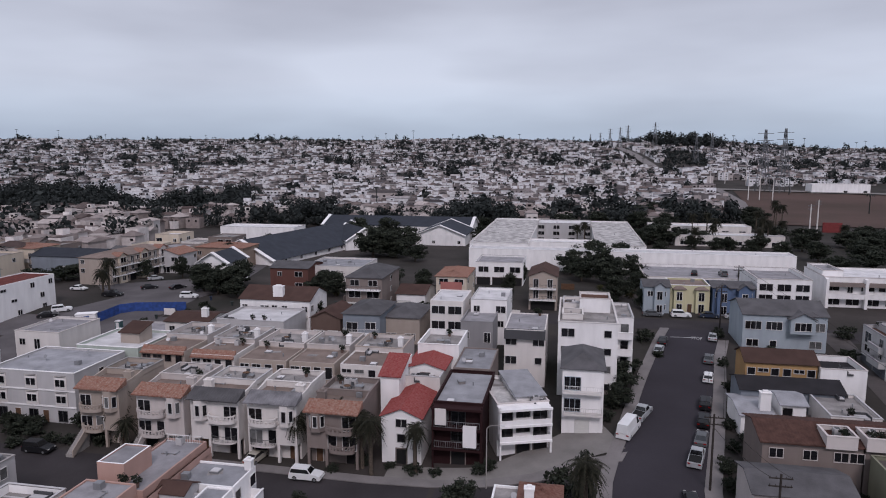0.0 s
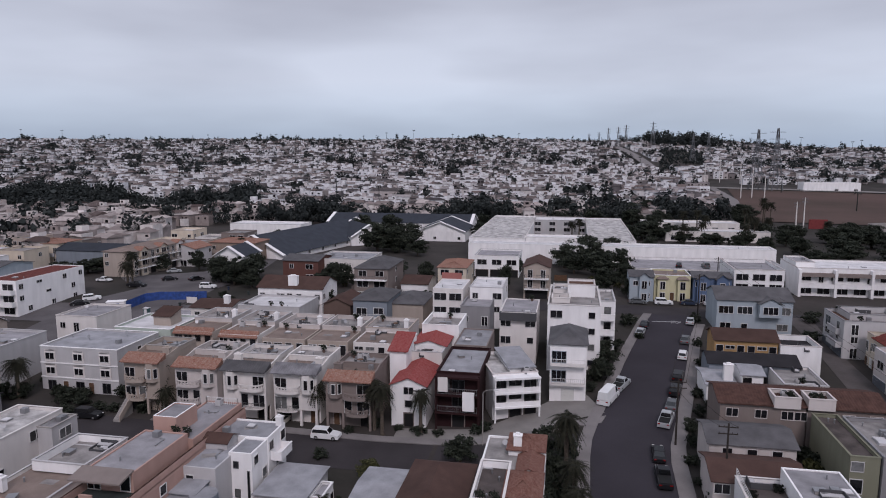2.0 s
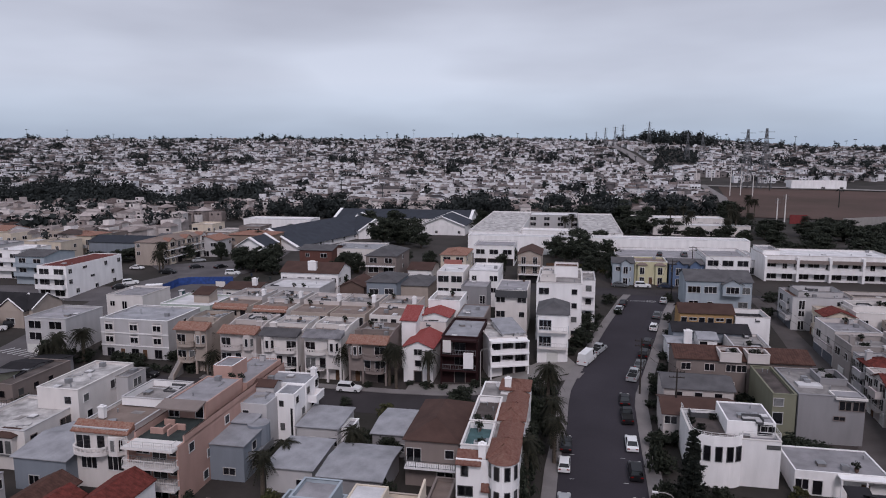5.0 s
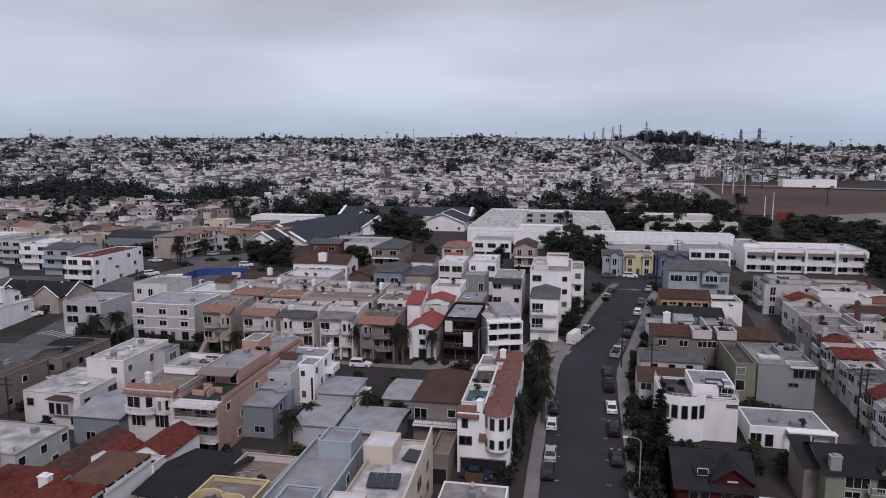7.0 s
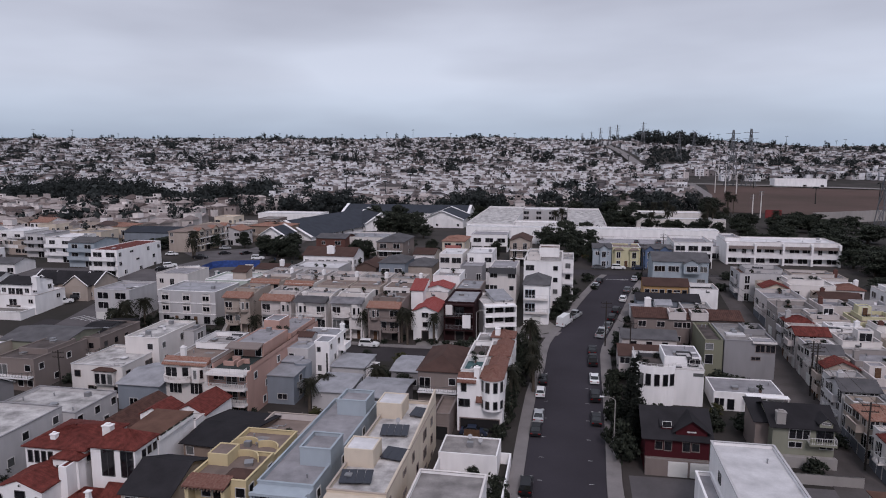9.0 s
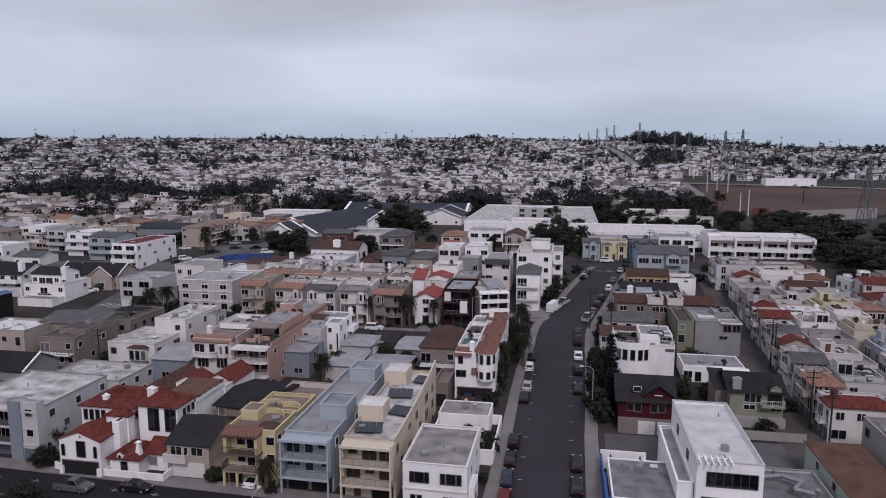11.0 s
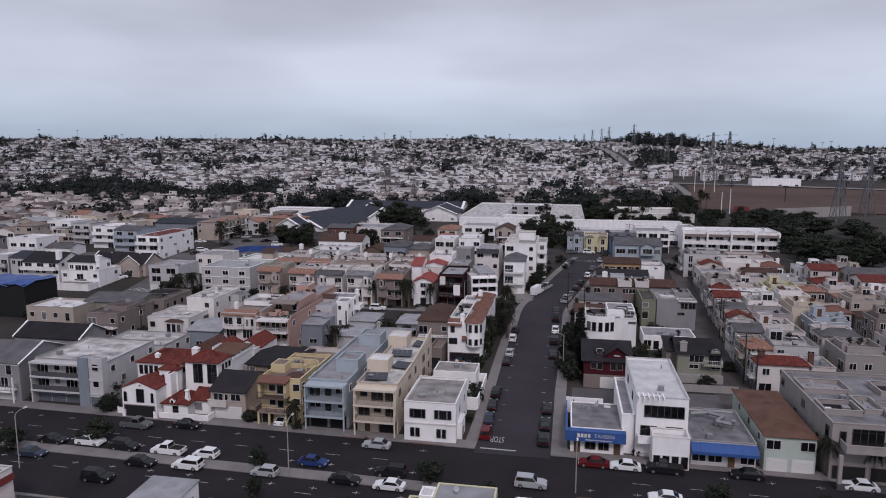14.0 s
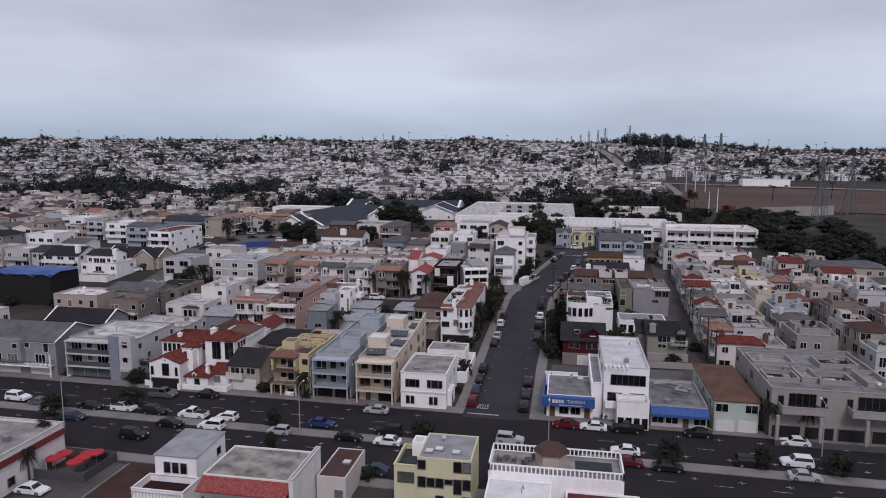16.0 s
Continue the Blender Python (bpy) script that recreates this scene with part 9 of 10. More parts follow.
            tree_odds = (0.22 if valley else 0.36 if low else 0.55) + (0.35 if low else 0.42) * max(0.0, g) + ((0.14 if u > -0.32 else 0.34) if u < -0.2 and not valley else 0.0)
            if rng.random() < tree_odds:
                big = 1.0 + 1.1 * max(0.0, g) * rng.random()
                clump(x + rng.normal() * 3, y - rng.uniform(3, 8), z - 0.4, rng.uniform(2.0, 4.4) * big, rng.uniform(4.5, 10) * big, 84)
                if rng.random() < (0.1 if valley else 0.42):
                    continue
            if low and rng.random() < 0.22:
                # a terrace of joined town houses
                unit, hh, a = rng.uniform(4.6, 6.0), rng.choice([6.4, 7.6, 8.6]), radians(3) + rng.choice([0, 0, 0.06, -0.08])
                for q in range(int(rng.integers(3, 8))):
                    cx = q * unit
                    box(walls, x, y, a, cx, rng.uniform(-0.6, 0.6), z - 4, z + hh + rng.choice([0, 0, 0.5]), unit / 2 - 0.05, 4.2, 0, 1)
                    openings(x, y, a, cx, -5.0, unit, z, hh, 3)
                    if rng.random() < 0.5:
                        box(walls, x, y, a, cx, 1.8, z + hh, z + hh + 2.2, unit * 0.3, 1.8, 0, 1)
                    else:
                        pitched(x, y, a, cx, 0.6, z + hh + 0.55, unit / 2, 3.4, 1.3, True, 0)
                    s += unit * 0.75
                continue
            if not valley and rng.random() < (0.16 if low else 0.07):
                wd *= rng.uniform(1.8, 3.4)
                s += wd * 0.6
            h = rng.choice([5.6, 6.2, 8.2] if valley else [5.4, 6.2, 7.4, 8.4] if low else [3.2, 4.8, 5.4, 5.8, 6.6, 7.6])
            dp = rng.uniform(6, 8.5)
            a = radians(10.8) * 0.3 + rng.choice([0, 0, 0.1, -0.12, 0.3, -0.35])
            m = int(valley)
            nf = 2 if h > 5 else 1
            kind = rng.random()
            if kind < 0.5:
                box(walls, x, y, a, 0, 0, z - 3, z + h, wd / 2, dp / 2, m, 1)
                if rng.random() < 0.6:
                    uw, ud = wd * rng.uniform(0.35, 0.7), dp * rng.uniform(0.35, 0.6)
                    ux, uy = rng.choice([-1, 1]) * (wd - uw) / 2 * 0.9, rng.uniform(-0.4, 1) * (dp - ud) / 2
                    box(walls, x, y, a, ux, uy, z + h, z + h + 2.3, uw / 2, ud / 2, m, 1)
                    openings(x, y, a, ux, uy - ud / 2, uw, z + h - 0.2, 2.3, 1)
                openings(x, y, a, 0, -dp / 2, wd, z, h, nf)
            else:
                box(walls, x, y, a, 0, 0, z - 3, z + h, wd / 2, dp / 2, m)
                pitched(x, y, a, 0, 0, z + h + 0.02, wd / 2 + 0.5, dp / 2 + 0.5, rng.uniform(0.9, 2.0), kind > 0.75, m)
                openings(x, y, a, 0, -dp / 2, wd, z, h, nf)
                if rng.random() < 0.45:
                    ww, hh = wd * rng.uniform(0.3, 0.55), h * rng.uniform(0.45, 0.8)
                    wx = rng.choice([-1, 1]) * (wd - ww) / 2
                    box(walls, x, y, a, wx, -dp / 2 - 1.6, z - 3, z + hh, ww / 2, 1.58, m, 1)
                    openings(x, y, a, wx, -dp / 2 - 3.2, ww, z, hh, 1)
        d += (rng.uniform(7.6, 9) if valley else rng.uniform(9.2, 11.2)) + (5 if street else 0)
        row += 1
    for _ in range(190):
        s, dd = rng.uniform(-1100, 1200), rng.uniform(430, 1500)
        x, y = CS * s - SN * dd, SN * s + CS * dd
        far_palm(x, y, land(x, y), rng.uniform(9, 19))
    # the line of trees and palms on the ridge
    for s in np.arange(-1250, 1380, 6.0):
        k = max(0.0, math.sin(s * 0.031 + 1.3 * math.sin(s * 0.011)))
        dd = 1440 + rng.uniform(-70, 50)
        x, y = CS * s - SN * dd, SN * s + CS * dd
        if rng.random() < 0.22 + 0.4 * k:
            clump(x, y, land(x, y), rng.uniform(2.5, 5 + 6.0 * k), rng.uniform(6, 12 + 14 * k), 60)
        if rng.random() < 0.05:
            far_palm(x, y, land(x, y), rng.uniform(15, 27), 4.0)
    for name, b, mats, label, cat in (("hillside_houses", walls, ["farwall", "valleywall"], "pale stucco houses crowding a distant hillside", "houses"),
                                      ("hillside_roofs", roofs, ["farroof", "valleyroof"], "brown and grey roofs of distant houses", "roofs"),
                                      ("hillside_windows", shade, ["glass"], "dark windows of distant houses", "windows")):
        tagged(new(name, b.mesh(name, mats, weld=False)), label, cat, kind="stuff")
    me = bpy.data.meshes.new("hillside_trees")
    me.from_pydata(tv, [], tf)
    me.materials.append(MATS["farleaf"])
    tagged(new("hillside_trees", me), "dark trees scattered among distant houses", "trees", kind="stuff")


far_town()


# ---- pylons and poles ----
def pylon_mesh(h):
    b = Build()
    w = h * 0.09
    lv = [(0, w), (0.3 * h, w * 0.7), (0.6 * h, w * 0.42), (0.8 * h, w * 0.22), (h, w * 0.12)]
    for (z0, r0), (z1, r1) in zip(lv, lv[1:]):
        c0 = [(-r0, -r0, z0), (r0, -r0, z0), (r0, r0, z0), (-r0, r0, z0)]
        c1 = [(-r1, -r1, z1), (r1, -r1, z1), (r1, r1, z1), (-r1, r1, z1)]
        for i in range(4):
            j = (i + 1) % 4
            b.tube(c0[i], c1[i], 0.28, 0.24, 4)
            b.tube(c0[i], c1[j], 0.14, 0.14, 4)
            b.tube(c0[j], c1[i], 0.14, 0.14, 4)
            b.tube(c1[i], c1[j], 0.14, 0.14, 4)
    for z in (0.72, 0.83, 0.94):
        b.tube((-h * 0.13, 0, z * h), (h * 0.13, 0, z * h), 0.28, 0.28, 4)
    return b.mesh("lattice", ["steel"])


def pylon(x, y, h):
    ob = thing("pylon", "grey steel lattice power pylon with three crossarms", "pylon", pose(x, y, land(x, y), 0, 0, 12), "line of pylons")
    part("lattice", shared(("pylon", h), lambda: pylon_mesh(h)), ob)


def pole(x, y, h=11.0, arms=1, base=None):
    z = land(x, y) if base is None else base
    ob = thing("utility_pole", "dark wooden utility pole with crossarm", "utility pole", pose(x, y, z), "utility poles")
    b = Build()
    b.tube((0, 0, -0.5), (0, 0, h), 0.17, 0.12, 7)
    part("post", shared(("polepost", h), lambda: b.mesh("post", ["polewood"])), ob)
    a = Build()
    a.box(-1.2, 1.2, -0.06, 0.06, -0.06, 0.06)
    for u in (-1.1, -0.5, 0.5, 1.1):
        a.tube((u, 0, 0.06), (u, 0, 0.25), 0.05, 0.03, 5)
    for k in range(arms):
        part("crossarm", shared(("crossarm",), lambda: a.mesh("crossarm", ["polewood"])), ob, at=(0, 0, h - 0.5 - k * 0.9))
    return ob


def street_lamp(x, y, turn, h=8.5):
    ob = thing("street_lamp", "pale metal street lamp with a curved arm", "street lamp", pose(x, y, land(x, y), 0, 0, turn), "street lamps")
    b = Build()
    b.tube((0, 0, 0), (0, 0, h), 0.10, 0.07, 7)
    part("post", shared(("lamppost",), lambda: b.mesh("post", ["concrete"])), ob)
    c = Build()
    pts = [(0, 0, h), (0.3, 0, h + 0.35), (0.9, 0, h + 0.55), (1.8, 0, h + 0.6)]
    for p, q in zip(pts, pts[1:]):
        c.tube(p, q, 0.05, 0.05, 5)
    part("arm", shared(("lamparm",), lambda: c.mesh("arm", ["concrete"])), ob)
    g = Build()
    g.box(1.7, 2.4, -0.14, 0.14, h + 0.5, h + 0.66, 0, 0.04)
    part("lantern", shared(("lantern",), lambda: g.mesh("lantern", ["whiteroof"])), ob)


pole(43.1, 184.5, 10.5, 2)
pole(33.1, 155.7, 10.5, 2)
pole(54.4, 66.3, 10.5, 2)
pole(53.7, 31.4, 10.5, 2)
pole(53.7, 40.0, 10.5, 2)
pole(54.6, 64.6, 10.5, 2)
pole(-82.1, 41.5, 10.5, 2)
pole(18.5, 87.0, 10.5, 2)
pole(22.6, 73.1, 10.5, 2)
street_lamp(-10.3, 85.0, 0)
street_lamp(55.1, 43.4, 180)
street_lamp(17.6, 39.4, 180)
street_lamp(-22.6, -10.8, 90)
street_lamp(-64.5, -15.7, 90)
street_lamp(19.7, -8.0, -90)
street_lamp(63.1, -3.4, 90)
pylon(163, 633, 54)
pylon(179, 633, 55)
pylon(176, 334, 39)
pylon(210, 380, 39)
pylon(192, 1017, 44)
pylon(171, 1017, 41)
pylon(98, 1300, 40)
pylon(84, 1300, 36)
pylon(66, 1300, 34)
pylon(146, 1300, 47)
pylon(51, 1356, 26)
pylon(32, 1356, 23)

def steel_pole(x, y, h):
    ob = thing("steel_pole", "pale steel transmission pole with short crossarms", "utility pole", pose(x, y, land(x, y), 0, 0, 12), "steel poles")
    b = Build()
    b.tube((0, 0, -0.5), (0, 0, h), 0.42, 0.22, 8)
    part("post", shared(("steelpost", h), lambda: b.mesh("post", ["offwhite"])), ob)
    a = Build()
    a.box(-1.6, 1.6, -0.1, 0.1, -0.1, 0.1)
    for u in (-1.5, -0.8, 0.8, 1.5):
        a.tube((u, 0, -0.6), (u, 0, -0.1), 0.08, 0.05, 5)
    for k in (0.6, 2.2):
        part("crossarm", shared(("steelarm",), lambda: a.mesh("crossarm", ["steel"])), ob, at=(0, 0, h - k))


for x, y, h in ((117, 364, 16), (126, 381, 17), (135, 563, 22), (144, 566, 24), (152, 560, 20), (121, 640, 24), (165, 700, 26), (150, 720, 26)):
    steel_pole(x, y, h)

# ---- filling blocks of houses further off ----
def block(x0, x1, y0, y1, seed, rot=0.0, lot=9.5, deep=12.0, gap=3.0, palette=("white", "offwhite", "beige", "lightgrey", "cream", "taupe", "offwhite", "beige"), tops=("greyshingle", "brownshingle", "palegreyroof", "clay", "tanroof"), skip=()):
    """Rows of plain town houses, each with its own size, colour and roof."""
    rng = random.Random(seed)
    y = y0
    while y < y1:
        x = x0 + rng.uniform(0, 3)
        while x < x1:
            w, d = lot * rng.uniform(0.8, 1.15), deep * rng.uniform(0.8, 1.0)
            cx = x + w / 2
            if not any(a < cx < b and c < y < e for a, b, c, e in skip):
                n = rng.choice((2, 2, 3))
                h = {2: 6.2, 3: 8.6}[n]
                k = rng.random()
                roof, mat = ("flat", rng.choice(("whiteroof", "membrane", "dirtyroof", "tanroof"))) if k < 0.5 else (rng.choice(("gx", "hip", "gy")), rng.choice(tops))
                front = "/".join(rng.choice(("w.W", "W.w", "T.w", "wDw", ".WW", "ww.w")) for _ in range(n))
                if rng.random() < 0.4:
                    front = front[:-3] + "~" + front[-3:]
                side = "./" * (n - 1) + rng.choice(("w..w", ".w.w", "..w.", "w.W."))
                house(cx, y, w - 0.8, d, h, rng.choice(palette), roof, mat, front, rot=rot + rng.uniform(-2, 2), side=side if cx < 0 else "", left="" if cx < 0 else side, parapet=rng.choice((0.3, 0.6, 0.9)), vents=rng.choice((0, 1, 3)), group="houses of the outer blocks")
            x += w + rng.uniform(0.2, 1.2)
        y += deep + gap


SIMPLE[0] = True
PALE = dict(palette=("white", "offwhite", "lightgrey", "grey", "lightblue", "greige"), tops=("darkshingle", "greyshingle", "slateroof"))
block(-232, -126, 24, 68, 11, **PALE, skip=((-122, -60, 0, 230), (-172, -110, 28, 62)))
block(-266, -150, 100, 118, 12, **PALE, skip=((-166, -120, 84, 135), (-198, -168, 112, 142)))
block(-294, -201, 145, 170, 13)
block(-270, -181, 181, 226, 14)
block(-158, -127, 201, 243, 15)
block(111, 170, 23, 64, 16, lot=10.5, skip=((102, 126, 62, 158),))
block(138, 215, 68, 136, 17, lot=12)
SIMPLE[0] = False


# ---- road markings ----
def flat_text(name, words, x, y, turn, size, stretch, label):
    c = bpy.data.curves.new(name, "FONT")
    c.body, c.size, c.align_x, c.align_y, c.extrude = words, size, "CENTER", "CENTER", 0.004
    c.materials.append(MATS["paint"])
    ob = tagged(new(name, c), label, "road marking", kind="structure")
    dz = land(x, y + 1) - land(x, y)
    ob.matrix_world = pose(x, y, land(x, y) + 0.13, math.degrees(math.atan(dz)), 0, 0) @ pose(0, 0, 0, 0, 0, turn) @ Matrix.Diagonal((1, stretch, 1, 1))


def stripe(name, x0, y0, x1, y1, w, label, mat="paint", lift=0.125):
    dx, dy = x1 - x0, y1 - y0
    n = math.hypot(dx, dy)
    ox, oy = -dy / n * w / 2, dx / n * w / 2
    b = Build()
    m = max(1, int(n / 4))
    for i in range(m):
        p, q = i / m, (i + 1) / m
        c = [(x0 + dx * p - ox, y0 + dy * p - oy), (x0 + dx * q - ox, y0 + dy * q - oy), (x0 + dx * q + ox, y0 + dy * q + oy), (x0 + dx * p + ox, y0 + dy * p + oy)]
        b.face([(*k, land(*k) + lift) for k in c])
    tagged(new(name, b.mesh(name, [mat])), label, "road marking", kind="structure")


flat_text("stop_lettering", "STOP", 6.9, 8.1, 180, 0.95, 3.4, "white painted stop lettering on asphalt")
flat_text("stop_lettering", "STOP", 27.0, 148.2, -10, 0.95, 3.4, "white painted stop lettering on asphalt")
stripe("stop_line", 4.4, cy(4) + 0.5, 10.3, cy(9) + 0.5, 0.4, "white painted stop line across one lane")
stripe("stop_line", 21.6, 148.4, 27, 148.8, 0.4, "white painted stop line across one lane")
def marks(name, rows, label):
    """Many small painted marks of one kind, each (x0, y0, x1, y1, width)."""
    b = Build()
    for x0, y0, x1, y1, w, lift in rows:
        n = math.hypot(x1 - x0, y1 - y0)
        ox, oy = -(y1 - y0) / n * w / 2, (x1 - x0) / n * w / 2
        b.face([(*k, land(*k) + lift) for k in ((x0 - ox, y0 - oy), (x1 - ox, y1 - oy), (x1 + ox, y1 + oy), (x0 + ox, y0 + oy))])
    tagged(new(name, b.mesh(name, ["paint"])), label, "road marking", kind="stuff")


marks("lane_dashes", [(x, cy(x) + off, x + 2.6, cy(x + 2.6) + off, 0.10, 0.09) for off in (-6.8, -19.5) for x in range(-140, 141, 8) if abs(x - 10) > 10], "white painted lane dashes on asphalt")
ticks = []
for k in range(-20, 18):
    x = k * 6.6 + 2
    for off in (-2.5, -10.2, -17.8):
        if abs(x - 10) > 10:
            ticks += [(x - 0.6, cy(x) + off, x + 0.6, cy(x) + off, 0.10, 0.09), (x, cy(x) + off - 0.45, x, cy(x) + off + 0.45, 0.10, 0.094)]
for k in range(1, 10):
    ticks += [(13.6, 6.8 * k + 2, 14.3, 6.8 * k + 2, 0.12, 0.128), (6.2, 6.8 * k + 2, 6.9, 6.8 * k + 2, 0.12, 0.128)]
marks("parking_ticks", ticks, "white painted parking ticks on asphalt")
for x0, x1 in ((-19, -14), (-8, -2), (43, 47), (-96, -90)):
    stripe("red_kerb", x0, cy(x0) + 0.02, x1, cy(x1) + 0.02, 0.16, "red painted kerb edge", "redpaint", 0.215)


# ---- deck furniture ----
def chair_parts():
    a, b = Build(), Build()
    a.box(-0.3, 0.3, -0.3, 0.3, 0.36, 0.46)
    b.box(-0.3, 0.3, 0.24, 0.32, 0.46, 0.95)
    c = Build()
    c.box(-0.03, 0.03, -0.03, 0.03, 0, 0.36)
    return a.mesh("seat", ["darkgrey"]), b.mesh("backrest", ["darkgrey"]), c.mesh("leg", ["darkframe"])


def patio_set(x, y, z, turn, pale=False):
    """A table and two chairs on a terrace."""
    m = pose(x, y, z, 0, 0, turn)
    t = thing("patio_table", "small round patio table on a roof deck", "table", m, "deck furniture")
    b = Build()
    b.tube((0, 0, 0.70), (0, 0, 0.75), 0.55, 0.55, 10)
    part("tabletop", shared(("ptop",), lambda: b.mesh("tabletop", ["wood"])), t)
    c = Build()
    c.tube((0, 0, 0), (0, 0, 0.70), 0.06, 0.06, 6)
    part("leg", shared(("pleg",), lambda: c.mesh("leg", ["metal"])), t)
    meshes = shared(("pchair",), chair_parts)
    for a in (0, 180):
        ch = thing("patio_chair", "dark patio chair beside a table", "chair", m @ pose(0, 0, 0, 0, 0, a) @ pose(0, 0.95, 0), "deck furniture")
        part("seat", meshes[0], ch)
        part("backrest", meshes[1], ch)
        for u in (-0.27, 0.27):
            for v in (-0.27, 0.27):
                part("leg", meshes[2], ch, at=(u, v, 0))


# ---- awnings, signs and terraces ----
def awning(x, y, w, z, drop, deep, label, ribs=12):
    ob = thing("awning", label, "awning", pose(x, y, land(x, y) + z))
    b = Build()
    n = ribs * 2
    for i in range(n):
        u0, u1 = -w / 2 + w * i / n, -w / 2 + w * (i + 1) / n
        a0, a1 = (0.05 if i % 2 else 0), (0 if i % 2 else 0.05)
        b.face([(u0, -deep, -drop + a0), (u1, -deep, -drop + a1), (u1, 0, a1), (u0, 0, a0)])
        b.face([(u0, -deep, -drop - 0.45), (u1, -deep, -drop - 0.45), (u1, -deep, -drop + a1), (u0, -deep, -drop + a0)])
    for s in (-1, 1):
        b.face([(s * w / 2, -deep, -drop - 0.45), (s * w / 2, -deep, -drop), (s * w / 2, 0, 0), (s * w / 2, 0, -0.6)])
    part("canopy", b.mesh("canopy", ["awningblue"]), ob)
    return ob


def sign_text(parent, words, x, y, z, size):
    c = bpy.data.curves.new("lettering", "FONT")
    c.body, c.size, c.align_x, c.align_y, c.extrude = words, size, "CENTER", "CENTER", 0.02
    c.materials.append(MATS["frame"])
    ob = new("lettering", c)
    ob.parent, ob.location, ob.rotation_euler = parent, (x, y, z), (radians(90), 0, 0)
    tagged(ob, "white lettering")


def bars(parent, x, y, z, w, h, n, mat="frame"):
    for i in range(n):
        b = Build()
        b.box(-w / n * 0.38, w / n * 0.38, -0.03, 0, 0, h)
        part("sign_bar", shared(("bar", w, h, n, mat), lambda: b.mesh("sign_bar", [mat])), parent, at=(x - w / 2 + w * (i + 0.5) / n, y, z))


fascia = thing("tavern_sign", "blue tavern fascia with white lettering", "sign", pose(22.95, 5.02, land(22, 5) + 2.3))
b = Build()
b.box(-4.8, 4.65, -0.9, 0.4, 0.3, 2.0)
b.box(-4.8, -4.42, 0.4, 7.5, 0.3, 2.0)
part("board", b.mesh("board", ["awningblue"]), fascia)
bars(fascia, -1.9, -0.92, 1.0, 2.2, 0.62, 4)
sign_text(fascia, "TAVERN", 1.3, -0.92, 1.3, 0.85)
bars(fascia, 0.4, -0.92, 0.55, 4.2, 0.16, 9)
awning(42.2, 4.2, 9.8, 3.9, 1.0, 1.4, "ribbed bright blue awning over a shop front", 16)


def balustrade(parent, x0, x1, y0, y1, z):
    for a0, b0, a1, b1 in ((x0, y0, x1, y0), (x0, y1, x1, y1), (x0, y0, x0, y1), (x1, y0, x1, y1)):
        n = max(2, int(math.hypot(a1 - a0, b1 - b0) / 0.55))
        b = Build()
        b.box(min(a0, a1) - 0.1, max(a0, a1) + 0.1, min(b0, b1) - 0.1, max(b0, b1) + 0.1, 0.85, 1.0)
        for i in range(n + 1):
            u, v = a0 + (a1 - a0) * i / n, b0 + (b1 - b0) * i / n
            b.box(u - 0.09, u + 0.09, v - 0.09, v + 0.09, 0, 0.85)
        part("balustrade", b.mesh("balustrade", ["white"]), parent, "white balustrade", at=(0, 0, z))


balustrade(terrace, -8.6, 8.6, 0.15, 6.45, 7.05)


def pavilion(parent, x, y, z, r):
    b = Build()
    pts = [(r * math.cos(math.pi * i / 3), r * math.sin(math.pi * i / 3)) for i in range(6)]
    for i in range(6):
        p, q = pts[i], pts[(i + 1) % 6]
        b.face([(*p, 0), (*q, 0), (*q, 1.9), (*p, 1.9)])
        b.face([(p[0] * 1.18, p[1] * 1.18, 1.9), (q[0] * 1.18, q[1] * 1.18, 1.9), (q[0] * 0.85, q[1] * 0.85, 2.5), (p[0] * 0.85, p[1] * 0.85, 2.5)], 1)
    b.face([(p[0] * 0.85, p[1] * 0.85, 2.5) for p in pts], 1)
    part("pavilion", b.mesh("pavilion", ["beige", "brownshingle"]), parent, "six-sided pavilion with brown roof", at=(x, y, z))


pavilion(terrace, -0.6, 3.6, 7.0, 2.1)
b = Build()
b.box(-2.4, 2.4, -1.7, 1.7, 0.0, 0.05)
part("turf", b.mesh("turf", ["deckgreen"]), terrace, "dark green turf patch", at=(5.0, 3.3, 7.0))
for x in (-6.5, -3.6):
    patio_set(21.0 + x, -29.0, land(21, -32) + 7.0, 40 + x * 20)


def umbrella(x, y, mat, base=None):
    ob = thing("umbrella", "bright red parasol over outdoor tables", "umbrella", pose(x, y, land(x, y) if base is None else base), "parasols")
    b = Build()
    b.tube((0, 0, 0), (0, 0, 2.6), 0.04, 0.03, 6)
    part("post", shared(("umpost",), lambda: b.mesh("post", ["metal"])), ob)
    c = Build()
    for i in range(8):
        a0, a1 = math.pi * i / 4, math.pi * (i + 1) / 4
        c.face([(1.25 * math.cos(a0), 1.25 * math.sin(a0), 2.2), (1.25 * math.cos(a1), 1.25 * math.sin(a1), 2.2), (0, 0, 2.75)])
        c.face([(1.25 * math.cos(a0), 1.25 * math.sin(a0), 2.02), (1.25 * math.cos(a1), 1.25 * math.sin(a1), 2.02), (1.25 * math.cos(a1), 1.25 * math.sin(a1), 2.2), (1.25 * math.cos(a0), 1.25 * math.sin(a0), 2.2)])
    part("canopy", shared(("umbrella", mat), lambda: c.mesh("canopy", [mat])), ob)


for x, y in ((-54.0, -28.3), (-54.3, -30.1), (-50.4, -30.6), (-50.4, -27.6), (-50.2, -29.0), (-49.4, -27.2)):
    umbrella(x, y, "umbrellared")


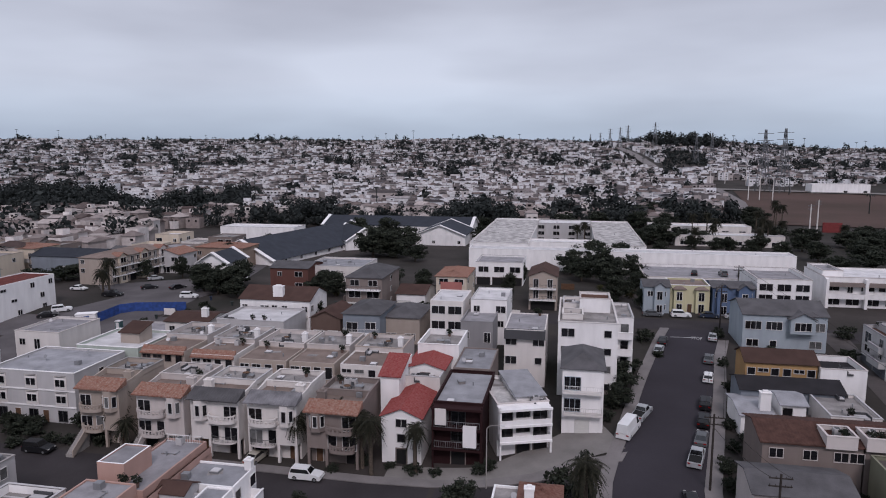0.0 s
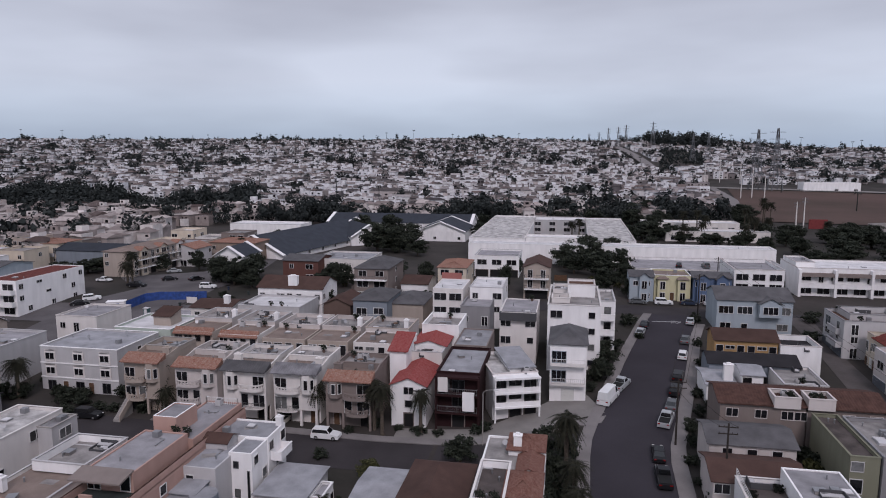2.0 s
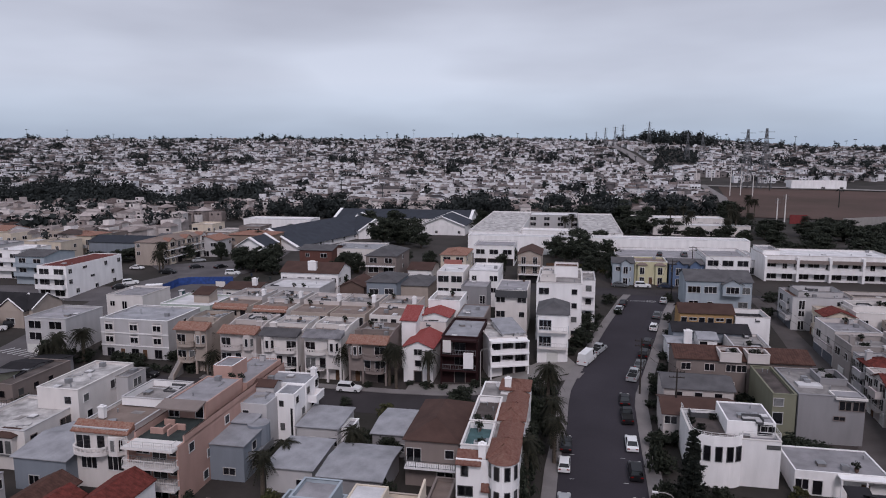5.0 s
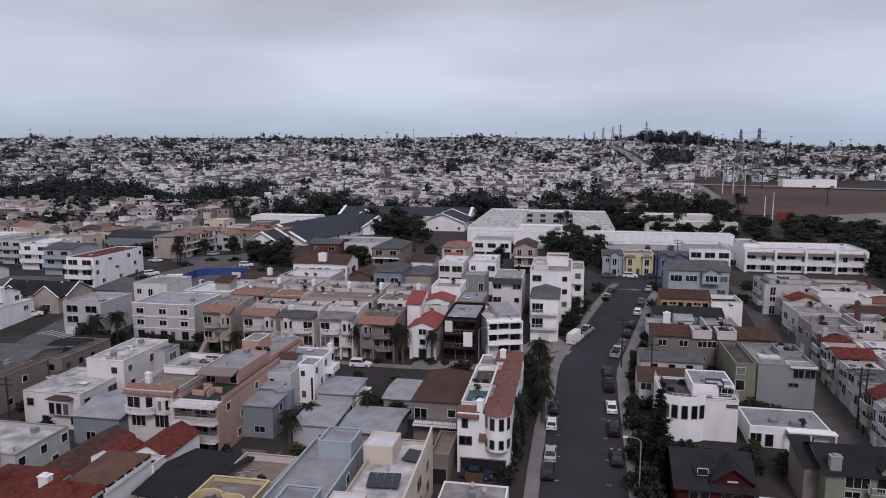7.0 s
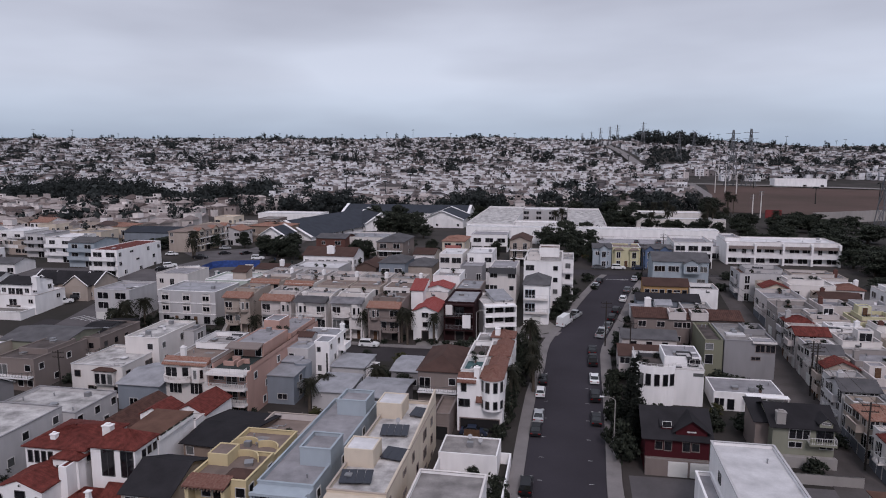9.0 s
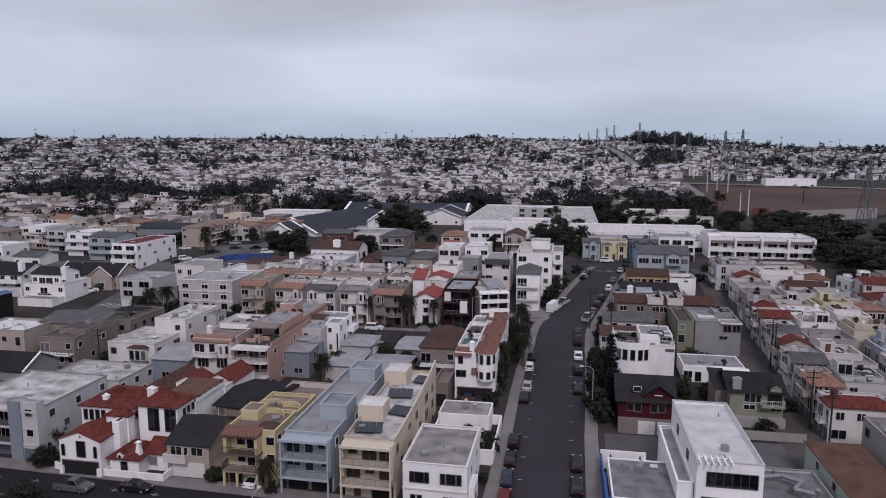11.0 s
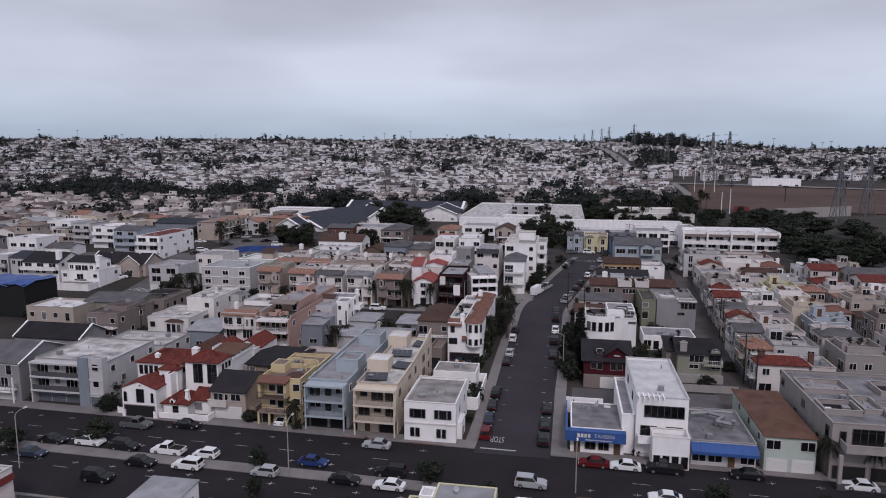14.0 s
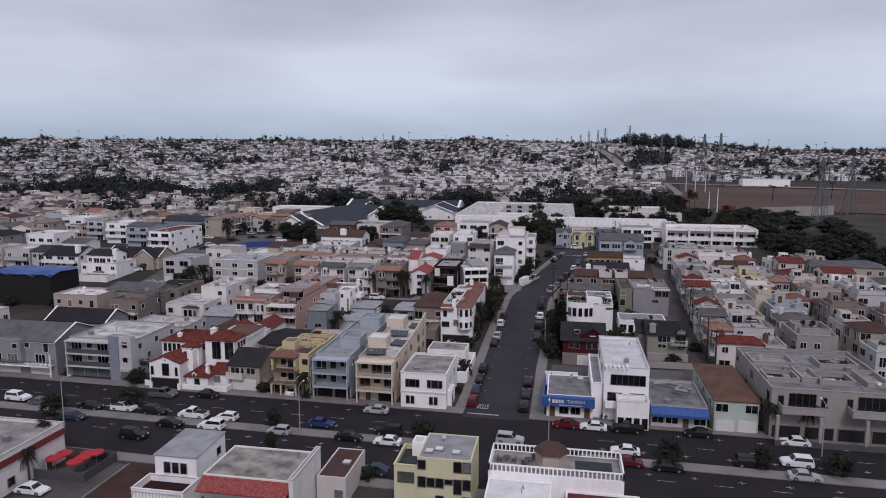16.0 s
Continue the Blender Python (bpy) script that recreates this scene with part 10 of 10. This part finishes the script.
# ---- wires ----
def wire(p, q, sag):
    c = bpy.data.curves.new("wire", "CURVE")
    c.dimensions, c.bevel_depth, c.bevel_resolution = "3D", 0.025, 1
    s = c.splines.new("POLY")
    s.points.add(10)
    for i in range(11):
        t = i / 10
        s.points[i].co = (p[0] + (q[0] - p[0]) * t, p[1] + (q[1] - p[1]) * t, p[2] + (q[2] - p[2]) * t - sag * 4 * t * (1 - t), 1)
    c.materials.append(MATS["polewood"])
    tagged(new("wire", c), "thin dark overhead wire between poles", "wire", "overhead wires")


tops = sorted([o for o in scene.objects if o.name.startswith("utility_pole")], key=lambda o: o.matrix_world.translation.y)
line = [o.matrix_world.translation for o in tops if o.matrix_world.translation.x > 40]
for p, q in zip(line, line[1:]):
    for u in (-1.1, 1.1):
        wire((p.x + u, p.y, p.z + 10.1), (q.x + u, q.y, q.z + 10.1), 0.6)
line = [o.matrix_world.translation for o in tops if 5 < o.matrix_world.translation.x < 40]
for p, q in zip(line, line[1:]):
    for u in (-1.1, 1.1):
        wire((p.x + u, p.y, p.z + 10.1), (q.x + u, q.y, q.z + 10.1), 0.7)


rng = random.Random(3)
decks = [o for o in scene.objects if o.type == "EMPTY" and o.name.startswith("house")]
count = 0
for o in decks:
    roofs = [k for k in o.children if k.name.startswith("roof") and k.data.materials[0].name in ("dirtyroof", "deckgreen", "teal", "tanroof")]
    if roofs and o.matrix_world.translation.y < 125 and abs(o.matrix_world.translation.x) < 90 and count < 24 and rng.random() < 0.6:
        k = roofs[-1]
        xs, ys, zs = zip(*[v.co[:] for v in k.data.vertices])
        p = o.matrix_world @ (k.location + Vector(((min(xs) + max(xs)) / 2 + rng.uniform(-1, 1), (min(ys) + max(ys)) / 2 + rng.uniform(-1, 1), max(zs))))
        if len(k.data.vertices) == 8 and max(xs) - min(xs) > 4 and max(ys) - min(ys) > 4:
            patio_set(p.x, p.y, p.z, rng.uniform(0, 180))
            count += 1


# ---- building site with blue hoarding ----
def hoarding(pts, h, label):
    ob = thing("construction_fence", label, "fence", pose(0, 0, 0))
    for (x0, y0), (x1, y1) in zip(pts, pts[1:]):
        n = max(1, int(math.hypot(x1 - x0, y1 - y0) / 3))
        for i in range(n):
            ax, ay, bx, by = x0 + (x1 - x0) * i / n, y0 + (y1 - y0) * i / n, x0 + (x1 - x0) * (i + 1) / n, y0 + (y1 - y0) * (i + 1) / n
            b = Build()
            za, zb = land(ax, ay), land(bx, by)
            b.face([(ax, ay, za), (bx, by, zb), (bx, by, zb + h), (ax, ay, za + h)])
            b.face([(ax, ay + 0.06, za + h), (bx, by + 0.06, zb + h), (bx, by + 0.06, zb), (ax, ay + 0.06, za)])
            b.face([(ax, ay, za + h), (bx, by, zb + h), (bx, by + 0.06, zb + h), (ax, ay + 0.06, za + h)])
            part("panel", b.mesh("panel", ["tarp"]), ob)


hoarding([(-114.1, 133.2), (-110.9, 138.0), (-109.9, 146.3), (-107.3, 149.0), (-95.2, 152.1)], 2.4, "bright blue fabric hoarding round a building site")


def tarp_building(x, y, w, d, h):
    ob = thing("building_shell", "dark unfinished building under a blue tarpaulin", "building", pose(x, y, land(x, y)))
    volume(ob, 0, 0, w, d, 0, h, "tyre", "flat", "darkshingle", parapet=0.2, vents=0)
    b = Build()
    n = 8
    for i in range(n):
        for j in range(3):
            u0, u1, v0, v1 = -w / 2 - 0.4 + (w + 0.8) * i / n, -w / 2 - 0.4 + (w + 0.8) * (i + 1) / n, -0.4 + (d + 0.8) * j / 3, -0.4 + (d + 0.8) * (j + 1) / 3
            f = lambda u, v: 0.55 + 0.5 * math.sin(u * 0.9) * math.cos(v * 0.6) + (-0.5 if v < 0 else 0)
            b.face([(u0, v0, h + f(u0, v0)), (u1, v0, h + f(u1, v0)), (u1, v1, h + f(u1, v1)), (u0, v1, h + f(u0, v1))])
    part("tarpaulin", b.mesh("tarpaulin", ["tarp"]), ob, "crumpled blue tarpaulin")


tarp_building(-139.1, 57.6, 21.8, 12, 9)


# ---- cars on the parking deck ----
for x, kind, paint in ((36, "sedan", "carblack"), (44, "suv", "cargrey"), (49, "sedan", "carblack"), (53.5, "sedan", "carsilver"), (58, "suv", "carblack"), (63, "suv", "carwhite")):
    car(x, 206.5, 90 if kind == "suv" else 80, kind, paint, base=land(44, 196) + 4.02)


# ---- yards: fences, bins and shrubs in the gaps between houses ----
def footprints():
    out = []
    for o in scene.objects:
        if o.name.split(".")[0] == "wall" and o.parent:
            m = o.parent.matrix_world @ Matrix.Translation(o.location)
            c = [m @ v.co for v in o.data.vertices]
            out.append((min(p.x for p in c), max(p.x for p in c), min(p.y for p in c), max(p.y for p in c)))
    return out


def fence(x, y, w, turn, mat, h=1.7):
    """A run of boards, every other one set back, in one sheet with thickness."""
    b = Build()
    n = max(2, int(w / 0.45))
    front = []
    for i in range(n):
        u, v = -w / 2 + w * i / n, -0.05 if i % 2 else -0.025
        front += [(u, v), (u + w / n, v)]
    back = [(u, v + 0.06) for u, v in front[::-1]]
    ring = front + back
    for (ax, ay), (bx, by) in zip(ring, ring[1:] + ring[:1]):
        if (ax, ay) != (bx, by):
            b.face([(ax, ay, -0.6), (bx, by, -0.6), (bx, by, h), (ax, ay, h)])
    for k in range(len(front) - 1):
        (ax, ay), (bx, by) = front[k], front[k + 1]
        if ax != bx:
            b.face([(ax, ay, h), (bx, by, h), (bx, by + 0.06, h), (ax, ay + 0.06, h)])
    ob = new("fence", b.mesh("fence", [mat]))
    ob.matrix_world = pose(x, y, land(x, y), 0, 0, turn)
    tagged(ob, {"wood": "brown board fence between house yards", "offwhite": "pale stucco yard wall between houses", "taupe": "weathered taupe board fence in a yard"}[mat], "fence", "yard fences")


def bin_mesh(mat):
    b = Build()
    b.tube((0, 0, 0.05), (0, 0, 1.0), 0.26, 0.34, 8)
    b.box(-0.37, 0.37, -0.37, 0.37, 1.0, 1.08)
    return b.mesh("dustbin", [mat])


def yards():
    rng = random.Random(77)
    taken = footprints()

    def free(x, y, r):
        return not any(a - r < x < b + r and c - r < y < e + r for a, b, c, e in taken)

    shrubs = fences = bins = 0
    zones = ((-100, 1, 8, 74, 3), (-100, -4, 92, 176, 4), (1, 18, 104, 150, 1), (21, 47, 45, 146, 3), (62, 108, 20, 150, 2), (-2, 50, 180, 200, 0.5))
    total = sum(z[4] for z in zones)
    for x0, x1, y0, y1, share in zones:
        for _ in range(int(900 * share / total)):
            x, y = rng.uniform(x0, x1), rng.uniform(y0, y1)
            if not free(x, y, 0.75) or abs(x - np.interp(y, (0, 65, 86, 98, 110, 126, 147, 156), (10.2, 10.7, 12.2, 14.5, 17.4, 20.7, 25.6, 28.0))) < 10.5:
                continue
            k = rng.random()
            if k < 0.5 and shrubs < 150:
                r = rng.uniform(0.7, 1.5)
                bush(x, y, r, r * rng.uniform(1.1, 2.0), rng.randrange(40), rng.choice(("leaf", "leaf", "leafwarm")))
                shrubs += 1
            elif k < 0.72 and fences < 70 and free(x, y, 1.2):
                fence(x, y, rng.uniform(2.0, 4.0), rng.choice((0, 90)), rng.choice(("wood", "taupe", "offwhite")), rng.uniform(1.4, 2.0))
                fences += 1
            elif bins < 45:
                mat = rng.choice(("darkgrey", "deckgreen", "cardarkblue"))
                ob = new("dustbin", shared(("bin", mat), lambda: bin_mesh(mat)))
                ob.matrix_world = pose(x, y, land(x, y), 0, 0, rng.uniform(0, 90))
                tagged(ob, "dark plastic dustbin in a side yard", "bin", "dustbins")
                bins += 1
            else:
                continue
            taken.append((x - 0.6, x + 0.6, y - 0.6, y + 0.6))


yards()


# ---- duct on the shop roof ----
duct = thing("roof_duct", "bent grey metal duct on a stained roof", "duct", pose(42.2, 4.2, land(42.2, 4.2) + 4.45))
b = Build()
pts = [(-3.4, 9.5, 0.35), (-0.5, 10.5, 0.35), (1.8, 9.0, 0.35), (0.2, 6.8, 0.35), (2.6, 5.8, 0.35), (2.6, 5.6, 1.1)]
for p, q in zip(pts, pts[1:]):
    b.tube(p, q, 0.3, 0.3, 8)
part("pipe", b.mesh("pipe", ["metal"]), duct)
b = Build()
for p in pts[:5]:
    b.box(p[0] - 0.12, p[0] + 0.12, p[1] - 0.12, p[1] + 0.12, -0.3, 0.1)
part("support", b.mesh("support", ["metal"]), duct)


# ---- planters and air conditioners on the roof decks ----
def unit_mesh():
    b = Build()
    b.box(-0.45, 0.45, -0.4, 0.4, 0.08, 0.9)
    b.tube((0, 0, 0.9), (0, 0, 0.94), 0.34, 0.34, 10, 1)
    for x in (-0.38, 0.38):
        b.box(x - 0.05, x + 0.05, -0.4, 0.4, 0, 0.08)
    return b.mesh("air_conditioner", ["lightgrey", "darkframe"])


def sofa_mesh():
    """A corner sofa: dark base, back and pale cushions."""
    b = Build()
    for x0, x1, y0, y1 in ((-1.2, 1.2, -0.4, 0.4), (0.4, 1.2, -1.4, -0.4)):
        b.box(x0, x1, y0, y1, 0, 0.3)
        b.box(x0 + 0.05, x1 - 0.05, y0 + 0.05, y1 - 0.05, 0.3, 0.42, 1)
    b.box(-1.2, 1.2, 0.4, 0.52, 0, 0.75)
    b.box(1.2, 1.32, -1.4, 0.4, 0, 0.75)
    return b.mesh("outdoor_sofa", ["darkgrey", "lightgrey"])


def pot_mesh():
    b = Build()
    b.tube((0, 0, 0), (0, 0, 0.5), 0.22, 0.32, 8)
    return b.mesh("pot", ["brown"])


rng = random.Random(19)
count = 0
for o in decks:
    p0 = o.matrix_world.translation
    if not (10 < p0.y < 130 and -70 < p0.x < 105):
        continue
    flats = [k for k in o.children if k.name.startswith("roof") and len(k.data.vertices) == 8]
    for k in flats[-2:]:
        xs, ys, zs = zip(*[v.co[:] for v in k.data.vertices])
        if max(xs) - min(xs) < 3 or max(ys) - min(ys) < 3 or k.data.materials[0].name == "palegreyroof":
            continue
        for _ in range(rng.choice((1, 1, 2, 3))):
            if count > 300:
                break
            p = o.matrix_world @ (k.location + Vector((rng.uniform(min(xs) + 0.7, max(xs) - 0.7), rng.choice((min(ys) + 0.8, max(ys) - 0.8)), max(zs))))
            luck = rng.random()
            if luck < 0.28 and max(xs) - min(xs) > 4.4:
                ob = new("outdoor_sofa", shared(("sofa",), sofa_mesh))
                ob.matrix_world = pose(p.x * 0.8 + 0.2 * (o.matrix_world @ k.location).x, p.y, p.z, 0, 0, rng.choice((0, 90, 180)))
                tagged(ob, "dark corner sofa with pale cushions on a roof deck", "sofa", "deck furniture")
            elif luck < 0.5:
                ob = new("air_conditioner", shared(("acunit",), unit_mesh))
                ob.matrix_world = pose(p.x, p.y, p.z, 0, 0, rng.choice((0, 90)))
                tagged(ob, "pale metal air conditioner on a flat roof", "air conditioner", "roof units")
            else:
                ob = thing("potted_plant", "dark green plant in a brown pot on a roof deck", "potted plant", pose(p.x, p.y, p.z))
                part("pot", shared(("pot",), pot_mesh), ob)
                g = part("foliage", shared(("potleaf",), lambda: crown_mesh(41, 0.62, 0.62, 420, 0.09, "leaf")), ob, at=(0, 0, 1.0))
                count += 2
            count += 1


# ---- dark screen round the outdoor tables ----
xs, ys = [p[0] for p in ((-54.0, -28.3), (-54.3, -30.1), (-50.4, -30.6), (-50.4, -27.6), (-50.2, -29.0), (-49.4, -27.2))], [p[1] for p in ((-54.0, -28.3), (-54.3, -30.1), (-50.4, -30.6), (-50.4, -27.6), (-50.2, -29.0), (-49.4, -27.2))]
b = Build()
for x0, x1, y0, y1 in ((min(xs) - 2, max(xs) + 2, min(ys) - 2.1, min(ys) - 2), (min(xs) - 2, max(xs) + 2, max(ys) + 2, max(ys) + 2.1), (max(xs) + 2, max(xs) + 2.1, min(ys) - 2, max(ys) + 2)):
    b.box(x0, x1, y0, y1, 0.0, 1.5)
ob = new("patio_screen", b.mesh("patio_screen", ["darkgrey"]))
ob.matrix_world = pose(0, 0, land(-50, -30))
tagged(ob, "dark board screen round outdoor tables", "fence")


# ---- crossing, site cabin and toilet ----
marks("crossing_bars", [(-118.5 + i * 1.5, 88.6 - i * 0.12, -116.6 + i * 1.5, 91.8 - i * 0.12, 0.55, 0.14) for i in range(8)], "white painted crossing bars on asphalt")
b = Build()
b.box(-0.6, 0.6, -0.6, 0.6, 0, 2.2)
b.box(-0.66, 0.66, -0.66, 0.66, 2.2, 2.35, 1)
b.box(-0.4, 0.4, -0.63, -0.6, 0.1, 2.0, 1)
ob = new("portable_toilet", b.mesh("portable_toilet", ["teal", "whiteroof"]))
ob.matrix_world = pose(-102.5, 136.0, land(-102.5, 136.0))
tagged(ob, "teal portable toilet on a building site", "toilet")
b = Build()
b.box(-2.2, 2.2, -1.1, 1.1, 0.5, 2.6)
b.box(-2.3, 2.3, -1.2, 1.2, 2.6, 2.75)
for u in (-1.2, 1.2):
    b.tube((u, -1.15, 0.35), (u, 1.15, 0.35), 0.35, 0.35, 10, 1)
b.box(-1.6, -0.2, -1.13, -1.1, 1.3, 2.1, 1)
ob = new("site_trailer", b.mesh("site_trailer", ["white", "tyre"]))
ob.matrix_world = pose(-112.5, 138.0, land(-112.5, 138.0), 0, 0, 25)
tagged(ob, "small white site trailer beside a blue hoarding", "trailer")
